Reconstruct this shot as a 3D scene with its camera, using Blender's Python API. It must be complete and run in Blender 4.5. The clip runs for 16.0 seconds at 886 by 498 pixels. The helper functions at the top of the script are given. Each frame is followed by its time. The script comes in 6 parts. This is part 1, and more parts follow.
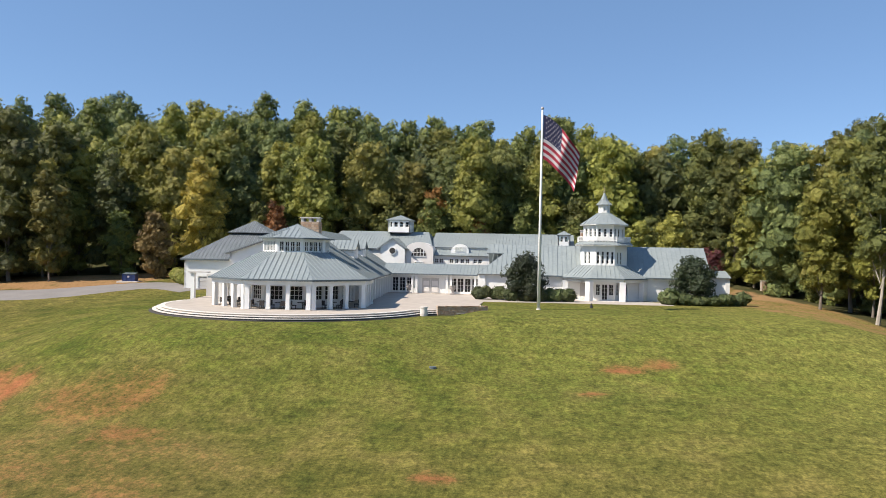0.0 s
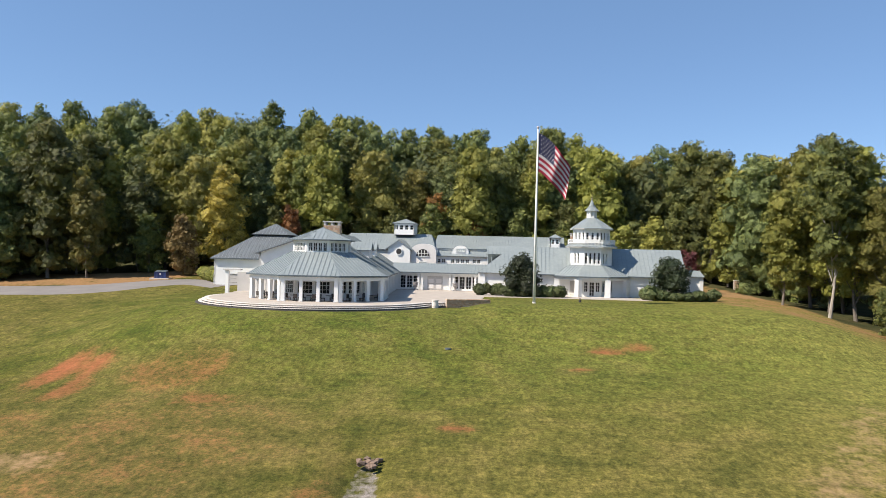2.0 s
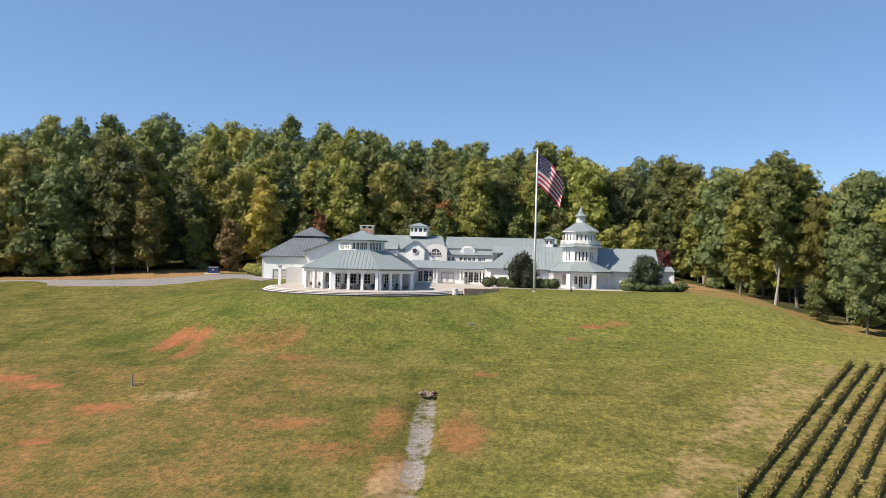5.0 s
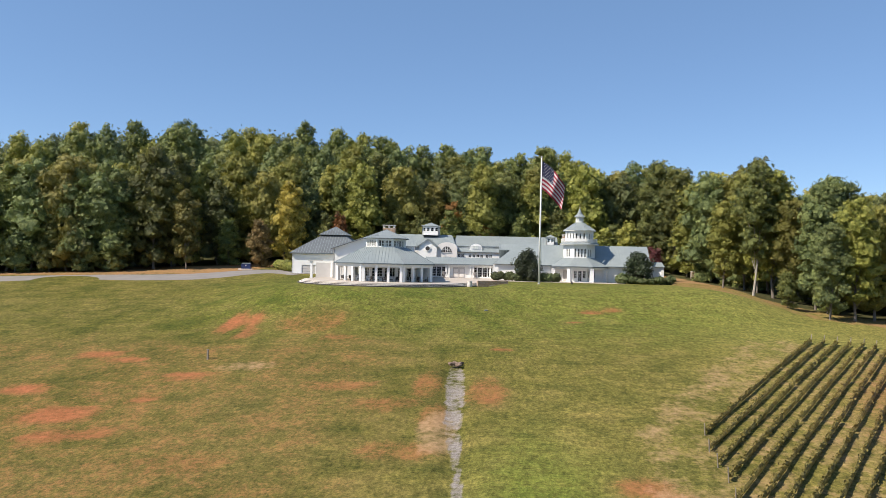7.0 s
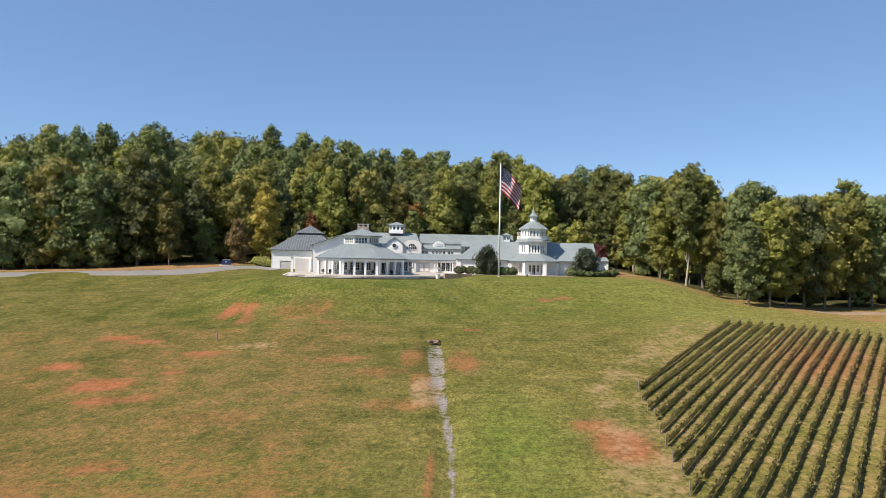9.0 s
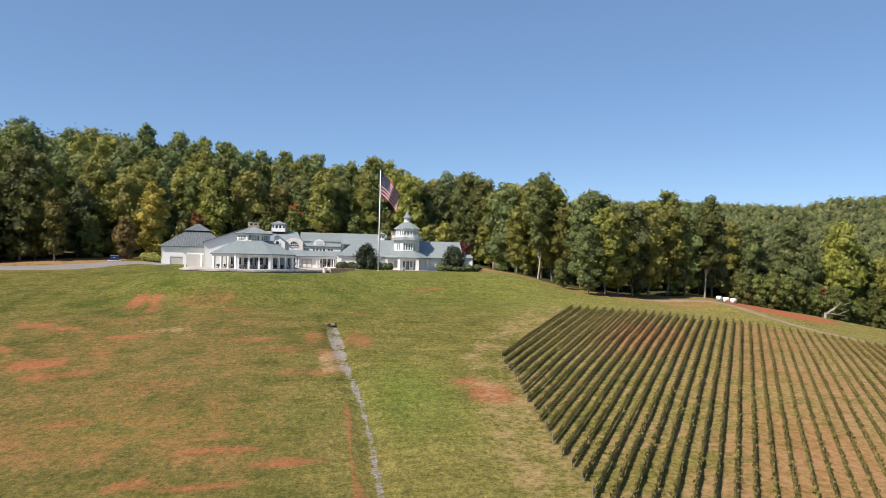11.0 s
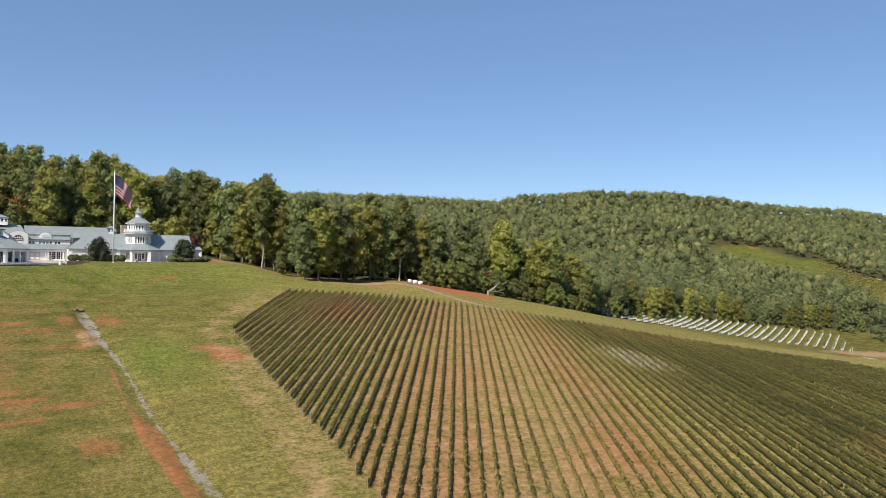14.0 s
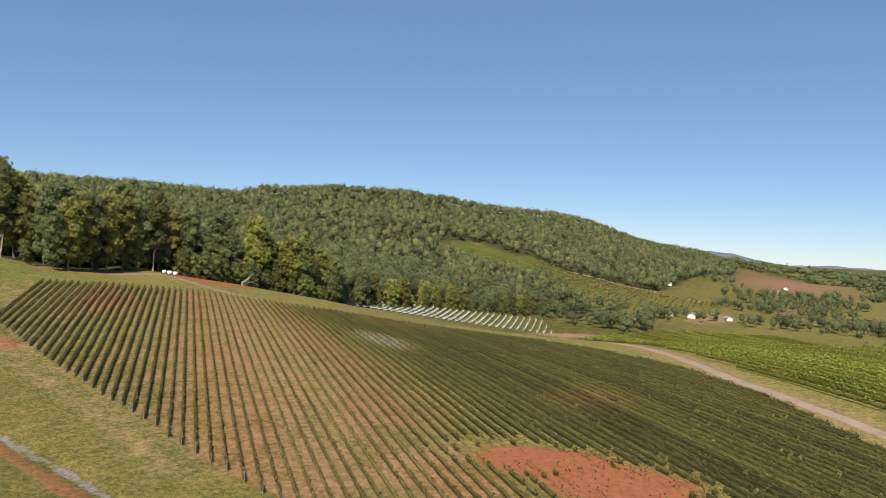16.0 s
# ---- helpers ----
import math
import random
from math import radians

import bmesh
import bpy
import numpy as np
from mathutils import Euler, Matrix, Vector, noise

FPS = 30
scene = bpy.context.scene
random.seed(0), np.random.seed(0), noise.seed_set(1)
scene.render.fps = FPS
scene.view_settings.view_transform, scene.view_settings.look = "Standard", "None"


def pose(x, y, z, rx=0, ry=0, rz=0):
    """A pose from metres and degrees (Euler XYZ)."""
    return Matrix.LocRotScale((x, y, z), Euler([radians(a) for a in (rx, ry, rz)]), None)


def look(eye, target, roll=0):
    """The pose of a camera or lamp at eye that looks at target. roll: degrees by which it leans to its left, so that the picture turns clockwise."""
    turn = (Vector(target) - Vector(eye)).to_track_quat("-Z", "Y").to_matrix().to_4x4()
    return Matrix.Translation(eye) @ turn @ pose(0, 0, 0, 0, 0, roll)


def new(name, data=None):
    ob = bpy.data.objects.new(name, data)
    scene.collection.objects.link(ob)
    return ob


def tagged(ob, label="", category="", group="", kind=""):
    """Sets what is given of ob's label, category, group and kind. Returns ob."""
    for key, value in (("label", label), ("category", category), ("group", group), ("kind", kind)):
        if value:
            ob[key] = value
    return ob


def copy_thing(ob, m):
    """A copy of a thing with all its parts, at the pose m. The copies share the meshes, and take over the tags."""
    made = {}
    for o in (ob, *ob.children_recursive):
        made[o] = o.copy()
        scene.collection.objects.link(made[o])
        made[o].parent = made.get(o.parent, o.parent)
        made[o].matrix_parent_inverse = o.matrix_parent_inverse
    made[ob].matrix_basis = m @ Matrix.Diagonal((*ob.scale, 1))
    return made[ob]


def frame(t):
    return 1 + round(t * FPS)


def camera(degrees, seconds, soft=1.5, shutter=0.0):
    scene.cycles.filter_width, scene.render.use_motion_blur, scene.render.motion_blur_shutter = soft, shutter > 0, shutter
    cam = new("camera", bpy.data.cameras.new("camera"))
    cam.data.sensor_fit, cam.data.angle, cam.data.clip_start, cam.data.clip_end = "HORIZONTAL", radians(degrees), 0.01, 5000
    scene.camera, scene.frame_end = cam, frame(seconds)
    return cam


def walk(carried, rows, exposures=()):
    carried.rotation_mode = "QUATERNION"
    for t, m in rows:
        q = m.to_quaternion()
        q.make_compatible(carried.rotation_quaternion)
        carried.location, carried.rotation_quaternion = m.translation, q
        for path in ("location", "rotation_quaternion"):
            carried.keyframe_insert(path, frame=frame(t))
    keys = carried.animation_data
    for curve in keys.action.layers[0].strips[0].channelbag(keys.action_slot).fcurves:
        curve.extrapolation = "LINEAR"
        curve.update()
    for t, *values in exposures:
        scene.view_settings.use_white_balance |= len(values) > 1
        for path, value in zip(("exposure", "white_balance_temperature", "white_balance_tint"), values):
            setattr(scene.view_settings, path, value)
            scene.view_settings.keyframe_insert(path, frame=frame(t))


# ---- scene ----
cam = camera(61.04, 16.0, 0.4)
PATH = [
    (0.0, pose(1.22, -93.36, 6.18, 90.38, -1.19, 7.39)),
    (0.5, pose(1.02, -96.65, 6.14, 90.37, -1.25, 7.24)),
    (1.0, pose(0.82, -99.96, 6.10, 90.39, -1.32, 6.98)),
    (1.5, pose(0.58, -103.34, 6.03, 90.43, -1.38, 6.79)),
    (2.0, pose(0.28, -106.84, 5.93, 90.52, -1.42, 6.54)),
    (2.5, pose(-0.06, -110.47, 5.78, 90.57, -1.44, 6.35)),
    (3.0, pose(-0.41, -114.21, 5.60, 90.62, -1.46, 6.31)),
    (5.5, pose(-2.25, -135.73, 4.91, 90.68, -1.44, 5.64)),
    (6.0, pose(-2.79, -139.90, 4.69, 90.65, -1.45, 5.67)),
    (6.5, pose(-3.35, -144.05, 4.46, 90.67, -1.43, 5.59)),
    (7.0, pose(-3.92, -148.19, 4.21, 90.69, -1.38, 5.37)),
    (7.5, pose(-4.49, -152.35, 3.96, 90.61, -1.32, 5.37)),
    (8.0, pose(-5.08, -156.57, 3.74, 90.64, -1.23, 5.15)),
    (8.5, pose(-5.72, -160.90, 3.53, 90.69, -1.13, 3.65)),
    (11.0, pose(-12.68, -185.69, 2.37, 90.91, -1.30, -9.15)),
    (11.5, pose(-13.42, -192.50, 2.46, 90.69, -1.24, -12.15)),
    (12.0, pose(-14.49, -199.25, 2.61, 90.55, -1.14, -15.64)),
    (12.5, pose(-15.95, -205.43, 2.79, 90.48, -1.01, -19.34)),
    (13.0, pose(-17.69, -210.98, 2.96, 90.47, -0.91, -22.19)),
    (13.5, pose(-19.92, -216.27, 3.09, 90.42, -0.86, -25.36)),
    (14.0, pose(-22.87, -221.23, 3.23, 90.39, -0.87, -29.87)),
    (14.5, pose(-26.61, -225.56, 3.42, 90.36, -0.99, -34.28)),
    (15.0, pose(-30.98, -229.08, 3.71, 90.30, -1.27, -38.63)),
    (15.5, pose(-35.80, -231.91, 4.06, 90.20, -1.67, -44.12)),
    (16.0, pose(-40.78, -234.62, 4.45, 90.16, -2.07, -49.75)),
]
walk(cam, PATH, [(0.0, 0.69, 6650, 12), (6.0, 0.67, 6650, 12), (8.5, 0.64, 6650, 12), (11.0, 0.58, 6650, 12), (14.0, 0.52, 6650, 12), (16.0, 0.35, 6650, 12)])


# ---- world, sun, exposure ----
SUN_TO = Vector((-0.905, -0.48, 1.07)).normalized()
world = bpy.data.worlds.new("world")
scene.world = world
world.use_nodes = True
wn = world.node_tree.nodes
sky = wn.new("ShaderNodeTexSky")
sky.sky_type = 'NISHITA'
sky.sun_disc = False
sky.sun_elevation = math.asin(SUN_TO.z)
sky.sun_rotation = math.atan2(SUN_TO.x, SUN_TO.y)
sky.altitude = 2500
sky.air_density = 1.0
sky.dust_density = 0.0
sky.ozone_density = 4.0
wn["Background"].inputs[1].default_value = 0.096
tint = wn.new("ShaderNodeHueSaturation")
tint.inputs["Saturation"].default_value = 1.0
even = wn.new("ShaderNodeMix")      # flat sky blue mixed in: dims the horizon, lifts the zenith
even.data_type = 'RGBA'
even.inputs[0].default_value = 0.38
even.inputs[7].default_value = (1.45, 2.8, 4.9, 1)
world.node_tree.links.new(sky.outputs[0], even.inputs[6])
world.node_tree.links.new(even.outputs[2], tint.inputs["Color"])
world.node_tree.links.new(tint.outputs[0], wn["Background"].inputs[0])
sun = new("sun", bpy.data.lights.new("sun", 'SUN'))
sun.data.energy = 4.7
sun.data.angle = radians(0.5)
sun.data.color = (1.0, 0.92, 0.80)
sun.matrix_world = look(SUN_TO * 100, (0, 0, 0))


# ---- materials ----
class Mat:
    """A principled material with short helpers for its node tree."""

    def __init__(self, name, rough=0.7, metal=0.0, spec=0.5):
        self.m = bpy.data.materials.new(name)
        self.m.use_nodes = True
        self.t = self.m.node_tree
        self.b = self.t.nodes["Principled BSDF"]
        self.b.inputs["Roughness"].default_value = rough
        self.b.inputs["Metallic"].default_value = metal
        self.b.inputs["Specular IOR Level"].default_value = spec

    def node(self, kind, **kw):
        n = self.t.nodes.new(kind)
        for k, v in kw.items():
            n.inputs[k].default_value = v
        return n

    def link(self, a, b):
        self.t.links.new(a, b)

    def coord(self, kind="Object"):
        return self.node("ShaderNodeTexCoord").outputs[kind]

    def noise(self, scale, detail=4.0, rough=0.55, vec=None, distort=0.0):
        n = self.node("ShaderNodeTexNoise", Scale=scale, Detail=detail, Roughness=rough, Distortion=distort)
        self.link(vec if vec is not None else self.coord(), n.inputs["Vector"])
        return n.outputs["Fac"]

    def ramp(self, fac, stops):
        r = self.t.nodes.new("ShaderNodeValToRGB")
        e = r.color_ramp.elements
        while len(e) < len(stops):
            e.new(0.5)
        for el, (p, c) in zip(e, stops):
            el.position = p
            el.color = (*c, 1) if len(c) == 3 else c
        self.link(fac, r.inputs[0])
        return r.outputs[0]

    def mix(self, fac, a, b, blend='MIX'):
        n = self.t.nodes.new("ShaderNodeMix")
        n.data_type = 'RGBA'
        n.blend_type = blend
        for s, v in ((n.inputs[0], fac), (n.inputs[6], a), (n.inputs[7], b)):
            if isinstance(v, (int, float)):
                s.default_value = v
            elif isinstance(v, tuple):
                s.default_value = (*v, 1)
            else:
                self.link(v, s)
        return n.outputs[2]

    def math(self, op, a, b=0.0, clamp=False):
        n = self.t.nodes.new("ShaderNodeMath")
        n.operation = op
        n.use_clamp = clamp
        for s, v in zip(n.inputs, (a, b)):
            if isinstance(v, (int, float)):
                s.default_value = v
            else:
                self.link(v, s)
        return n.outputs[0]

    def color(self, c):
        if isinstance(c, tuple):
            self.b.inputs["Base Color"].default_value = (*c, 1)
        else:
            self.link(c, self.b.inputs["Base Color"])

    def bump(self, h, strength=0.3, dist=0.05):
        n = self.node("ShaderNodeBump", Strength=strength, Distance=dist)
        self.link(h, n.inputs["Height"])
        self.link(n.outputs[0], self.b.inputs["Normal"])


def mat_plain(name, c, rough=0.6, var=0.12, scale=1.5, metal=0.0, bump=0.0, fine=12.0, spec=0.5):
    """Base colour with soft stains, fine grain and a little relief."""
    m = Mat(name, rough, metal, spec)
    n1, n2 = m.noise(scale), m.noise(scale * fine, 3)
    dark = tuple(x * (1 - var) for x in c)
    light = tuple(min(1, x * (1 + var * 0.6)) for x in c)
    base = m.ramp(n1, [(0.3, dark), (0.7, light)])
    m.color(m.mix(0.35, base, m.ramp(n2, [(0.3, dark), (0.7, light)])))
    if bump:
        m.bump(n2, bump, 0.02)
    return m.m


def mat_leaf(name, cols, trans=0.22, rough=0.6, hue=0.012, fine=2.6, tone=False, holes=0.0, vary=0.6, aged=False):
    """Leaves: the tone shifts from clump to clump and from plant to plant. Fine dark speckle also paints in the shaded
    gaps.
    """
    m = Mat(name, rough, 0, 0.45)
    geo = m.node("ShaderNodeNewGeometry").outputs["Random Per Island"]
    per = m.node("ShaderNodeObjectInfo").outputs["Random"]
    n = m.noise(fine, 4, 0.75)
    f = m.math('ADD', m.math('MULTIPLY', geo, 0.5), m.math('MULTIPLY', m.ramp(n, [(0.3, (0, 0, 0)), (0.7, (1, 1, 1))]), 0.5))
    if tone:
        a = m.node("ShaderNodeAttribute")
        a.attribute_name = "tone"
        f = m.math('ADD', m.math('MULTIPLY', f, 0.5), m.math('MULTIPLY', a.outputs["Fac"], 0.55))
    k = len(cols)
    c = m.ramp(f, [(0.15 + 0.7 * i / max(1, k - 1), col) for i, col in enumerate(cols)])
    if aged:
        # vines that have turned rusty, withered grey ones, and those still deep green
        for name_, pale, deep in (("rust", (0.36, 0.19, 0.075), (0.20, 0.085, 0.04)), ("wither", (0.50, 0.47, 0.33), (0.30, 0.28, 0.17)), ("dark_green", (0.135, 0.135, 0.032), (0.060, 0.072, 0.018))):
            a = m.node("ShaderNodeAttribute")
            a.attribute_name = name_
            c = m.mix(a.outputs["Fac"], c, m.mix(geo, deep, pale))
    h = m.node("ShaderNodeHueSaturation")
    m.link(m.math('ADD', 0.5 - hue, m.math('MULTIPLY', per, 2 * hue)), h.inputs["Hue"])
    m.link(m.math('ADD', 0.96 - vary / 2, m.math('MULTIPLY', per, vary)), h.inputs["Value"])
    m.link(c, h.inputs["Color"])
    m.link(h.outputs[0], m.b.inputs["Base Color"])
    m.bump(m.noise(3.4, 4, 0.8), 0.8, 0.25)
    tr = m.node("ShaderNodeBsdfTranslucent")
    m.link(h.outputs[0], tr.inputs["Color"])
    mx = m.node("ShaderNodeMixShader", Fac=trans)
    m.link(m.b.outputs[0], mx.inputs[1])
    m.link(tr.outputs[0], mx.inputs[2])
    out = mx.outputs[0]
    if holes:
        # loose leaves with gaps between them
        cut = m.math('GREATER_THAN', m.noise(6.0 if not tone else 3.6, 3, 0.7), 1 - holes)
        ho = m.node("ShaderNodeMixShader")
        m.link(cut, ho.inputs[0])
        m.link(m.node("ShaderNodeBsdfTransparent").outputs[0], ho.inputs[1])
        m.link(out, ho.inputs[2])
        out = ho.outputs[0]
    m.link(out, m.t.nodes["Material Output"].inputs["Surface"])
    return m.m


LOOSE = {}


def leafy(name, *a, **k):
    """A leaf material for dense masses, and its loose twin for the clumps round them."""
    m = mat_leaf(name, *a, **k)
    LOOSE[name] = mat_leaf("loose_" + name, *a, holes=0.53, **k)
    return m


def mat_ground():
    m = Mat("ground_cover", 0.95, 0, 0.1)
    pos = m.coord("Object")

    def attr(n):
        a = m.node("ShaderNodeAttribute")
        a.attribute_name = n
        return a.outputs["Fac"]
    big, mid, fine, tiny = m.noise(0.035, 4), m.noise(0.22, 6, 0.65), m.noise(1.3, 5, 0.7), m.noise(3.6, 5, 0.85)
    mp = m.node("ShaderNodeMapping", Scale=(0.07, 0.75, 1.0), Rotation=(0, 0, radians(-8)))
    m.link(pos, mp.inputs["Vector"])
    mow = m.noise(1.0, 4, 0.6, mp.outputs[0])
    lush = m.ramp(mid, [(0.3, (0.054, 0.064, 0.014)), (0.5, (0.096, 0.094, 0.022)), (0.7, (0.150, 0.126, 0.040))])
    dry = m.ramp(fine, [(0.3, (0.145, 0.127, 0.042)), (0.7, (0.24, 0.195, 0.082))])
    c = m.mix(m.ramp(m.math('ADD', m.math('MULTIPLY', big, 0.6), m.math('MULTIPLY', mid, 0.45)), [(0.44, (0, 0, 0)), (0.74, (0.55, 0.55, 0.55))]), lush, dry)
    c = m.mix(m.math('MULTIPLY', attr("dry"), 0.62), c, m.ramp(fine, [(0.3, (0.195, 0.172, 0.052)), (0.7, (0.315, 0.268, 0.100))]))
    c = m.mix(m.math('MULTIPLY', attr("green"), m.ramp(fine, [(0.3, (0.2, 0.2, 0.2)), (0.6, (0.9, 0.9, 0.9))])), c, (0.082, 0.155, 0.018))
    # mown grass: fine streaks and tufts
    tuft = m.ramp(tiny, [(0.32, (0.34, 0.36, 0.34)), (0.68, (1.62, 1.6, 1.55))])
    c = m.mix(0.85, c, tuft, 'MULTIPLY')
    c = m.mix(0.6, c, m.ramp(fine, [(0.3, (0.5, 0.52, 0.5)), (0.7, (1.5, 1.42, 1.3))]), 'MULTIPLY')
    c = m.mix(0.5, c, m.ramp(mow, [(0.3, (0.66, 0.72, 0.66)), (0.7, (1.35, 1.28, 1.2))]), 'MULTIPLY')
    # rank tufts: tone noise drawn out along the line of sight to look round
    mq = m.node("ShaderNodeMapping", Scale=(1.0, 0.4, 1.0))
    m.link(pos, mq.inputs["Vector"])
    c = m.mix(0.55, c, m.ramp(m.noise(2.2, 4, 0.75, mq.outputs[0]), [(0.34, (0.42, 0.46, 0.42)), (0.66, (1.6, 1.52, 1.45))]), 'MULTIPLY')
    c = m.mix(m.ramp(m.noise(2.4, 3, 0.7), [(0.56, (0, 0, 0)), (0.66, (0.45, 0.45, 0.45))]), c, m.ramp(mid, [(0.35, (0.035, 0.05, 0.012)), (0.7, (0.075, 0.07, 0.025))]))
    # thin grass on red soil, and clay that is quite bare
    clay_n = m.math('ADD', m.math('MULTIPLY', mid, 0.75), m.math('MULTIPLY', fine, 0.65))
    soft_n = m.math('ADD', m.math('MULTIPLY', clay_n, 0.62), m.math('MULTIPLY', tiny, 0.52))
    thin = m.math('MULTIPLY', m.math('SUBTRACT', m.math('ADD', soft_n, attr("clay")), 0.79), 2.0, clamp=True)
    c = m.mix(m.math('MULTIPLY', thin, 0.52), c, m.ramp(tiny, [(0.3, (0.105, 0.070, 0.026)), (0.7, (0.215, 0.130, 0.055))]))
    clay = m.math('MULTIPLY', m.math('SUBTRACT', m.math('ADD', soft_n, attr("clay")), 0.975), 3.0, clamp=True)
    clay_c = m.ramp(fine, [(0.25, (0.25, 0.076, 0.034)), (0.75, (0.42, 0.145, 0.070))])
    c = m.mix(m.math('MULTIPLY', clay, 0.86), c, clay_c)
    # worn dry ground, leaf litter, gravel
    dirt = m.math('MULTIPLY', m.math('SUBTRACT', m.math('ADD', clay_n, attr("dirt")), 1.05), 3.0, clamp=True)
    c = m.mix(m.math('MULTIPLY', dirt, 0.9), c, m.ramp(fine, [(0.25, (0.24, 0.150, 0.075)), (0.75, (0.40, 0.265, 0.15))]))
    lit = m.math('MULTIPLY', m.math('SUBTRACT', m.math('ADD', clay_n, attr("litter")), 1.05), 4.0, clamp=True)
    c = m.mix(lit, c, m.ramp(tiny, [(0.25, (0.18, 0.100, 0.045)), (0.75, (0.36, 0.215, 0.100))]))
    gr = m.math('MULTIPLY', m.math('SUBTRACT', m.math('ADD', clay_n, attr("gravel")), 1.08), 5.0, clamp=True)
    c = m.mix(gr, c, m.ramp(tiny, [(0.3, (0.09, 0.08, 0.07)), (0.7, (0.38, 0.34, 0.31))]))
    # plough-brown fields far off
    c = m.mix(attr("brown"), c, m.ramp(mid, [(0.3, (0.20, 0.10, 0.06)), (0.7, (0.30, 0.17, 0.10))]))
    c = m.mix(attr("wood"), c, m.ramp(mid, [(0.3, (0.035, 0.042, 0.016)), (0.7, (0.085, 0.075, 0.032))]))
    m.color(c)
    m.bump(m.math('ADD', m.math('MULTIPLY', fine, 0.6), m.math('MULTIPLY', tiny, 0.6)), 0.6, 0.25)
    return m.m


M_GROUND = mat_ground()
M_WHITE = mat_plain("white_paint", (0.80, 0.80, 0.78), 0.55, 0.06, 0.8, 0, 0.05)
# white a step darker: shade put into the arched wall's colour; also door panels
M_SHADEWALL = mat_plain("wall_shade_and_panels", (0.72, 0.69, 0.66), 0.75, 0.08, 0.8, 0, 0.1)


def mat_roof():
    m = Mat("standing_seam_metal", 0.42, 0.0, 0.6)
    n1, n2 = m.noise(0.35, 4), m.noise(2.2, 4, 0.7)
    c = m.ramp(n1, [(0.3, (0.20, 0.235, 0.24)), (0.7, (0.265, 0.30, 0.30))])
    m.color(m.mix(0.4, c, m.ramp(n2, [(0.3, (0.175, 0.205, 0.215)), (0.75, (0.32, 0.35, 0.345))])))
    m.bump(n2, 0.05, 0.02)
    return m.m


M_ROOF = mat_roof()
M_ROOF_OLD = mat_plain("old_roof_metal", (0.125, 0.14, 0.15), 0.55, 0.35, 0.5)
M_SEAM = mat_plain("roof_seam_metal", (0.23, 0.265, 0.27), 0.4, 0.15, 1.0, 0)
M_TRIM = mat_plain("dark_eave_metal", (0.10, 0.125, 0.14), 0.5, 0.15, 1.0)
# ceiling colour darkened to carry the shade under the porch roofs
M_CEIL = mat_plain("porch_ceiling_shade", (0.30, 0.27, 0.24), 0.8, 0.15, 1.0)
# near-black: unlit rooms painted in, also dark panes and the lawn spotlight
M_DARK = mat_plain("room_shade_and_black", (0.035, 0.034, 0.034), 0.8, 0.2, 1.0)
M_WOODFLOOR = mat_plain("terrace_brick", (0.42, 0.37, 0.32), 0.85, 0.2, 0.6, 0, 0.3)
M_STONE_LIGHT = mat_plain("pale_concrete", (0.62, 0.58, 0.53), 0.85, 0.15, 0.8, 0, 0.2)
M_STONE_DARK = mat_plain("step_riser", (0.055, 0.05, 0.048), 0.9, 0.2, 0.8)
M_ASPHALT = mat_plain("worn_asphalt", (0.20, 0.185, 0.175), 0.9, 0.2, 0.3, 0, 0.3)
M_GRAVEL = mat_plain("gravel_track", (0.34, 0.25, 0.165), 0.95, 0.3, 0.25, 0, 0.5)
M_TRACK = mat_plain("dusty_track", (0.27, 0.185, 0.125), 0.95, 0.3, 0.35, 0, 0.5)
M_BARK = mat_plain("bark", (0.17, 0.145, 0.12), 0.95, 0.35, 1.2, 0, 0.6)
M_BARK_PALE = mat_plain("pale_bark", (0.36, 0.32, 0.27), 0.9, 0.3, 1.2, 0, 0.4)
M_POST = mat_plain("weathered_post", (0.26, 0.22, 0.18), 0.9, 0.3, 2.0, 0, 0.3)
M_GATE = mat_plain("grey_door_and_shade", (0.50, 0.48, 0.46), 0.6, 0.08, 1.0)
M_BLUE = mat_plain("blue_skip_paint", (0.02, 0.035, 0.12), 0.45, 0.3, 1.0)
M_RED = mat_plain("flag_red", (0.27, 0.012, 0.032), 0.8, 0.1, 1.0)
M_NAVY = mat_plain("flag_navy", (0.012, 0.015, 0.06), 0.8, 0.1, 1.0)
M_FLAGWHITE = mat_plain("flag_white", (0.46, 0.43, 0.45), 0.8, 0.06, 1.0)
M_GOLD = mat_plain("weathered_gilding", (0.45, 0.38, 0.2), 0.35, 0.1, 1.0, 0.8)
M_BALE = mat_plain("white_wrap", (0.78, 0.78, 0.76), 0.45, 0.08, 1.0)
M_NET = mat_plain("bird_net", (0.74, 0.74, 0.72), 0.8, 0.25, 0.4)
M_URN = mat_plain("grey_cast_stone", (0.30, 0.28, 0.27), 0.85, 0.25, 3.0, 0, 0.2)
# green woods with distant haze put into the colour
M_RIDGE = mat_plain("far_ridge_haze", (0.14, 0.18, 0.20), 0.95, 0.25, 0.01)
M_ROOF_FARM = mat_plain("farm_roof", (0.32, 0.31, 0.30), 0.6, 0.2, 0.5)
M_ROCK = mat_plain("brown_rock", (0.20, 0.14, 0.105), 0.95, 0.4, 2.0, 0, 0.5)
M_FURN = mat_plain("dark_wicker", (0.06, 0.05, 0.045), 0.8, 0.3, 4.0)


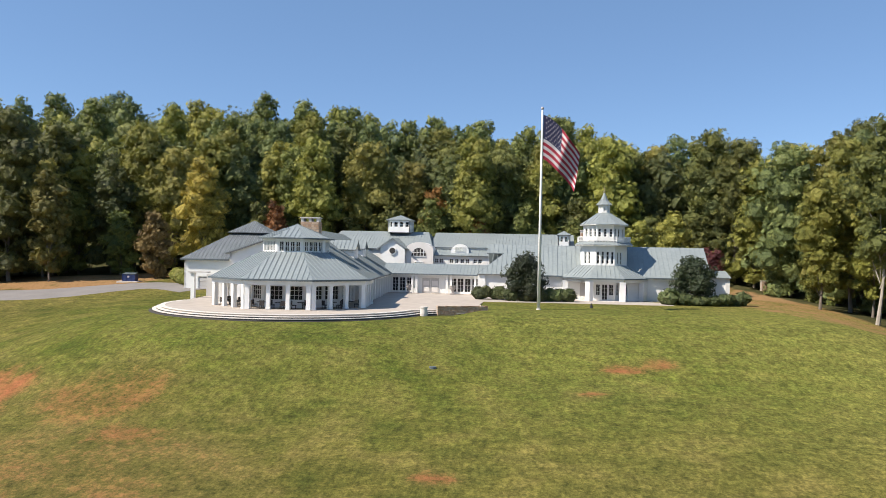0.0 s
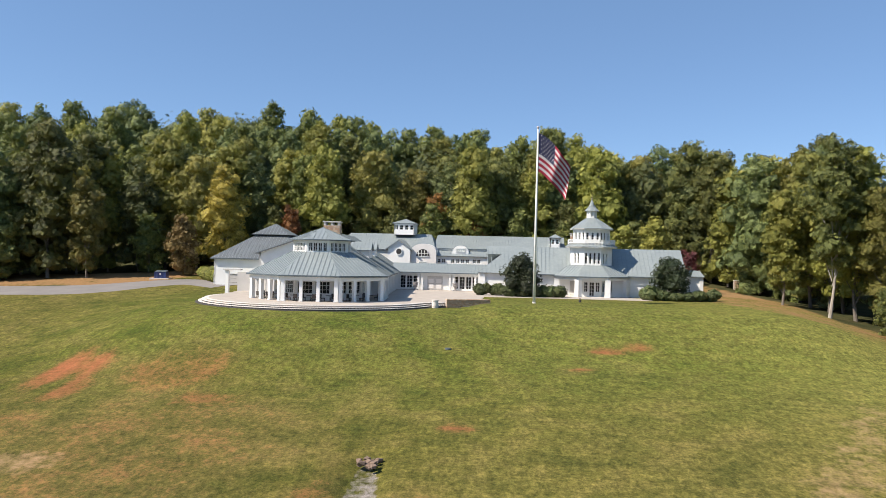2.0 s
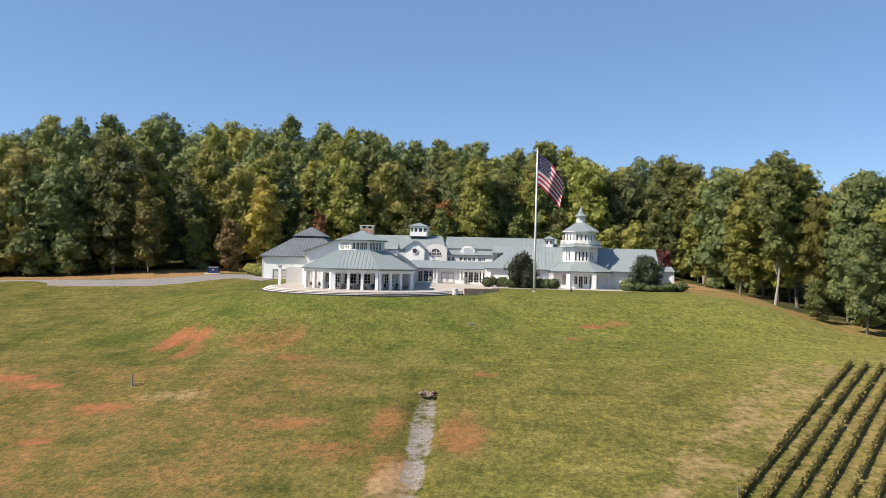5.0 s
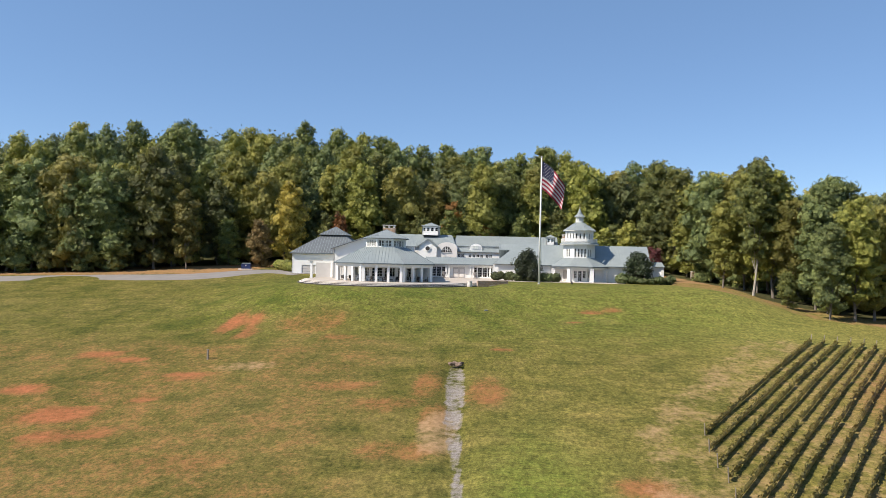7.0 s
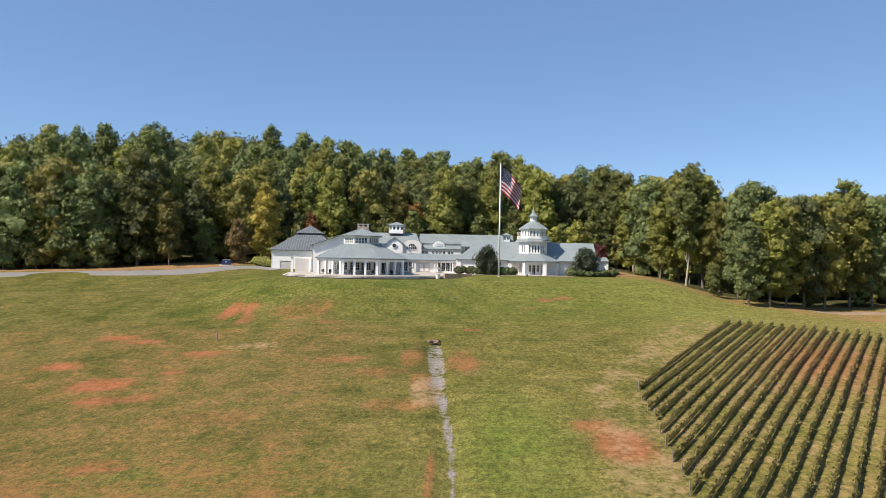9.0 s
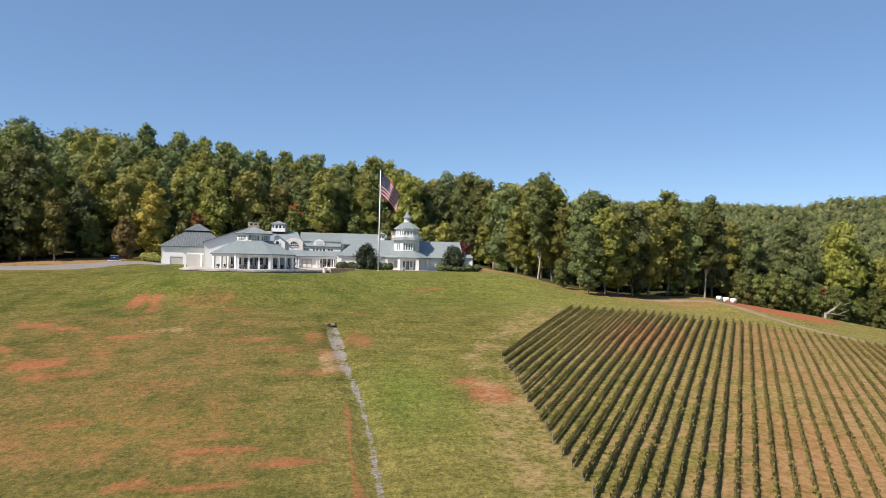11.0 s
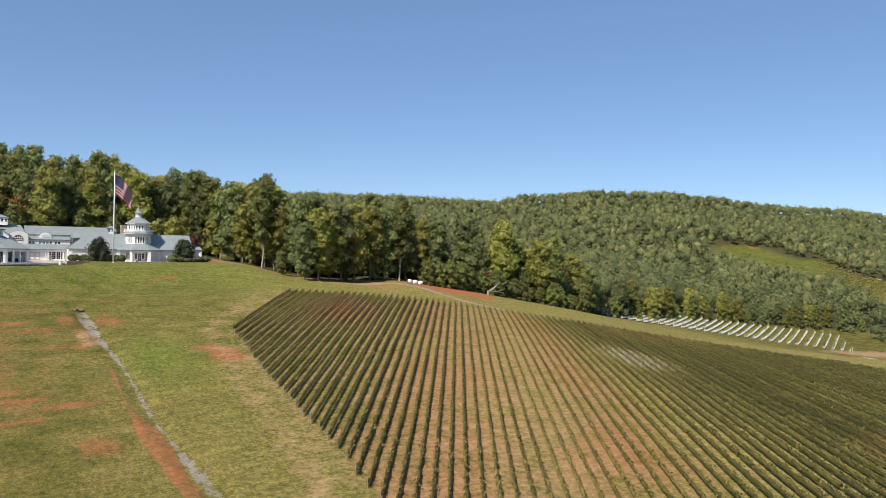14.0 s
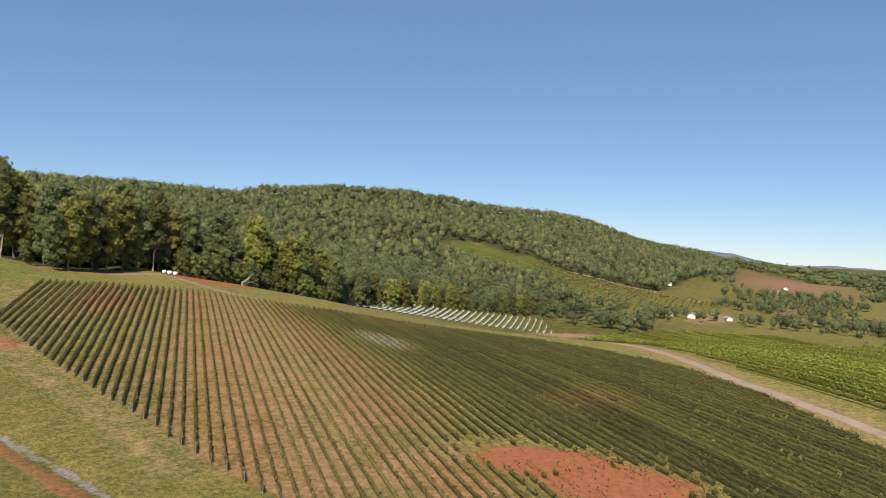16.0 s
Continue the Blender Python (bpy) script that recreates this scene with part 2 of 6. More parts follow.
def mat_stone():
    m = Mat("fieldstone", 0.9, 0, 0.3)
    per = m.node("ShaderNodeObjectInfo").outputs["Random"]
    c = m.ramp(per, [(0.0, (0.36, 0.20, 0.12)), (0.4, (0.56, 0.37, 0.24)), (0.7, (0.42, 0.34, 0.27)), (1.0, (0.66, 0.50, 0.35))])
    n = m.noise(5.0)
    m.color(m.mix(0.4, c, m.ramp(n, [(0.3, (0.30, 0.19, 0.12)), (0.7, (0.60, 0.46, 0.34))])))
    m.bump(n, 0.4, 0.03)
    return m.m


M_STONE = mat_stone()
M_MORTAR = mat_plain("mortar", (0.38, 0.33, 0.28), 0.95, 0.2, 3.0)


def mat_glass():
    m = Mat("window_glass", 0.03, 0, 0.5)
    m.color((0.9, 0.95, 0.95))
    m.b.inputs["Transmission Weight"].default_value = 1.0
    m.b.inputs["IOR"].default_value = 1.25
    return m.m


M_GLASS = mat_glass()
G = [(0.051, 0.068, 0.018), (0.139, 0.161, 0.038), (0.290, 0.295, 0.074)]
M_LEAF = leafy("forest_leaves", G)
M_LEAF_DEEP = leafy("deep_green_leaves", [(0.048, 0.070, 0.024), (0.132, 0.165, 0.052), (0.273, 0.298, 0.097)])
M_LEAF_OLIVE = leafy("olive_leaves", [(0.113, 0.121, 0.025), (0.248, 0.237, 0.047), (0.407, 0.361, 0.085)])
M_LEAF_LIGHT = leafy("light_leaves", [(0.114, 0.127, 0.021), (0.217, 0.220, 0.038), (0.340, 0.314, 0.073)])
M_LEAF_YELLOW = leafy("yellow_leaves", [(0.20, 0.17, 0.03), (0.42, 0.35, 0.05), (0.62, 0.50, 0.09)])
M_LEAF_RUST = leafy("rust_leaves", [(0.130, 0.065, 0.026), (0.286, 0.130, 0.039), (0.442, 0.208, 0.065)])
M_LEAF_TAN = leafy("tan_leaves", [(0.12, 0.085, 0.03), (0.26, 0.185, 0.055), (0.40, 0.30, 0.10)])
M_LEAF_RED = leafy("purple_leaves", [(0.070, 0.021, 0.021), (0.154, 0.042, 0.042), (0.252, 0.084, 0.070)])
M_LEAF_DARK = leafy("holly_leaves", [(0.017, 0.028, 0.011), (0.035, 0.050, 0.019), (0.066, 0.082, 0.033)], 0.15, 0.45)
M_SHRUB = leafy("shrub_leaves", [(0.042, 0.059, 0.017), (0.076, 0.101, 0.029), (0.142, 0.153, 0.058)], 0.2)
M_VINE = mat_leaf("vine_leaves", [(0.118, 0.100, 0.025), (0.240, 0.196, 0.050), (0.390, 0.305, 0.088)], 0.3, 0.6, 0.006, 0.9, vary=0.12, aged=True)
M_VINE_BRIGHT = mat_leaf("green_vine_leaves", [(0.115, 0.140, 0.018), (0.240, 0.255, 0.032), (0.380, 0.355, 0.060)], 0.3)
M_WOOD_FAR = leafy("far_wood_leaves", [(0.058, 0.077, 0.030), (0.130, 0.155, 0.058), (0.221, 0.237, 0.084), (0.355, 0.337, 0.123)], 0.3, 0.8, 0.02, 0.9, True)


# ---- small builders ----
def mesh_of(bm, name, mat, smooth=False):
    me = bpy.data.meshes.new(name)
    bm.normal_update()
    bm.to_mesh(me)
    bm.free()
    if mat:
        me.materials.append(mat)
    if smooth:
        me.polygons.foreach_set("use_smooth", [True] * len(me.polygons))
    return me


def part(name, bm, mat, parent, label="", smooth=False):
    """Links a bmesh as one mesh object under a thing or a part."""
    ob = new(name, mesh_of(bm, name, mat, smooth))
    ob.parent = parent
    if label:
        ob["label"] = label
    return ob


def thing(name, at, label, category, group="", kind=""):
    ob = new(name)
    ob.matrix_basis = at
    return tagged(ob, label, category, group, kind)


def single(name, bm, mat, label, category="", group="", kind="", at=None, smooth=False):
    ob = new(name, mesh_of(bm, name, mat, smooth))
    if at is not None:
        ob.matrix_basis = at
    return tagged(ob, label, category, group, kind)


def raw_mesh(name, verts, faces, mat):
    me = bpy.data.meshes.new(name)
    me.from_pydata(verts, [], faces)
    if mat:
        me.materials.append(mat)
    me.update()
    return me


def box(bm, x0, x1, y0, y1, z0, z1, m=None):
    vs = [bm.verts.new((x, y, z)) for z in (z0, z1) for x, y in ((x0, y0), (x1, y0), (x1, y1), (x0, y1))]
    for f in ((3, 2, 1, 0), (4, 5, 6, 7), (0, 1, 5, 4), (1, 2, 6, 5), (2, 3, 7, 6), (3, 0, 4, 7)):
        bm.faces.new([vs[i] for i in f])
    if m is not None:
        bmesh.ops.transform(bm, matrix=m, verts=vs)
    return vs


def prism(bm, pts, z0, z1, scale_top=1.0, centre=(0, 0)):
    """Upright prism over a plan polygon, given counter-clockwise; its top may taper."""
    lo = [bm.verts.new((x, y, z0)) for x, y in pts]
    hi = [bm.verts.new((centre[0] + (x - centre[0]) * scale_top, centre[1] + (y - centre[1]) * scale_top, z1)) for x, y in pts]
    n = len(pts)
    bm.faces.new(lo[::-1])
    bm.faces.new(hi)
    for i in range(n):
        bm.faces.new((lo[i], lo[(i + 1) % n], hi[(i + 1) % n], hi[i]))


def ring(cx, cy, r, n, turn=0.0):
    """Corners of a regular polygon, counter-clockwise; turn: degrees of the first corner."""
    return [(cx + r * math.cos(radians(turn) + 2 * math.pi * i / n), cy + r * math.sin(radians(turn) + 2 * math.pi * i / n)) for i in range(n)]


def slab(bm, pts, thick):
    """A plate of that thickness below a flat polygon in space (counter-clockwise from above)."""
    n = (Vector(pts[1]) - Vector(pts[0])).cross(Vector(pts[2]) - Vector(pts[0])).normalized()
    hi = [bm.verts.new(p) for p in pts]
    lo = [bm.verts.new(Vector(p) - n * thick) for p in pts]
    k = len(pts)
    bm.faces.new(hi)
    bm.faces.new(lo[::-1])
    for i in range(k):
        bm.faces.new((hi[i], lo[i], lo[(i + 1) % k], hi[(i + 1) % k]))
    return n


def tube(bm, a, b, r0, r1, sides=8):
    a, b = Vector(a), Vector(b)
    q = (b - a).to_track_quat('Z', 'Y')
    rings = []
    for p, r in ((a, r0), (b, r1)):
        rings.append([bm.verts.new(p + q @ Vector((r * math.cos(2 * math.pi * i / sides), r * math.sin(2 * math.pi * i / sides), 0))) for i in range(sides)])
    for i in range(sides):
        j = (i + 1) % sides
        bm.faces.new((rings[0][i], rings[0][j], rings[1][j], rings[1][i]))
    bm.faces.new(rings[0][::-1])
    bm.faces.new(rings[1])


# ---- the lie of the land ----
SLOPE = (-12.44, 12.89, 4.58, -3.01, -2.48, -1.7, -9.89, -0.77, 2.94, -7.6, -2.54, 1.19, -0.97, 1.41, 1.36)


def sm(a, b, t):
    t = np.clip((t - a) / (b - a), 0, 1)
    return t * t * (3 - 2 * t)


def hillside(x, y):
    """The lawn and vineyard slope, which falls away from the house."""
    u, v = (np.clip(x, -140, 290) - 40) / 120, (np.clip(y, -255, 70) + 80) / 120
    k, s = 0, 0.0
    for i in range(5):
        for j in range(5 - i):
            s = s + SLOPE[k] * u ** i * v ** j
            k += 1
    return s


FOOT = (-38.0, -233.0)      # point from which the far hill's bearings are counted
BEAR = (-60, -20, 0, 20, 28, 34, 36, 41, 47, 50, 54, 58, 61, 64, 67, 70, 74, 78, 90, 120)
CREST_R = (700, 700, 750, 850, 900, 950, 950, 980, 1000, 1020, 1080, 1120, 1200, 1300, 1400, 1600, 2000, 2400, 2600, 2600)
CREST_EL = (2, 3.2, 3.3, 3.7, 3.8, 3.6, 3.95, 4.1, 4.1, 3.85, 3.3, 2.9, 2.2, 1.2, 0.5, 0.0, -0.5, -0.8, -0.9, -0.9)


def land(x, y):
    x, y = np.asarray(x, float), np.asarray(y, float)
    s = hillside(x, y)
    dx = np.maximum(np.maximum(-46 - x, x - 30), 0)
    d = np.hypot(dx, np.maximum(-4 - y, 0))
    d = np.minimum(d, np.maximum(np.hypot(x + 28.7, y + 3.5) - 15.5, 0))
    k = 1 - sm(0, 22, d)
    pad = -0.99 + 0.55 * sm(-9, -5, x) + 0.95 * sm(6, 18, y) * sm(-40, -48, x) + 0.55 * sm(4, 12, y) * sm(-48, -40, x) * sm(-5, -9, x)
    s = s * (1 - k) + pad * k
    # wooded rise behind the house
    h = np.interp(x, (-400, -170, -95, -82, -68, -45, 16, 60, 110, 200), (24, 41, 39, 30, 23, 18.5, 13.5, 8, 3, 0))
    s = s + 1.7 * sm(68, 90, x) * sm(-46, -12, y) * sm(60, 20, y) * sm(300, 190, x)
    s = s + h * sm(42, np.interp(x, (-92, -52), (165, 120)), y) + 10 * sm(165, 420, y) * sm(220, 60, x)
    # the valley and the long hill beyond
    r = np.hypot(x - FOOT[0], y - FOOT[1])
    b = np.degrees(np.arctan2(x - FOOT[0], y - FOOT[1]))
    rc, el = np.interp(b, BEAR, CREST_R), np.interp(b, BEAR, CREST_EL)
    zc = 3.8 + rc * np.tan(np.radians(el))
    low = np.interp(b, (-180, -60, 0, 30, 45, 60, 80, 180), (-22, -10, 0, -12, -26, -34, -36, -30))
    t = np.clip((r - 330) / (rc - 330), 0, 1)
    far = low + (zc - low) * t ** 1.7 - 12 * sm(0, 500, r - rc) * sm(40, 20, b)
    far = far + 5 * np.sin(x * 0.011 + y * 0.006) * np.sin(y * 0.013 - x * 0.004) * sm(450, 700, r)
    w = sm(250, 400, r) * sm(80, 300, x + 0.6 * y)
    out = s * (1 - w) + far * w
    plain = sm(2200, 3200, r)
    return out * (1 - plain) + (-34 + 22 * sm(3500, 4400, r) * sm(60, 74, b) * sm(90, 76, b)) * plain


def z_at(x, y):
    return float(land(x, y))


def spot(x, y, cx, cy, rx, ry, turn=0.0):
    """1 in the middle of an oval patch, 0 from its edge on."""
    c, s = math.cos(radians(turn)), math.sin(radians(turn))
    u, v = ((x - cx) * c + (y - cy) * s) / rx, (-(x - cx) * s + (y - cy) * c) / ry
    return np.clip(1.25 - np.hypot(u, v), 0, 1)


def bare_clay(x, y):
    """The stretch among the vines where hardly anything grows."""
    return np.maximum(spot(x, y, 34.5, -186, 6, 12, 16), spot(x, y, 33, -199, 9, 10, 10))


def near_line(x, y, pts):
    """Distance in plan from a bent line."""
    d = np.full(np.shape(x), 1e9)
    for (ax, ay), (bx, by) in zip(pts, pts[1:]):
        vx, vy = bx - ax, by - ay
        t = np.clip(((x - ax) * vx + (y - ay) * vy) / (vx * vx + vy * vy), 0, 1)
        d = np.minimum(d, np.hypot(x - ax - t * vx, y - ay - t * vy))
    return d


def inside(x, y, poly):
    r = np.zeros(np.shape(x), bool)
    for (ax, ay), (bx, by) in zip(poly, poly[1:] + poly[:1]):
        with np.errstate(divide='ignore', invalid='ignore'):
            r ^= ((ay > y) != (by > y)) & (x < (bx - ax) * (y - ay) / (by - ay) + ax)
    return r


VINE_FIELD = [(14.4, -74.5), (39.6, -33), (60, -34), (82, -38), (98, -48), (113, -64), (124, -96), (131, -125), (124, -150), (111, -174), (92, -197), (76, -212), (55, -236), (30, -262), (2, -262), (5, -190), (7, -157), (9, -143), (11, -112)]
VINE_TWO = [(262, -64), (335, -66), (380, -112), (330, -190), (230, -240), (140, -240), (97, -209), (117, -187), (184, -128)]
VINE_NET = [(200, 48), (220, 57), (252, 44), (284, 8), (302, -16), (262, -48), (244, -22), (226, 10)]
HILL_FIELD = [(470, 200), (524, 245), (572, 228), (584, 186), (580, 130), (640, 76), (566, -16), (480, -22), (392, 0), (436, 52), (484, 124)]
EDGE_X = (-400, -165, -78, -66, -34, 30, 44, 46, 54, 62, 72, 82, 92, 104, 118, 140, 168, 206, 252, 296, 330, 420, 480)
EDGE_Y = (24, 24, 34, 56, 70, 66, 40, 0, -8, -10, -2, -4, 12, 26, 18, 6, 8, 32, 28, 2, -14, -30, 0)


def wooded(x, y, back=0.0):
    """Where woods stand, from the edge line on; back: metres behind it."""
    r, b = np.hypot(x + 38, y + 233), np.degrees(np.arctan2(x + 38, y + 233))
    rc = np.interp(b, BEAR, CREST_R)
    low = np.interp(b, (-90, 60, 63, 66, 69, 72), (0, 0, 700, 760, 1000, 1500))
    return (y > np.interp(x, EDGE_X, EDGE_Y) + back) & (r < rc + 90) & (b < 71) & (r > low) & ~inside(x, y, HILL_FIELD)
FARM_ROAD = [(58, -244), (86, -211), (110, -183), (140, -158), (179, -126), (215, -92), (250, -60)]
DITCH = [(-11.0, -53), (-10.2, -63), (-9.6, -73), (-8.5, -82), (-7.6, -94), (-7.2, -106), (-7.2, -116), (-7.0, -124), (-6.5, -132), (-6.0, -140), (-5.2, -152), (-4.6, -185)]


def build_ground():
    def axis(lo, hi, step, far_lo, far_hi, grow):
        a = list(np.arange(lo, hi + step / 2, step))
        s, v = step, hi
        while v < far_hi:
            s *= grow
            v += s
            a.append(v)
        s, v = step, lo
        while v > far_lo:
            s *= grow
            v -= s
            a.insert(0, v)
        return np.array(a)
    xs, ys = axis(-110, 130, 1.5, -4800, 4800, 1.05), axis(-255, 50, 1.5, -1500, 4800, 1.05)
    xs = np.unique(np.concatenate([xs[(xs < -15) | (xs > -3)], np.arange(-15, -2.9, 0.35)]))
    X, Y = np.meshgrid(xs, ys)
    Z = land(X, Y)
    wob = np.array([noise.noise((x * 0.06, y * 0.06, 0)) for x, y in zip(X.ravel(), Y.ravel())]).reshape(X.shape)
    near = sm(600, 200, np.hypot(X, Y + 100))
    Z = Z + 0.16 * wob * near * sm(4, 20, np.hypot(np.maximum(np.maximum(-50 - X, X - 34), 0), np.maximum(-18 - Y, 0)))
    Z = Z - 0.35 * sm(2.2, 0.3, near_line(X, Y, DITCH) + 0.3 * wob)
    nx, ny = len(xs), len(ys)
    idx = np.arange(nx * ny).reshape(ny, nx)
    faces = np.stack([idx[:-1, :-1], idx[:-1, 1:], idx[1:, 1:], idx[1:, :-1]], -1).reshape(-1, 4)
    me = bpy.data.meshes.new("ground")
    me.from_pydata(np.stack([X, Y, Z], -1).reshape(-1, 3).tolist(), [], faces.tolist())
    me.polygons.foreach_set("use_smooth", [True] * len(me.polygons))
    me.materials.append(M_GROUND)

    def put(name, v):
        a = me.attributes.new(name, 'FLOAT', 'POINT')
        a.data.foreach_set("value", np.clip(v, -1, 1.5).astype(np.float32).ravel())
    clay = 0.29 * sm(-5, -25, X) * sm(-28, -48, Y) * sm(-130, -90, Y) + 0.16 * sm(12, -5, X) * sm(-85, -110, Y)
    for cx, cy, rx, ry, k in ((-52, -72, 5, 3, 0.56), (-49, -78, 4, 2, 0.54), (-60, -50, 4, 1.8, 0.52), (-47.5, -34, 1.8, 6, 0.54), (-43.5, -39.5, 1.6, 4, 0.5), (-61.5, -64, 4, 1.8, 0.52), (-45.4, -77.6, 3.4, 1.6, 0.5), (-45, -67, 2.4, 1.3, 0.48), (-43.7, -59, 4, 1.5, 0.5), (-54.8, -52.5, 3.4, 1.8, 0.5),
                              (-22.3, -108, 5, 1.2, 0.54), (-15.7, -112, 4.4, 1.1, 0.54), (-28.7, -115, 3.2, 1.2, 0.5), (-22.8, -117, 4.2, 1.3, 0.52), (-40, -97, 4, 1.7, 0.5), (8.7, -93.4, 3.6, 5, 0.56), (6.8, -87.4, 3, 2.4, 0.46), (-6.6, -64, 3.0, 6, 0.38), (-13.4, -62, 2.2, 8, 0.38), (-44.3, -33.4, 1.8, 4, 0.5), (8.9, -22, 2.8, 1.1, 0.52), (12.7, -20.4, 2.4, 1.0, 0.5), (5.9, -28.9, 1.7, 0.9, 0.46), (-5.2, -46.5, 1.9, 1.3, 0.52),
                              (-34.4, -35.4, 7, 5, 0.36), (-28.5, -41.3, 4, 2.4, 0.36), (-24, -62, 6, 2.6, 0.38), (-16.8, -68.4, 5, 3, 0.38), (-14, -81, 5, 3, 0.36), (-11.6, -72, 2, 5, 0.4), (-33, -84, 7, 3, 0.36), (-30, -128, 6, 3, 0.42), (-14, -130, 3, 4, 0.42)):
        clay = np.maximum(clay, k * np.minimum(1, 1.3 * spot(X, Y, cx, cy, 1.2 * rx, 1.2 * ry)))
    vine = inside(X, Y, VINE_FIELD)
    stripe = 0.5 + 0.5 * np.sin(0.17 * (0.866 * X - 0.5 * Y) + 2.0 * wob)
    clay = np.where(vine, np.maximum(clay, (0.13 + 0.22 * stripe) * sm(125, 110, 0.866 * X - 0.5 * Y) * sm(66, 96, 0.866 * X - 0.5 * Y) + 0.13 + 0.34 * spot(X, Y, 44, -58, 10, 26, -30)), clay)
    # red gully beside the ditch, the bank by the bales and the bare stretch among the vines
    side = X - np.interp(Y, [p[1] for p in DITCH[::-1]], [p[0] for p in DITCH[::-1]])
    inner = np.interp(Y, (-200, -150, -132, -124, -116, -105, -93), (-0.8, -0.7, -0.5, -0.9, -1.6, -1.9, -1.5))
    outer = np.interp(Y, (-200, -150, -140, -132, -124, -116, -105, -93), (-4.4, -3.6, -3.2, -3.0, -2.7, -2.7, -2.4, -1.9))
    gully = sm(-0.35, 0.3, np.minimum(inner - side, side - outer) + 0.7 * wob) * sm(-91, -96, Y) * sm(-215, -195, Y)
    clay = np.maximum(clay, 0.46 * gully)
    clay = np.maximum(clay, 0.8 * spot(X, Y, 546, 238, 30, 7, -24))
    bank = np.minimum(1, 2 * spot(X, Y, 102, -11, 13, 12, -40))
    clay = np.maximum(clay, 0.95 * bank)
    bare = bare_clay(X, Y)
    bare = np.clip(bare + 0.5 * wob * (bare > 0.02), 0, 1)
    clay = np.maximum(clay, 0.74 * np.clip(bare * 1.25, 0, 1))
    put("clay", clay)
    dirt = np.maximum(0.6 * spot(X, Y, 8.5, -93, 2.6, 4.5), 0.6 * spot(X, Y, -37.5, -55, 6, 3.4))
    dirt = np.maximum(dirt, 0.62 * np.minimum(1, 1.5 * spot(X, Y, -10.8, -75.5, 2.6, 7)))
    dirt = np.maximum(dirt, 0.45 * sm(6, 0, np.abs(near_line(X, Y, [(34, -36), (12, -75), (9, -112), (5, -160)]) - 2)))
    dirt = np.maximum(dirt, 0.7 * np.minimum(1, 1.6 * spot(X, Y, 42, 48, 8, 16, -12)))
    dirt = np.maximum(dirt, np.where(vine, (0.39 + 0.11 * sm(74, 98, 0.866 * X - 0.5 * Y) - 0.16 * sm(105, 125, 0.866 * X - 0.5 * Y)) * (1 - np.clip(2 * bare - 0.5, 0, 1)), 0))
    dirt = np.maximum(dirt, 0.75 * spot(X, Y, 268, -52, 34, 14, -20))
    dirt = np.maximum(dirt, 0.52 * sm(12, 3, near_line(X, Y, FARM_ROAD)))
    dirt = np.maximum(dirt, 0.7 * spot(X, Y, 440, -55, 60, 20, 10))
    put("dirt", dirt)
    edge = sm(26, 40, Y - 0.10 * np.abs(X + 20)) * (X < 26) + sm(0, 7, Y - np.interp(X, (26, 30, 34, 40, 48, 54, 62, 72, 82, 92, 104, 118, 140, 168, 300), (40, 6, -10, -15, -16, -18, -21, -23, -22, -9, 2, 0, -6, -2, 60))) * (X >= 26)
    edge = np.maximum(edge, 1.3 * sm(13, 17, Y) * sm(-60, -66, X))
    put("litter", 0.47 * np.clip(edge - 1.3 * bank, 0, 1.3) * sm(400, 200, np.hypot(X, Y)))
    g = near_line(X, Y, DITCH)
    wide = 0.34 + 0.75 * np.minimum(1, 1.5 * spot(X, Y, -10.4, -66, 3.5, 16)) + 0.2 * sm(-128, -138, Y)
    put("gravel", 0.52 * sm(0.45, -0.2, g - wide + 0.2 * np.sin(Y * 1.7) * np.sin(Y * 0.53) + 0.3 * wob) * sm(-205, -180, Y) + 0.5 * spot(X, Y, 8.8, -95, 1.6, 3))
    put("green", 0.3 * inside(X, Y, HILL_FIELD) + 0.6 * spot(X, Y, -1.5, -94, 7, 18) + 0.5 * spot(X, Y, -32, -100, 18, 8) + 0.42 * sm(42, 8, np.abs(Y + 12)) * sm(75, 30, np.abs(X)))
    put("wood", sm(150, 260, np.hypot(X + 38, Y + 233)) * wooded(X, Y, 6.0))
    put("dry", np.maximum(sm(0, 45, X), 0.3 * sm(-22, 2, X)) * sm(60, 10, Y) * sm(270, 170, X) + 0.25 * sm(-60, -100, Y) * sm(-30, 0, X) + 0.5 * sm(300, 420, X) * sm(60, -20, Y - 0.1 * X))
    put("brown", np.maximum(spot(X, Y, 1166, 101, 330, 90, 15.5), 0.8 * spot(X, Y, 600, -60, 90, 14, 15)))
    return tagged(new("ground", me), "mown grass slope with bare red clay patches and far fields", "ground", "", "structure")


build_ground()


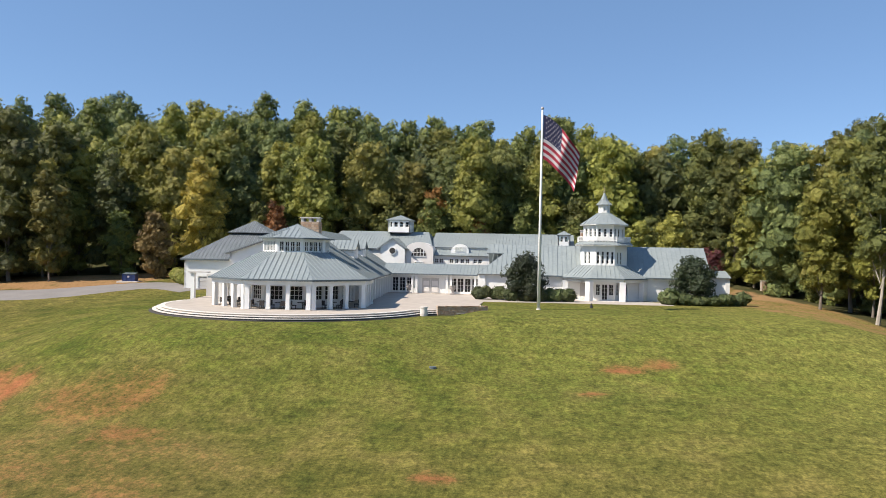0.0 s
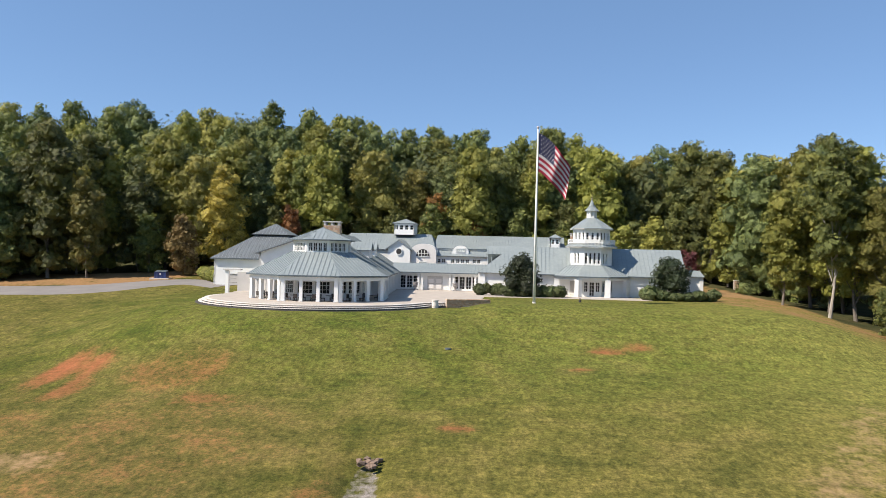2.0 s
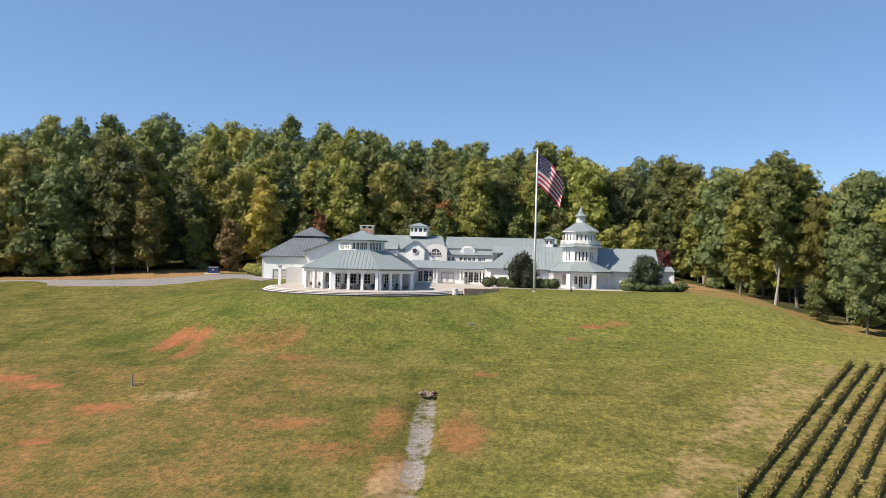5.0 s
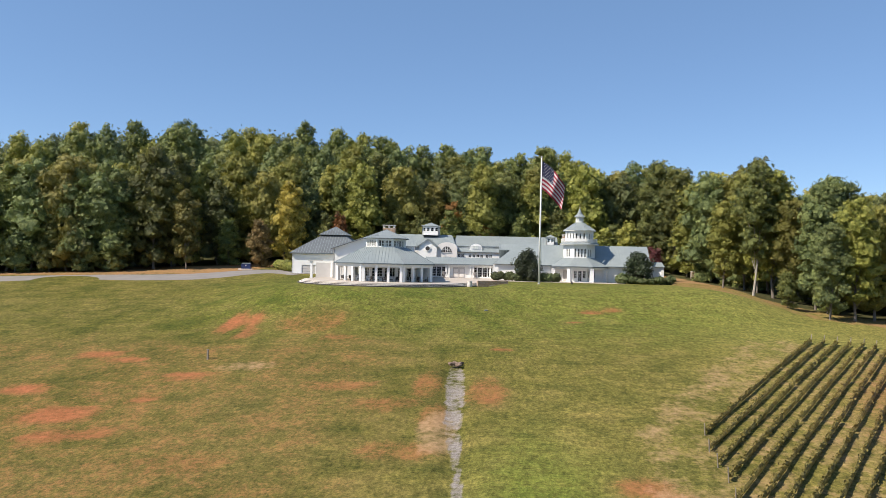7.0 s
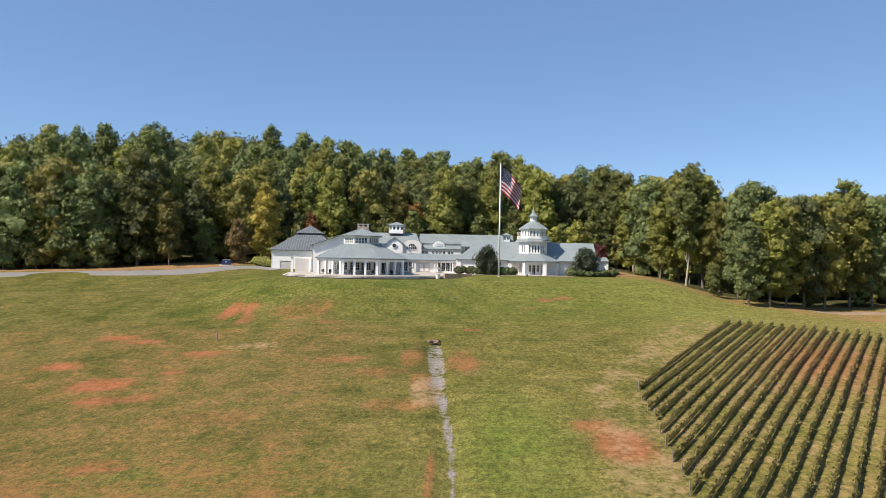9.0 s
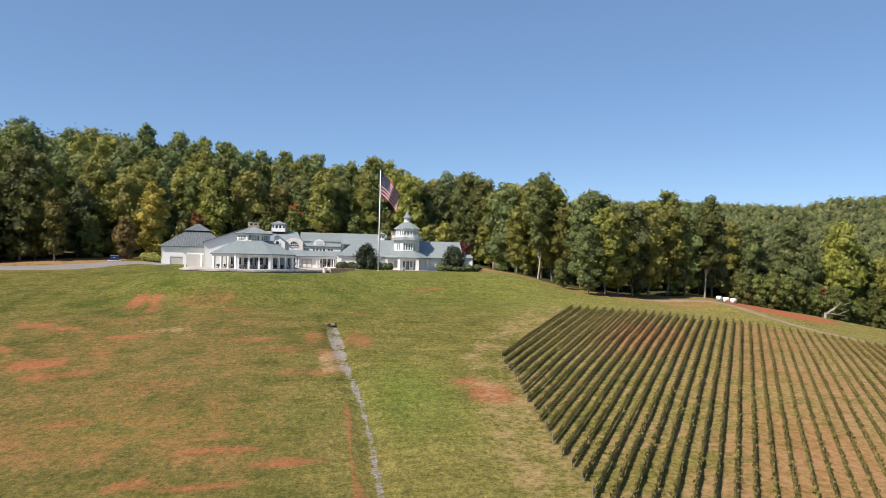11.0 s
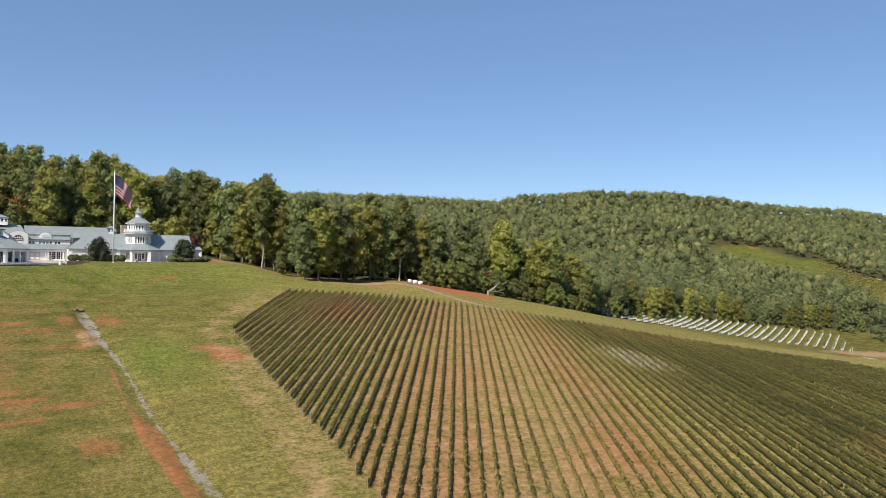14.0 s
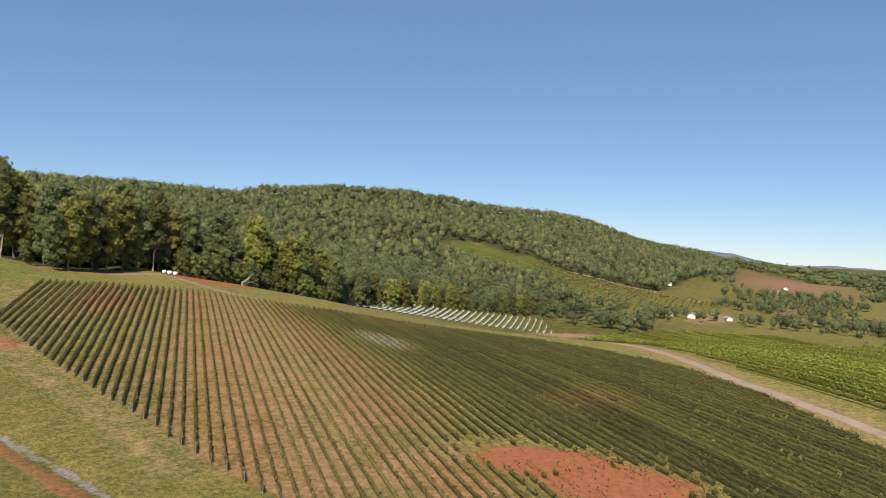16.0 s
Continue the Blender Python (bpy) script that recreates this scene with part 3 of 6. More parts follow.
def strip(name, line, width, mat, label, lift=0.05, ragged=0.25):
    """A road laid on the ground along a bent line, with a crown and ragged verges."""
    pts = []
    for (ax, ay), (bx, by) in zip(line, line[1:]):
        k = max(2, int(math.hypot(bx - ax, by - ay) / 1.5))
        pts += [(ax + (bx - ax) * i / k, ay + (by - ay) * i / k) for i in range(k)]
    pts.append(line[-1])
    p = np.array(pts)
    for _ in range(6):
        p[1:-1] = (p[:-2] + 2 * p[1:-1] + p[2:]) / 4
    tn = np.gradient(p, axis=0)
    tn /= np.linalg.norm(tn, axis=1)[:, None]
    nrm = np.stack([-tn[:, 1], tn[:, 0]], 1)
    rng = np.random.default_rng(5)
    cols = np.linspace(-0.5, 0.5, 7)
    V, F = [], []
    for i in range(len(p)):
        for j, c in enumerate(cols):
            w = width * c + (rng.uniform(-ragged, ragged) if j in (0, 6) else 0)
            x, y = p[i] + nrm[i] * w
            V.append((x, y, z_at(x, y) + (lift if 0 < j < 6 else -0.1)))
    for i in range(len(p) - 1):
        for j in range(6):
            a = i * 7 + j
            F.append((a, a + 7, a + 8, a + 1)[::-1])
    return tagged(new(name, raw_mesh(name, V, F, mat)), label, "road", "", "structure")


strip("road_1", [(-170, 2), (-140, 7), (-118, 10), (-100, 11.5), (-84, 10.5), (-74, 11.5), (-66, 17), (-59, 22), (-50, 17)], 11.5, M_ASPHALT, "worn grey asphalt drive curving to the garage")
strip("road_2", FARM_ROAD, 4.2, M_GRAVEL, "pale gravel farm track between two vineyards", 0.09)
strip("road_3", [(62, -10), (72, -8), (81, -5.5), (86.5, -7.5), (88, -15), (88.5, -24), (93, -35), (101, -44)], 3.6, M_TRACK, "sandy farm track along the wood", 0.07)
strip("road_4", [(584, 132), (606, 116), (628, 78), (604, 36), (578, 2)], 3.4, M_GRAVEL, "pale path across the hillside field", 0.5)



# ---- building kit ----
FLOOR = -0.4


bm = bmesh.new()
box(bm, -0.5, 0.5, -0.5, 0.5, -0.5, 0.5)
SEAM = mesh_of(bm, "seam", M_SEAM)
bm = bmesh.new()
box(bm, -0.5, 0.5, -0.5, 0.5, -0.5, 0.5)
BAR = mesh_of(bm, "glazing_bar", M_WHITE)


def roof_slope(parent, pts, spacing=0.62, thick=0.16, mat=None, name="roof"):
    """A sheet-metal slope: pts[0] to pts[1] is its eave; raised seams run up from it."""
    bm = bmesh.new()
    n = slab(bm, pts, thick)
    r = part(name, bm, mat or M_ROOF, parent)
    a = Vector(pts[0])
    e = (Vector(pts[1]) - a).normalized()
    s = n.cross(e)
    q = [((Vector(p) - a).dot(e), (Vector(p) - a).dot(s)) for p in pts]
    m = Matrix.Translation(a) @ Matrix((e, s, n)).transposed().to_4x4()
    u0, u1 = min(p[0] for p in q), max(p[0] for p in q)
    k = max(1, int(round((u1 - u0) / spacing)))
    for i in range(k + 1):
        u = u0 + 0.03 + (u1 - u0 - 0.06) * i / k
        cut = []
        for (ax, ay), (bx, by) in zip(q, q[1:] + q[:1]):
            if (ax - u) * (bx - u) <= 0 and abs(bx - ax) > 1e-6:
                cut.append(ay + (by - ay) * (u - ax) / (bx - ax))
        if len(cut) < 2 or max(cut) - min(cut) < 0.15:
            continue
        ob = new("seam", SEAM)
        ob.parent = r
        ob.matrix_basis = m @ Matrix.Translation((u, (min(cut) + max(cut)) / 2, 0.03)) @ Matrix.Diagonal((0.05, max(cut) - min(cut), 0.055, 1))
    return r


def wall(parent, p0, p1, z0, z1, thick=0.3, holes=(), mat=None, name="wall", glass=True, back=True):
    """A wall from p0 to p1 (its outside to the right hand), with openings
    (u0, u1, v0, v1, columns, rows): u along the wall, v above z0. Windows stand in the openings."""
    a, b = Vector((*p0, 0)), Vector((*p1, 0))
    L = (b - a).length
    e = (b - a) / L
    out = Vector((e.y, -e.x, 0))
    m = Matrix.Translation((a.x, a.y, z0)) @ Matrix((e, -out, Vector((0, 0, 1)))).transposed().to_4x4()
    us = sorted({0.0, L, *[h[0] for h in holes], *[h[1] for h in holes]})
    vs = sorted({0.0, z1 - z0, *[h[2] for h in holes], *[h[3] for h in holes]})
    bm = bmesh.new()
    nu, nv = len(us) - 1, len(vs) - 1
    full = {(i, j) for i in range(nu) for j in range(nv)
            if not any(h[0] < (us[i] + us[i + 1]) / 2 < h[1] and h[2] < (vs[j] + vs[j + 1]) / 2 < h[3] for h in holes)}
    got = {}

    def vert(i, j, k):
        if (i, j, k) not in got:
            got[i, j, k] = bm.verts.new(m @ Vector((us[i], k * thick, vs[j])))
        return got[i, j, k]
    for i, j in full:
        for k in (0, 1):
            q = [vert(i, j, k), vert(i + 1, j, k), vert(i + 1, j + 1, k), vert(i, j + 1, k)]
            bm.faces.new(q if k == 0 else q[::-1])
        for di, dj, c, d in ((-1, 0, (i, j), (i, j + 1)), (1, 0, (i + 1, j + 1), (i + 1, j)), (0, -1, (i + 1, j), (i, j)), (0, 1, (i, j + 1), (i + 1, j + 1))):
            if (i + di, j + dj) not in full:
                bm.faces.new((vert(*c, 0), vert(*d, 0), vert(*d, 1), vert(*c, 1)))
    w = part(name, bm, mat or M_WHITE, parent)
    for h in holes:
        window(parent, m @ Matrix.Translation((h[0], 0.1, h[2])), h[1] - h[0], h[3] - h[2], h[4], h[5], glass)
    return w


def window(parent, m, w, h, nx, ny, glass=True, name="window"):
    """Frame with glazing bars; local x along, y inwards, z up."""
    bm = bmesh.new()
    t = 0.09
    box(bm, 0, t, 0, 0.1, 0, h, m)
    box(bm, w - t, w, 0, 0.1, 0, h, m)
    box(bm, t, w - t, 0, 0.1, 0, t, m)
    box(bm, t, w - t, 0, 0.1, h - t, h, m)
    f = part(name, bm, M_WHITE, parent)
    bars = [(w * i / nx, 0.05, h / 2, 0.055, 0.07, h - 2 * t) for i in range(1, nx)] + [(w / 2, 0.05, h * j / ny, w - 2 * t, 0.06, 0.05) for j in range(1, ny)]
    for x, y, z, a, b, c in bars:
        ob = new("glazing_bar", BAR)
        ob.parent = f
        ob.matrix_basis = m @ Matrix.Translation((x, y, z)) @ Matrix.Diagonal((a, b, c, 1))
    if glass:
        bm = bmesh.new()
        box(bm, t, w - t, 0.04, 0.055, t, h - t, m)
        g = part("pane", bm, M_GLASS, f)
        g.visible_shadow = False
    return f


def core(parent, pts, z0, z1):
    """A solid near-black block set back behind the windows; it paints in the room's shade."""
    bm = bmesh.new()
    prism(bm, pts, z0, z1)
    part("interior", bm, M_DARK, parent, "near-black block standing in for an unlit room")


def hip8(parent, r0, z0, r1, z1, turn, thick=0.16, spacing=0.62):
    """Eight sloping faces from an outer to an inner octagon (inner radius 0: to a point)."""
    o, i = ring(0, 0, r0, 8, turn), ring(0, 0, max(r1, 0.02), 8, turn)
    for k in range(8):
        j = (k + 1) % 8
        pts = [(*o[k], z0), (*o[j], z0), (*i[j], z1), (*i[k], z1)]
        roof_slope(parent, pts if r1 > 0.1 else [pts[0], pts[1], (0, 0, z1)], spacing, thick)


def column(parent, x, y, z0, z1, w=0.42, turn=0.0):
    """Square post with plinth and cap."""
    bm = bmesh.new()
    m = pose(x, y, 0, 0, 0, turn)
    box(bm, -w / 2, w / 2, -w / 2, w / 2, z0, z1, m)
    box(bm, -w / 2 - 0.03, w / 2 + 0.03, -w / 2 - 0.03, w / 2 + 0.03, z0, z0 + 0.2, m)
    box(bm, -w / 2 - 0.05, w / 2 + 0.05, -w / 2 - 0.05, w / 2 + 0.05, z1 - 0.18, z1, m)
    part("column", bm, M_WHITE, parent)


def fascia8(parent, r, z0, z1, turn, mat, name, thick=0.25):
    o, i = ring(0, 0, r, 8, turn), ring(0, 0, r - thick, 8, turn)
    bm = bmesh.new()
    rows = [[bm.verts.new((*p, z)) for p in q] for q, z in ((o, z0), (o, z1), (i, z1), (i, z0))]
    for a in range(4):
        for k in range(8):
            j = (k + 1) % 8
            bm.faces.new((rows[a][k], rows[a][j], rows[(a + 1) % 4][j], rows[(a + 1) % 4][k]))
    part(name, bm, mat, parent)


def chimney(parent, x, y, z0, z1, w, d):
    """Fieldstone stack with a cap on piers."""
    bm = bmesh.new()
    box(bm, x - w / 2, x + w / 2, y - d / 2, y + d / 2, z0, z1 - 0.6)
    c = part("chimney", bm, M_MORTAR, parent, "fieldstone chimney stack")
    stones(c, x - w / 2, y - d / 2 - 0.03, z0, w, z1 - 0.6 - z0, 0)
    stones(c, x + w / 2 + 0.03, y - d / 2, z0, d, z1 - 0.6 - z0, 90)
    bm = bmesh.new()
    for k in (-1, 0, 1):
        box(bm, x + k * (w / 2 - 0.2) - 0.18, x + k * (w / 2 - 0.2) + 0.18, y - d / 2, y + d / 2, z1 - 0.6, z1 - 0.14)
    box(bm, x - w / 2 - 0.12, x + w / 2 + 0.12, y - d / 2 - 0.12, y + d / 2 + 0.12, z1 - 0.14, z1)
    part("chimney_cap", bm, M_STONE_LIGHT, c, "pale slab cap on short piers")


STONES = []


def stones(parent, x, y, z0, length, height, turn, k=1.0):
    """Uneven stones in courses over a face that starts at (x, y)."""
    if not STONES:
        rng = random.Random(3)
        for _ in range(5):
            bm = bmesh.new()
            vs = box(bm, -0.5, 0.5, -0.5, 0.5, -0.5, 0.5)
            for v in vs:
                v.co += Vector((rng.uniform(-.08, .08), rng.uniform(-.1, .1), rng.uniform(-.08, .08)))
            STONES.append(mesh_of(bm, "stone", M_STONE))
    rng = random.Random(int(abs(x * 13 + y * 7) * 10))
    z = z0
    m = pose(x, y, 0, 0, 0, turn)
    while z < z0 + height - 0.1:
        h = min(k * rng.uniform(0.22, 0.4), z0 + height - z)
        u = 0.0
        while u < length - 0.08:
            w = min(k * rng.uniform(0.3, 0.65), length - u)
            ob = new("stone", rng.choice(STONES))
            ob.parent = parent
            ob.matrix_basis = m @ Matrix.Translation((u + w / 2, 0, z + h / 2)) @ Matrix.Diagonal((w - 0.03, 0.14, h - 0.03, 1))
            u += w
        z += h


# ---- terrace ----
PAV = (-28.7, -3.5)
TURN = -61.5      # first corner of the pavilion's octagon


def terrace_edge(grow):
    """Outline of the paved terrace, wider by grow on its open sides."""
    p = [(PAV[0] + (15.6 + grow) * math.cos(radians(a)), PAV[1] + (15.6 + grow) * math.sin(radians(a))) for a in range(172, 352, 5)]
    k = 0.9 * grow
    p += [(-12.2 + k * 0.3, -6.2 - k), (-10.4, -5.0 - k), (-8.0, -4.4 - k), (-6.4, -3.4 - k), (-5.6, -2.2 - k), (-6.6, 6), (-6.6, 12.6), (8, 14.6 - 0.3 * k), (20, 15.4 - 0.3 * k), (20, 22), (4, 24.4), (-7.5, 25), (-7.5, 33), (-40, 33), (-46, 12)]
    return p


def build_terrace():
    tg = thing("terrace", pose(0, 0, 0), "brick terrace with pale stone steps round the pavilion", "terrace", "", "structure")
    bm = bmesh.new()
    prism(bm, terrace_edge(0), -1.6, FLOOR - 0.02)
    part("paving", bm, M_WOODFLOOR, tg, "reddish grey brick paving")
    for k in range(3):
        bm = bmesh.new()
        prism(bm, terrace_edge(0.42 * (k + 1) + 0.06)[:44], -1.9, FLOOR - 0.19 * (k + 1) - 0.02)
        part("step_riser", bm, M_STONE_DARK, tg, "dark brick riser")
        bm = bmesh.new()
        o, i = terrace_edge(0.42 * k + 0.5 - 0.42 + 0.02)[:43], terrace_edge(0.42 * (k - 1) - 0.02)[:43]
        z = FLOOR - 0.19 * k
        for a in range(len(o) - 1):
            v = [bm.verts.new((*q, zz)) for zz in (z - 0.07, z) for q in (i[a], o[a], o[a + 1], i[a + 1])]
            for f in ((3, 2, 1, 0), (4, 5, 6, 7), (0, 1, 5, 4), (1, 2, 6, 5), (2, 3, 7, 6), (3, 0, 4, 7)):
                bm.faces.new([v[c] for c in f])
        part("step_tread", bm, M_STONE_LIGHT, tg, "pale stone tread")
    return tg


build_terrace()


def build_stone_wall():
    w = thing("garden_wall", pose(-10.6, -6.2, 0, 0, 0, 23), "low dry fieldstone wall at the terrace edge", "wall")
    bm = bmesh.new()
    box(bm, 0, 6.2, 0.07, 0.55, -1.6, -0.02)
    part("core", bm, M_MORTAR, w)
    stones(w, 0, 0, -1.3, 6.2, 1.3, 0, 0.6)
    stones(w, 6.2, 0.02, -1.3, 0.6, 1.3, 90, 0.6)
    for i in range(13):
        ob = new("capstone", STONES[i % 5])
        ob.parent = w
        ob.matrix_basis = pose(0.24 + 0.478 * i, 0.27, 0.03) @ Matrix.Diagonal((0.45, 0.66, 0.11, 1))
    bm = bmesh.new()
    prism(bm, ring(0, 0, 0.40, 18), -1.4, -0.75, 1.15)
    prism(bm, ring(0, 0, 0.46, 18), -0.75, -0.1, 0.88)
    prism(bm, ring(0, 0, 0.47, 18), -0.1, 0.04)
    single("stone_pier", bm, M_STONE_LIGHT, "round pale stone pier beside the terrace steps", "pier", at=pose(-12.0, -7.6, 0))


build_stone_wall()


# ---- pavilion ----
def build_pavilion():
    h = thing("pavilion", pose(*PAV, 0), "white octagonal pavilion with grey standing-seam roof and glazed lantern", "building")
    z1 = 2.75
    # roof in two tiers
    hip8(h, 10.3, 3.0, 4.3, 6.05, TURN)
    fascia8(h, 10.42, 2.80, 3.0, TURN, M_TRIM, "gutter", 0.3)
    fascia8(h, 9.95, 2.30, 2.86, TURN, M_WHITE, "beam", 0.45)
    hip8(h, 4.65, 7.75, 0, 9.5, TURN, 0.14)
    fascia8(h, 4.74, 7.6, 7.76, TURN, M_TRIM, "gutter", 0.3)
    o = ring(0, 0, 4.1, 8, TURN)
    for k in range(8):
        a, b = o[k], o[(k + 1) % 8]
        wall(h, a, b, 5.5, 7.65, 0.2, [(0.26 + i * (math.dist(a, b) - 0.52) / 4 + 0.03, 0.26 + (i + 1) * (math.dist(a, b) - 0.52) / 4 - 0.03, 0.6, 1.85, 2, 2) for i in range(4)])
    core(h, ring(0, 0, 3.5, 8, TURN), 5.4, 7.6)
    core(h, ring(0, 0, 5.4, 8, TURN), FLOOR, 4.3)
    # posts along the open sides
    c = ring(0, 0, 9.65, 8, TURN)
    for k in (5, 6, 7, 0, 1):
        a, b = Vector(c[k]), Vector(c[(k + 1) % 8])
        ang = math.degrees(math.atan2(b.y - a.y, b.x - a.x))
        for f in (0.035, 0.35, 0.65, 0.965):
            p = a.lerp(b, f)
            column(h, p.x, p.y, FLOOR, 2.35, 0.44 if 0.1 < f < 0.9 else 0.5, ang)
    # glazed room behind the posts
    r = ring(0, 0, 6.6, 8, TURN)
    for k in range(8):
        a, b = r[k], r[(k + 1) % 8]
        L = math.dist(a, b)
        wall(h, a, b, FLOOR, 4.4, 0.25, [(0.35, L / 2 - 0.15, 0.85, 2.55, 4, 3), (L / 2 + 0.15, L - 0.35, 0.85, 2.55, 4, 3)])
    bm = bmesh.new()
    prism(bm, ring(0, 0, 9.6, 8, TURN), 2.42, 2.5)
    part("porch_ceiling", bm, M_CEIL, h)
    bm = bmesh.new()
    prism(bm, ring(0, 0, 9.9, 8, TURN), FLOOR - 0.3, FLOOR)
    part("porch_floor", bm, M_WOODFLOOR, h)


build_pavilion()


def cafe_table():
    t = thing("cafe_table", pose(0, 0, 0), "dark round metal table on the covered porch", "table", "porch tables")
    bm = bmesh.new()
    prism(bm, ring(0, 0, 0.6, 14), 0.7, 0.74)
    part("tabletop", bm, M_FURN, t)
    bm = bmesh.new()
    tube(bm, (0, 0, 0.03), (0, 0, 0.7), 0.05, 0.05)
    prism(bm, ring(0, 0, 0.3, 10), 0, 0.03)
    part("pedestal", bm, M_FURN, t)
    return t


def porch_chair():
    t = thing("porch_chair", pose(0, 0, 0), "dark wicker chair beside a porch table", "chair", "porch chairs")
    bm = bmesh.new()
    box(bm, -0.26, 0.26, -0.26, 0.26, 0.38, 0.46)
    part("seat", bm, M_FURN, t)
    bm = bmesh.new()
    box(bm, -0.26, 0.26, 0.2, 0.28, 0.46, 0.95)
    part("backrest", bm, M_FURN, t)
    for x in (-0.22, 0.22):
        for y in (-0.22, 0.22):
            bm = bmesh.new()
            tube(bm, (x, y, 0), (x, y, 0.4), 0.03, 0.03, 6)
            part("leg", bm, M_FURN, t)
    return t


tab, cha = cafe_table(), porch_chair()
first = True
for ang in (-150, -128, -100, -84, -66, -40, -20):
    x, y = PAV[0] + 7.9 * math.cos(radians(ang)), PAV[1] + 7.9 * math.sin(radians(ang))
    if first:
        tab.matrix_basis = pose(x, y, FLOOR)
    else:
        copy_thing(tab, pose(x, y, FLOOR))
    for k, s in enumerate((30, 150, 270)):
        m = pose(x + 0.95 * math.cos(radians(s + ang)), y + 0.95 * math.sin(radians(s + ang)), FLOOR, 0, 0, s + ang - 90)
        if first and k == 0:
            cha.matrix_basis = m
        else:
            copy_thing(cha, m)
    first = False


# ---- long wing behind the pavilion; its axis leans six degrees ----
def build_west_wing():
    h = thing("west_wing", pose(*PAV, 0, 0, 0, 6), "white gabled wing with grey metal roof and roof monitors", "building")
    # local x to the right, y to the back
    x0, x1, y0, y1, xr, zr = -11.6, 8.2, 10.5, 47.0, -1.6, 9.4
    zl, zr_e = 5.9, 3.0
    roof_slope(h, [(x1 + 0.7, 2.0, zr_e - 0.2), (x1 + 0.7, y1, zr_e - 0.2), (xr, y1, zr), (xr, 9.9, zr), (3.6, 4.5, 6.0)], 0.62)
    roof_slope(h, [(x0 - 0.5, y1, zl - 0.2), (x0 - 0.5, 9.9, zl - 0.2), (xr, 9.9, zr), (xr, y1, zr)], 0.62, 0.16, M_ROOF_OLD)
    # gable end
    bm = bmesh.new()
    pts = [(x0, FLOOR - 0.5), (x1, FLOOR - 0.5), (x1, 3.0), (xr, zr - 0.2), (x0, zl - 0.1)]
    f = [bm.verts.new((x, y0, z)) for x, z in pts]
    g = [bm.verts.new((x, y0 + 0.3, z)) for x, z in pts]
    bm.faces.new(f)
    bm.faces.new(g[::-1])
    for i in range(5):
        bm.faces.new((f[i], g[i], g[(i + 1) % 5], f[(i + 1) % 5]))
    part("gable_wall", bm, M_WHITE, h)
    wall(h, (x0, y1), (x0, y0), FLOOR - 0.5, zl - 0.1, 0.3)
    # courtyard side: posts before a glazed wall
    yy = np.arange(6.0, 34.0, 3.4)
    wall(h, (x1 - 2.2, 5.0), (x1 - 2.2, 36), FLOOR, 3.4, 0.3, [(u + 0.5, u + 2.4, 0.1, 2.4, 4, 4) for u in np.arange(1.0, 28, 3.4)])
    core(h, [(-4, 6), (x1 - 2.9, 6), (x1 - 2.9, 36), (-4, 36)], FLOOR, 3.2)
    for y in yy:
        column(h, x1, float(y), FLOOR, 2.5, 0.42)
    bm = bmesh.new()
    box(bm, x1 - 0.25, x1 + 0.25, 3.0, 36, 2.4, 2.95)
    part("beam", bm, M_WHITE, h)
    bm = bmesh.new()
    box(bm, x1 + 0.62, x1 + 0.74, 2.0, 36, 2.62, 2.78)
    part("gutter", bm, M_TRIM, h)
    # two gabled dormers on the courtyard slope, their ridges across it
    for a, b, xm, zt in ((14.0, 19.0, 5.4, 7.9), (26.8, 31.4, 5.0, 8.1)):
        y_mid, ze = (a + b) / 2, zt - 1.25
        bm = bmesh.new()
        pts = [(a + 0.35, ze - 2.2), (b - 0.35, ze - 2.2), (b - 0.35, ze), (y_mid, zt - 0.15), (a + 0.35, ze)]
        f = [bm.verts.new((xm - 0.35, y, z)) for y, z in pts]
        g = [bm.verts.new((xr + 0.8, y, z)) for y, z in pts]
        bm.faces.new(f)
        bm.faces.new(g[::-1])
        for i in range(5):
            bm.faces.new((f[i], g[i], g[(i + 1) % 5], f[(i + 1) % 5]))
        part("dormer", bm, M_WHITE, h, "white gabled dormer wall")
        roof_slope(h, [(xr + 0.5, a, ze - 0.12), (xm, a, ze - 0.12), (xm, y_mid, zt), (xr + 0.5, y_mid, zt)], 0.6, 0.12)
        roof_slope(h, [(xm, b, ze - 0.12), (xr + 0.5, b, ze - 0.12), (xr + 0.5, y_mid, zt), (xm, y_mid, zt)], 0.6, 0.12)
    chimney(h, 0.0, 8.6, 7.0, 10.75, 2.5, 1.5)


build_west_wing()


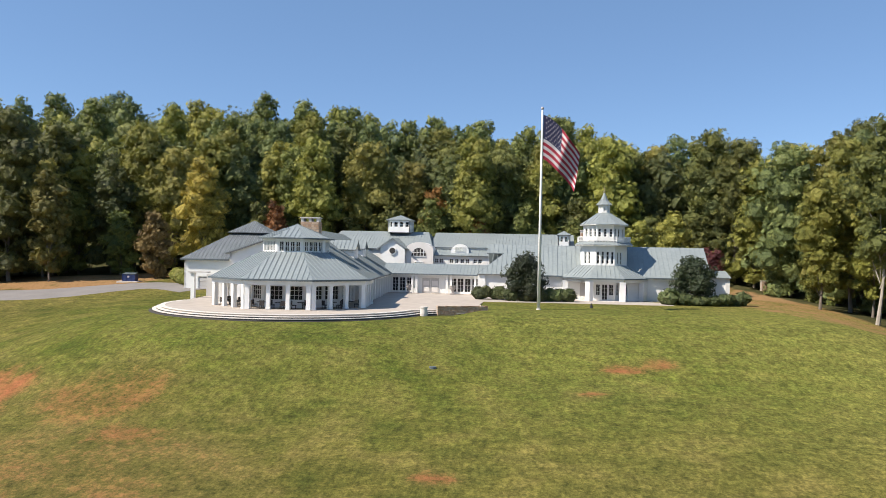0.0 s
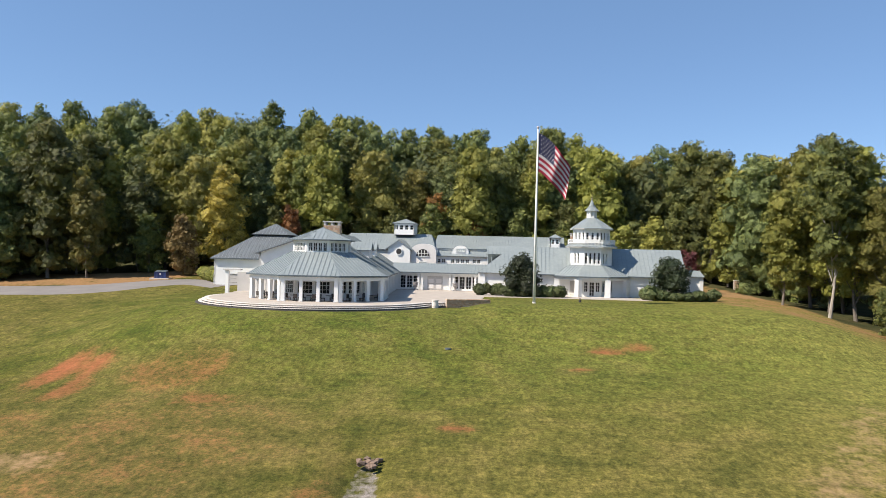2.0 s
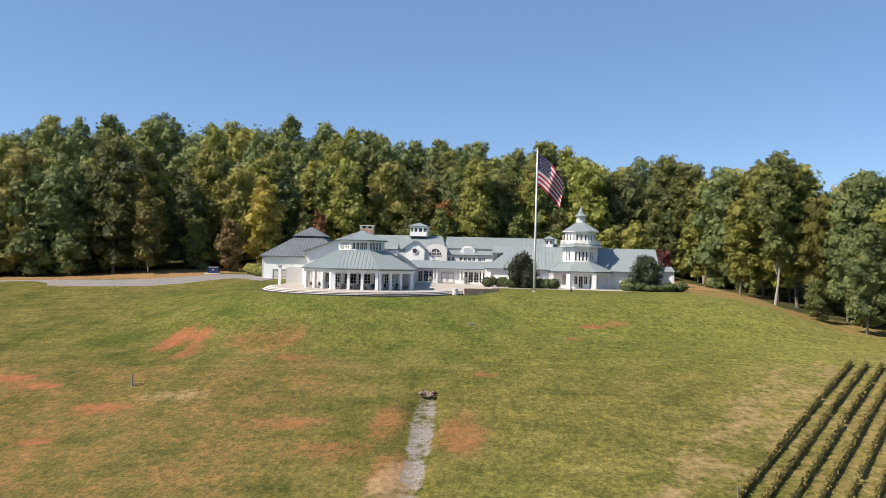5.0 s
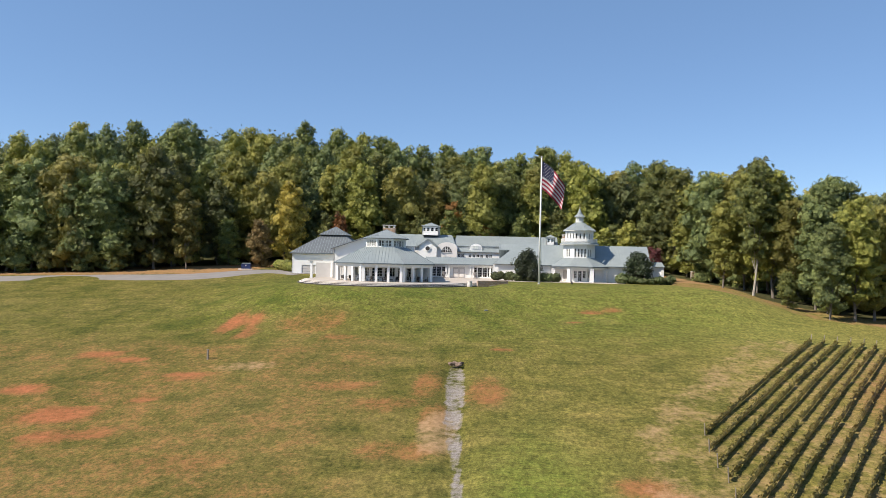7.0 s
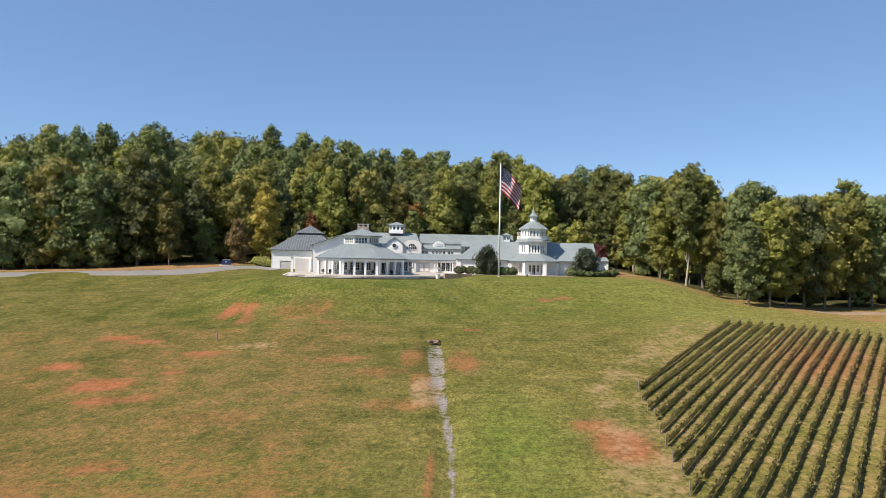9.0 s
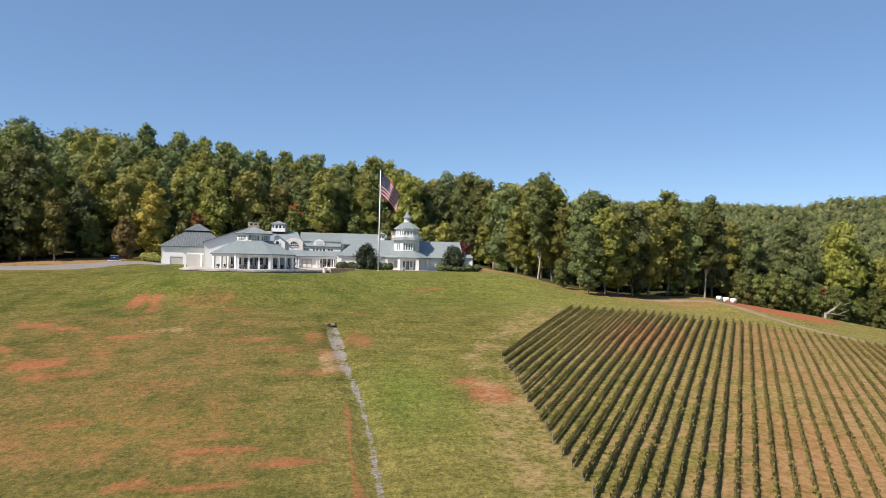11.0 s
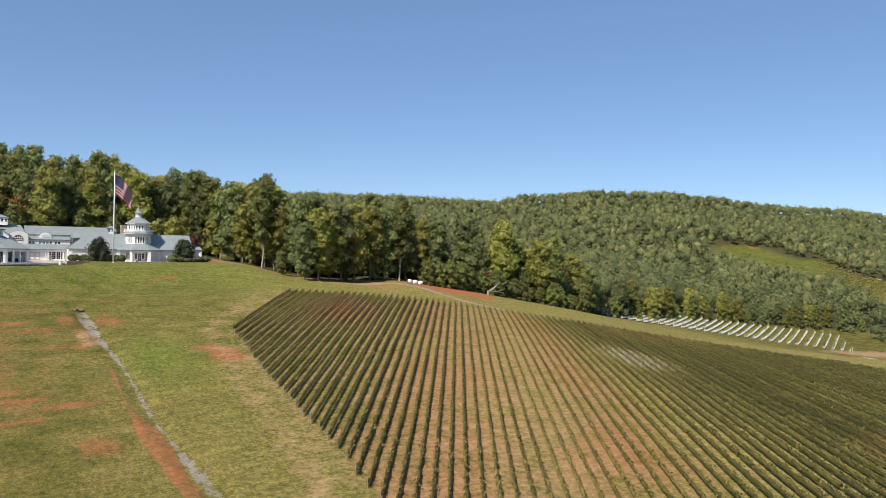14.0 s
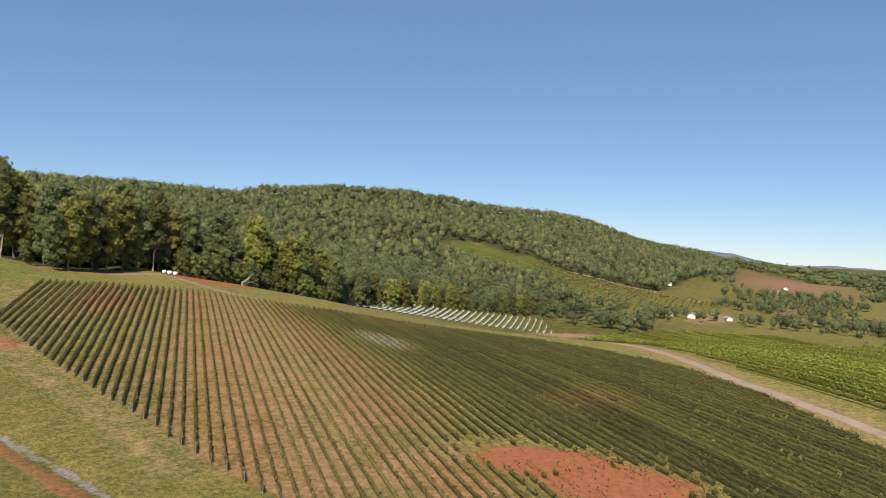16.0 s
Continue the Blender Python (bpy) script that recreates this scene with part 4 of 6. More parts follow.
# ---- garage barn ----
def build_barn():
    h = thing("garage_barn", pose(-46.0, 26.6, -0.25, 0, 0, 4), "white garage barn with grey hipped metal roof and raised cap", "building")
    w, d, ze = 8.3, 8.6, 4.9
    for k in range(4):
        c = [(-w - .5, -d - .5), (w + .5, -d - .5), (w + .5, d + .5), (-w - .5, d + .5)]
        i = [(-2.9, -2.9), (2.9, -2.9), (2.9, 2.9), (-2.9, 2.9)]
        a, b = k, (k + 1) % 4
        roof_slope(h, [(*c[a], ze), (*c[b], ze), (*i[b], 9.0), (*i[a], 9.0)], 0.62, 0.16, M_ROOF_OLD)
        e = [(-3.4, -3.4), (3.4, -3.4), (3.4, 3.4), (-3.4, 3.4)]
        roof_slope(h, [(*e[a], 9.25), (*e[b], 9.25), (0, 0, 11.3)], 0.62, 0.12, M_ROOF_OLD)
        wall(h, [(-w, -d), (w, -d), (w, d), (-w, d)][a], [(-w, -d), (w, -d), (w, d), (-w, d)][b], -1.4, ze - 0.05, 0.3,
             [(2.2, 5.4, 0.9, 3.6, 1, 1)] if k == 0 else [], glass=False)
    bm = bmesh.new()
    box(bm, -2.85, 2.85, -2.85, 2.85, 8.4, 9.2)
    part("clerestory", bm, M_DARK, h)
    for k in range(4):
        bm = bmesh.new()
        box(bm, -w + 2.25, -w + 5.35, -d + 0.12, -d + 0.2, 0.05 + k * 0.66, 0.05 + k * 0.66 + 0.63)
        part("door_panel", bm, M_GATE, h, "grey garage door panel")
    bm = bmesh.new()
    box(bm, -w - .45, w + .45, -d - .56, -d - .46, ze - .2, ze - .04)
    part("gutter", bm, M_TRIM, h)
    # porch arm towards the terrace
    p = thing("garden_pergola", pose(-45.2, 3.0, 0), "white post with a short grey pergola roof by the terrace", "pergola")
    column(p, 0, 0, -1.5, 3.0, 0.5)
    bm = bmesh.new()
    box(bm, -0.6, 2.2, -0.5, 0.5, 3.0, 3.16)
    part("cap", bm, M_GATE, p)
    column(p, 3.0, 5.0, -0.9, 3.0, 0.4)
    bm = bmesh.new()
    box(bm, -0.4, 4.2, 4.9, 5.1, -0.8, 2.6)
    part("screen", bm, M_GATE, p, "pale grey boarded screen")


build_barn()


# ---- glazed link across the courtyard ----
def build_link():
    h = thing("glazed_link", pose(-16.0, 31.0, 0), "low glazed white link with grey lean-to roof", "building")
    L = 8.2
    holes = []
    for u in (0.8, 2.0, 3.2):
        holes.append((u, u + 1.05, 0.25, 2.6, 2, 4))
    for u in (10.6, 11.8, 13.0, 14.2):
        holes.append((u, u + 1.05, 0.25, 2.6, 2, 4))
    wall(h, (-L, 0), (L, 0), FLOOR, 2.9, 0.3, holes)
    for u in (5.9, 7.35):
        bm = bmesh.new()
        box(bm, -L + u, -L + u + 1.38, -0.08, -0.02, FLOOR + 0.05, 2.1)
        dr = part("door", bm, M_GATE, h, "pale taupe panelled door")
        for z in (0.0, 1.0):
            bm = bmesh.new()
            box(bm, -L + u + 0.2, -L + u + 1.18, -0.11, -0.08, FLOOR + 0.25 + z, FLOOR + 1.05 + z)
            part("door_panel", bm, M_SHADEWALL, dr)
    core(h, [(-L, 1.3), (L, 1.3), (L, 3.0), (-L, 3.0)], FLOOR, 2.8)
    for x in (-3.9, -3.2, -0.3 + 2.2, 2.6, -7.9, 7.9, 6.6):
        column(h, x, -0.5, FLOOR, 2.5, 0.36)
    bm = bmesh.new()
    box(bm, -L - .3, L + .3, -0.75, -0.3, 2.45, 2.78)
    part("beam", bm, M_WHITE, h)
    roof_slope(h, [(-L - 1, -0.95, 2.85), (L + .6, -0.95, 2.85), (L + .6, 3.2, 4.45), (-L - 1, 3.2, 4.45)], 0.6)
    bm = bmesh.new()
    box(bm, -L - 1, L + .6, -1.05, -0.95, 2.68, 2.84)
    part("gutter", bm, M_TRIM, h)
    wall(h, (-L - 1, 3.2), (L, 3.2), FLOOR, 4.3, 0.3)
    # two urns by the doors
    for x in (-20.2, -12.9):
        bm = bmesh.new()
        box(bm, -0.42, 0.42, -0.42, 0.42, 0, 0.16)
        prism(bm, ring(0, 0, 0.3, 14), 0.16, 0.3, 0.6)
        prism(bm, ring(0, 0, 0.18, 14), 0.3, 0.62, 1.1)
        prism(bm, ring(0, 0, 0.26, 14), 0.62, 1.0, 1.8)
        prism(bm, ring(0, 0, 0.47, 14), 1.0, 1.3, 0.9)
        prism(bm, ring(0, 0, 0.54, 14), 1.3, 1.4)
        single("garden_urn", bm, M_URN, "tall grey cast-stone urn beside the link doors", "urn", "urns", at=pose(x, 28.8, FLOOR))


build_link()


# ---- main block ----
def gable_front(parent, x0, x1, y, z0, ze, za, thick=0.3, arched=False, mat=None, name="gable_wall"):
    bm = bmesh.new()
    xm = (x0 + x1) / 2
    if arched:
        top = [(xm + (x1 - x0) / 2 * math.cos(radians(a)), ze + (za - ze) * math.sin(radians(a)) ** 1.3) for a in range(0, 181, 15)]
    else:
        top = [(x1, ze), (xm, za), (x0, ze)]
    pts = [(x0, z0), (x1, z0)] + top
    f = [bm.verts.new((x, y, z)) for x, z in pts]
    g = [bm.verts.new((x, y + thick, z)) for x, z in pts]
    bm.faces.new(f)
    bm.faces.new(g[::-1])
    for i in range(len(pts)):
        j = (i + 1) % len(pts)
        bm.faces.new((f[i], g[i], g[j], f[j]))
    return part(name, bm, mat or M_WHITE, parent)


def build_main():
    h = thing("main_block", pose(0, 0, 0), "long white main block with grey metal roof, dormers and glazed cupola", "building")
    # long ridge
    xa, xb = -19.5, 7.5
    roof_slope(h, [(xa, 47.2, 7.5), (xb, 47.2, 7.5), (xb, 55, 10.4), (xa, 55, 10.4)], 0.62)
    roof_slope(h, [(xb, 62, 7.2), (xa, 62, 7.2), (xa, 55, 10.4), (xb, 55, 10.4)], 0.62)
    wall(h, (xa, 47.6), (xb, 47.6), 4.5, 7.45, 0.3)
    wall(h, (xb, 47.6), (xb, 61.6), FLOOR, 7.4, 0.3)
    roof_slope(h, [(xa, 44.6, 5.95), (xb - 4, 44.6, 5.95), (xb - 4, 47.7, 7.1), (xa, 47.7, 7.1)], 0.62)
    wall(h, (xa, 45.0), (xb - 4, 45.0), FLOOR, 5.9, 0.3, [(u, u + 0.75, 4.9, 5.75, 2, 2) for u in (1.2, 2.1, 3.0 + 1.0, 5.0, 6.0, 7.0, 8.4, 9.3)])
    core(h, [(xa + 0.4, 45.8), (xb - 4.4, 45.8), (xb - 4.4, 47.4), (xa + 0.4, 47.4)], FLOOR, 5.8)
    # eyebrow dormer
    gable_front(h, -15.3, -12.0, 45.8, 6.2, 6.9, 8.1, 2.6, True, name="dormer")
    window(h, pose(-14.6, 45.68, 6.75), 1.9, 0.8, 4, 2)
    # left cross wings: round window and arched window
    gable_front(h, -28.2, -23.6, 43.2, FLOOR, 7.2, 8.8)
    bm = bmesh.new()
    tube(bm, (-25.9, 43.0, 6.6), (-25.9, 43.25, 6.6), 0.72, 0.72, 20)
    rw = part("round_window", bm, M_WHITE, h, "round window with white rim")
    bm = bmesh.new()
    tube(bm, (-25.9, 42.97, 6.6), (-25.9, 43.1, 6.6), 0.55, 0.55, 20)
    part("pane", bm, M_DARK, rw)
    roof_slope(h, [(-28.9, 52, 6.9), (-28.9, 42.8, 6.9), (-25.9, 42.8, 9.0), (-25.9, 52, 9.0)], 0.6)
    roof_slope(h, [(-22.9, 42.8, 6.9), (-22.9, 52, 6.9), (-25.9, 52, 9.0), (-25.9, 42.8, 9.0)], 0.6)
    gable_front(h, -23.6, -18.4, 43.8, FLOOR, 7.0, 8.3, 5.5, True, M_SHADEWALL)
    bm = bmesh.new()
    xs = [(-21.1 + 1.35 * math.cos(radians(a)), 5.7 + 1.5 * math.sin(radians(a))) for a in range(0, 181, 15)]
    f = [bm.verts.new((x, 43.72, z)) for x, z in xs]
    g = [bm.verts.new((x, 43.82, z)) for x, z in xs]
    bm.faces.new(f)
    bm.faces.new(g[::-1])
    for i in range(len(xs)):
        j = (i + 1) % len(xs)
        bm.faces.new((f[i], g[i], g[j], f[j]))
    aw = part("arched_window", bm, M_DARK, h, "wide arched window with white bars")
    bm = bmesh.new()
    for x in (-22.0, -21.4, -20.8, -20.2):
        box(bm, x - 0.05, x + 0.05, 43.66, 43.74, 5.7, 6.95)
    box(bm, -22.45, -19.75, 43.66, 43.74, 5.62, 5.74)
    box(bm, -22.3, -19.9, 43.66, 43.74, 6.28, 6.38)
    part("glazing_bars", bm, M_WHITE, aw)
    window(h, pose(-21.9, 43.7, 3.9), 1.6, 0.8, 4, 2)
    # roof mass behind the cross wings, hipped
    roof_slope(h, [(-40, 45, 7.0), (-18.6, 45, 7.0), (-20.5, 52, 10.4), (-38, 52, 10.4)], 0.62)
    roof_slope(h, [(-18.6, 60, 7.0), (-40, 60, 7.0), (-38, 52, 10.4), (-20.5, 52, 10.4)], 0.62)
    roof_slope(h, [(-18.6, 45, 7.0), (-18.6, 60, 7.0), (-20.5, 52, 10.4)], 0.62)
    wall(h, (-40, 45.4), (-18.8, 45.4), FLOOR, 7.0, 0.3)
    wall(h, (-39.6, 60), (-39.6, 45.4), FLOOR, 7.0, 0.3)
    # glazed cupola
    cupola(h, -26.1, 52, 10.2, 12.6, 13.6, 2.2)
    cupola(h, 5.5, 49.6, 7.9, 10.2, 10.95, 1.05)
    chimney(h, 9.4, 50, 7.0, 11.2, 1.6, 1.4)


def cupola(h, x, y, z0, ze, zt, r):
    c = ring(x, y, r * 1.414, 4, 45)
    for k in range(4):
        a, b = c[k], c[(k + 1) % 4]
        n = 4 if r > 2 else 2
        L = 2 * r
        wall(h, a, b, z0, ze, 0.15, [(L * (i + 0.14) / n, L * (i + 0.86) / n, (ze - z0) * 0.42, (ze - z0) * 0.86, 1, 2) for i in range(n)])
    core(h, ring(x, y, (r - 0.5) * 1.414, 4, 45), z0, ze - 0.1)
    e = ring(x, y, (r + 0.3) * 1.414, 4, 45)
    for k in range(4):
        roof_slope(h, [(*e[k], ze), (*e[(k + 1) % 4], ze), (x, y, zt)], 0.5, 0.12)


build_main()


# ---- east wing ----
def build_east():
    h = thing("east_wing", pose(0, 0, 0), "long low white wing with grey standing-seam roof", "building")
    roof_slope(h, [(-8.6, 24.4, 3.2), (8.3, 24.4, 3.2), (8.3, 31, 7.95), (-7.4, 31, 7.95), (-7.4, 28.99, 6.5), (-4.6, 28.99, 6.5)], 0.75)
    roof_slope(h, [(13.5, 24.4, 3.2), (27.0, 24.4, 3.2), (27.0, 31, 7.95), (13.5, 31, 7.95)], 0.75)
    for xa, xb in ((-7.4, 8.3), (13.5, 27.0)):
        roof_slope(h, [(xb, 37.6, 3.2), (xa, 37.6, 3.2), (xa, 31, 7.95), (xb, 31, 7.95)], 0.75)
    # hipped left end with a small gablet
    roof_slope(h, [(-8.6, 37.6, 3.2), (-8.6, 24.4, 3.2), (-4.6, 28.99, 6.5), (-4.6, 33.0, 6.5)], 0.75)
    wall(h, (-7.6, 37), (-7.6, 25.0), FLOOR - .5, 3.6, 0.3)
    wall(h, (-7.6, 25.0), (7.5, 25.0), FLOOR - .5, 3.1, 0.3)
    wall(h, (14.5, 25.0), (26.6, 25.0), FLOOR - .5, 3.1, 0.3)
    bm = bmesh.new()
    box(bm, -8.5, -7.3, 24.72, 25.4, FLOOR - .5, 3.02)
    box(bm, -8.5, -7.92, 25.4, 30.9, FLOOR - .5, 3.02)
    part("corner_wall", bm, M_WHITE, h)
    gable_side(h, 26.6, 25.0, 37.0, 3.1, 7.8)
    gable_side(h, -4.7, 28.2, 34.0, 5.8, 7.9)
    # gutters; their dark strip also draws the shadow under the eaves
    bm = bmesh.new()
    for xa, xb in ((-4.6, 5.4), (16.6, 27.0)):
        box(bm, xa, xb, 24.28, 24.4, 3.0, 3.16)
    part("gutter", bm, M_TRIM, h)
    # low end porch
    bm = bmesh.new()
    box(bm, 29.65, 30.3, 27.42, 28.0, FLOOR - .5, 3.36)
    part("corner_wall", bm, M_WHITE, h)
    wall(h, (26.6, 27.6), (30.0, 27.6), FLOOR - .5, 3.4, 0.3)
    wall(h, (30.0, 27.6), (30.0, 36), FLOOR - .5, 3.4, 0.3)
    roof_slope(h, [(26.6, 27.1, 3.4), (30.4, 27.1, 3.4), (30.4, 31, 4.4), (26.6, 31, 4.4)], 0.75)
    roof_slope(h, [(30.4, 36.4, 3.4), (26.6, 36.4, 3.4), (26.6, 31, 4.4), (30.4, 31, 4.4)], 0.75)


def gable_side(h, x, y0, y1, ze, za):
    bm = bmesh.new()
    pts = [(y0, FLOOR - .5), (y1, FLOOR - .5), (y1, ze), ((y0 + y1) / 2, za - 0.2), (y0, ze)]
    f = [bm.verts.new((x, y, z)) for y, z in pts]
    g = [bm.verts.new((x - 0.3, y, z)) for y, z in pts]
    bm.faces.new(f)
    bm.faces.new(g[::-1])
    for i in range(5):
        j = (i + 1) % 5
        bm.faces.new((f[i], g[i], g[j], f[j]))
    part("gable_wall", bm, M_WHITE, h)


build_east()


# ---- tower ----
def build_tower():
    h = thing("tower", pose(11.0, 27.0, 0), "white three-tier octagonal tower with balcony, lantern and spire", "tower")
    t = -90 + 22.5
    # porch
    hip8(h, 6.9, 3.05, 4.0, 4.95, t, 0.16, 0.7)
    fascia8(h, 7.0, 2.86, 3.06, t, M_TRIM, "gutter", 0.3)
    fascia8(h, 6.6, 2.45, 2.88, t, M_WHITE, "beam", 0.4)
    c = ring(0, 0, 6.35, 8, t)
    for k in (5, 6, 7, 0, 1):
        p = Vector(c[k])
        column(h, p.x, p.y, FLOOR, 2.5, 0.85, 45 * k)
    r = ring(0, 0, 4.2, 8, t)
    for k in range(8):
        a, b = r[k], r[(k + 1) % 8]
        L = math.dist(a, b)
        holes = [(0.25, 0.95, 0.75, 2.5, 2, 3), (1.15, 2.05, 0.06, 2.5, 2, 4), (2.2, 2.95, 0.75, 2.5, 2, 3)]
        wall(h, a, b, FLOOR, 4.6, 0.25, holes if k in (7, 0) else [])
        if k == 6:
            # grey panel on the porch: the shadow on this wall, built as a door
            va, vb = Vector((*a, 0)), Vector((*b, 0))
            e = (vb - va).normalized()
            m = Matrix.Translation(va) @ Matrix((e, Vector((-e.y, e.x, 0)), Vector((0, 0, 1)))).transposed().to_4x4()
            bm = bmesh.new()
            box(bm, 0.35, L - 0.35, -0.07, -0.01, FLOOR + 0.03, 2.15, m)
            dr = part("door", bm, M_GATE, h, "grey panel painting in the shadow on the porch wall")
            for q in range(3):
                bm = bmesh.new()
                u = 0.45 + q * (L - 0.9) / 3
                box(bm, u, u + (L - 0.9) / 3 - 0.08, -0.1, -0.07, FLOOR + 0.2, 1.95, m)
                part("door_panel", bm, M_GATE, dr)
    core(h, ring(0, 0, 3.3, 8, t), FLOOR, 4.5)
    core(h, ring(0, 0, 3.1, 8, t), 4.6, 8.0)
    core(h, ring(0, 0, 2.7, 8, t), 8.5, 11.2)
    bm = bmesh.new()
    prism(bm, ring(0, 0, 6.3, 8, t), 2.5, 2.58)
    part("porch_ceiling", bm, M_CEIL, h)
    bm = bmesh.new()
    prism(bm, ring(0, 0, 6.9, 8, t), FLOOR - 0.6, FLOOR)
    part("porch_floor", bm, M_STONE_LIGHT, h)
    # second tier
    r = ring(0, 0, 3.75, 8, t)
    for k in range(8):
        a, b = r[k], r[(k + 1) % 8]
        L = math.dist(a, b)
        wall(h, a, b, 4.6, 8.2, 0.25, [(L * (i + 0.2) / 4, L * (i + 0.86) / 4, 0.55, 2.5, 1, 3) for i in range(4)] if k in (7,) else [(0.6, 1.05, 0.55, 2.4, 1, 3), (1.3, 1.75, 0.55, 2.4, 1, 3)] if k in (6, 0) else [])
    hip8(h, 4.75, 8.1, 3.9, 8.75, t, 0.14, 0.6)
    fascia8(h, 4.7, 7.96, 8.09, t, M_WHITE, "cornice")
    # balcony
    rail = ring(0, 0, 4.25, 8, t)
    for k in range(8):
        a, b = Vector((*rail[k], 0)), Vector((*rail[(k + 1) % 8], 0))
        bm = bmesh.new()
        for z in (8.75, 9.3):
            tube(bm, a + Vector((0, 0, z)), b + Vector((0, 0, z)), 0.05, 0.05, 6)
        for i in range(14):
            p = a.lerp(b, i / 14)
            box(bm, p.x - 0.04, p.x + 0.04, p.y - 0.04, p.y + 0.04, 8.5, 9.3)
        part("balustrade", bm, M_WHITE, h)
    # third tier
    r = ring(0, 0, 3.35, 8, t)
    for k in range(8):
        a, b = r[k], r[(k + 1) % 8]
        L = math.dist(a, b)
        wall(h, a, b, 8.5, 11.3, 0.2, [(L * (i + 0.2) / 3, L * (i + 0.8) / 3, 0.75, 2.1, 1, 3) for i in range(3)])
    hip8(h, 3.95, 11.25, 1.0, 13.15, t, 0.14, 0.6)
    fascia8(h, 3.9, 11.1, 11.24, t, M_WHITE, "cornice")
    # lantern and spire
    r = ring(0, 0, 0.92, 8, t)
    for k in range(8):
        a, b = r[k], r[(k + 1) % 8]
        wall(h, a, b, 12.9, 14.5, 0.08, [(0.2, 0.5, 0.45, 1.2, 1, 2)])
    for r0, z0, r1, z1 in ((1.35, 14.4, 0.62, 15.1), (0.62, 15.1, 0.12, 16.3)):
        o, i = ring(0, 0, r0, 8, t), ring(0, 0, r1, 8, t)
        for k in range(8):
            j = (k + 1) % 8
            roof_slope(h, [(*o[k], z0), (*o[j], z0), (*i[j], z1), (*i[k], z1)], 0.5, 0.06)
    bm = bmesh.new()
    bmesh.ops.create_uvsphere(bm, u_segments=12, v_segments=8, radius=0.2, matrix=Matrix.Translation((0, 0, 16.5)))
    tube(bm, (0, 0, 16.3), (0, 0, 17.4), 0.06, 0.02)
    bmesh.ops.create_uvsphere(bm, u_segments=10, v_segments=6, radius=0.11, matrix=Matrix.Translation((0, 0, 16.95)))
    part("finial", bm, M_GOLD, h, "dull gilded ball finial")


build_tower()


# ---- flagpole and flag ----
def build_flag():
    z0 = -0.75
    p = thing("flagpole", pose(1.1, 0.0, z0), "tall white tapered flagpole on a round base in the lawn", "flagpole")
    bm = bmesh.new()
    tube(bm, (0, 0, 0), (0, 0, 25.0), 0.21, 0.09, 14)
    part("pole", bm, M_WHITE, p, smooth=True)
    bm = bmesh.new()
    prism(bm, ring(0, 0, 0.55, 16), -0.3, 0.12)
    prism(bm, ring(0, 0, 0.36, 16), 0.12, 0.45, 0.7)
    part("base", bm, M_STONE_LIGHT, p, "pale round collar base")
    bm = bmesh.new()
    bmesh.ops.create_uvsphere(bm, u_segments=12, v_segments=8, radius=0.2, matrix=Matrix.Translation((0, 0, 25.15)))
    part("ball", bm, M_FLAGWHITE, p)
    bm = bmesh.new()
    tube(bm, (0.24, 0, 1.2), (0.14, 0, 24.8), 0.012, 0.012, 5)
    part("halyard", bm, M_FLAGWHITE, p)
    fl = thing("flag", pose(1.25, 0.0, 0), "drooping red, white and blue striped flag with stars", "flag")
    H, L, top = 5.4, 8.4, 23.6

    def cloth(u, v, off=0.0):
        """u along the fly, v down the hoist, both 0 to 1: the fly end droops steeply."""
        w = math.sin(u * 8.0 + v * 2.6) * 0.55 * u + math.sin(u * 17 + v * 6) * 0.2 * u
        f = u ** 0.72
        x = 4.5 * f - 0.5 * v * f * f
        z = top - 4.7 * f ** 1.15 - H * v * (1 - 0.12 * f) + 0.5 * math.sin(math.pi * f) * (1 - v)
        return Vector((x + 0.2 * w, 0.5 * u + w + off, z + 0.1 * w))

    def patch(bm, u0, u1, v0, v1, n, k, off=0.0):
        g = [[bm.verts.new(cloth(u0 + (u1 - u0) * i / n, v0 + (v1 - v0) * j / k, off)) for j in range(k + 1)] for i in range(n + 1)]
        for i in range(n):
            for j in range(k):
                bm.faces.new((g[i][j], g[i][j + 1], g[i + 1][j + 1], g[i + 1][j]))
    for s in range(13):
        bm = bmesh.new()
        patch(bm, 0.4 if s < 7 else 0.0, 1.0, s / 13, (s + 1) / 13, 40, 2)
        part("stripe", bm, M_RED if s % 2 == 0 else M_FLAGWHITE, fl, "", True)
    bm = bmesh.new()
    patch(bm, 0.0, 0.4, 0.0, 7 / 13, 20, 12)
    c = part("canton", bm, M_NAVY, fl, "navy canton with white stars", True)
    bm = bmesh.new()
    for r in range(9):
        for q in range(6 if r % 2 == 0 else 5):
            u, v = 0.4 * (q + (0.5 if r % 2 == 0 else 1.0)) / 6, 7 / 13 * (r + 0.7) / 9.4
            for side in (-0.03, 0.03):
                pts = []
                for k in range(10):
                    rr = 0.13 if k % 2 == 0 else 0.055
                    pts.append(bm.verts.new(cloth(u + rr * math.sin(k * math.pi / 5) / L, v - rr * math.cos(k * math.pi / 5) / H, side)))
                bm.faces.new(pts)
    part("stars", bm, M_FLAGWHITE, c, "rows of white stars")


build_flag()


# ---- trees ----
def ico(n):
    """Corners and faces of a sphere of triangles."""
    bm = bmesh.new()
    bmesh.ops.create_icosphere(bm, subdivisions=n, radius=1.0)
    bm.verts.index_update()
    v = np.array([q.co[:] for q in bm.verts])
    f = np.array([[q.index for q in p.verts] for p in bm.faces])
    bm.free()
    return v, f


ICO1, ICO2, ICO3 = ico(1), ico(2), ico(3)


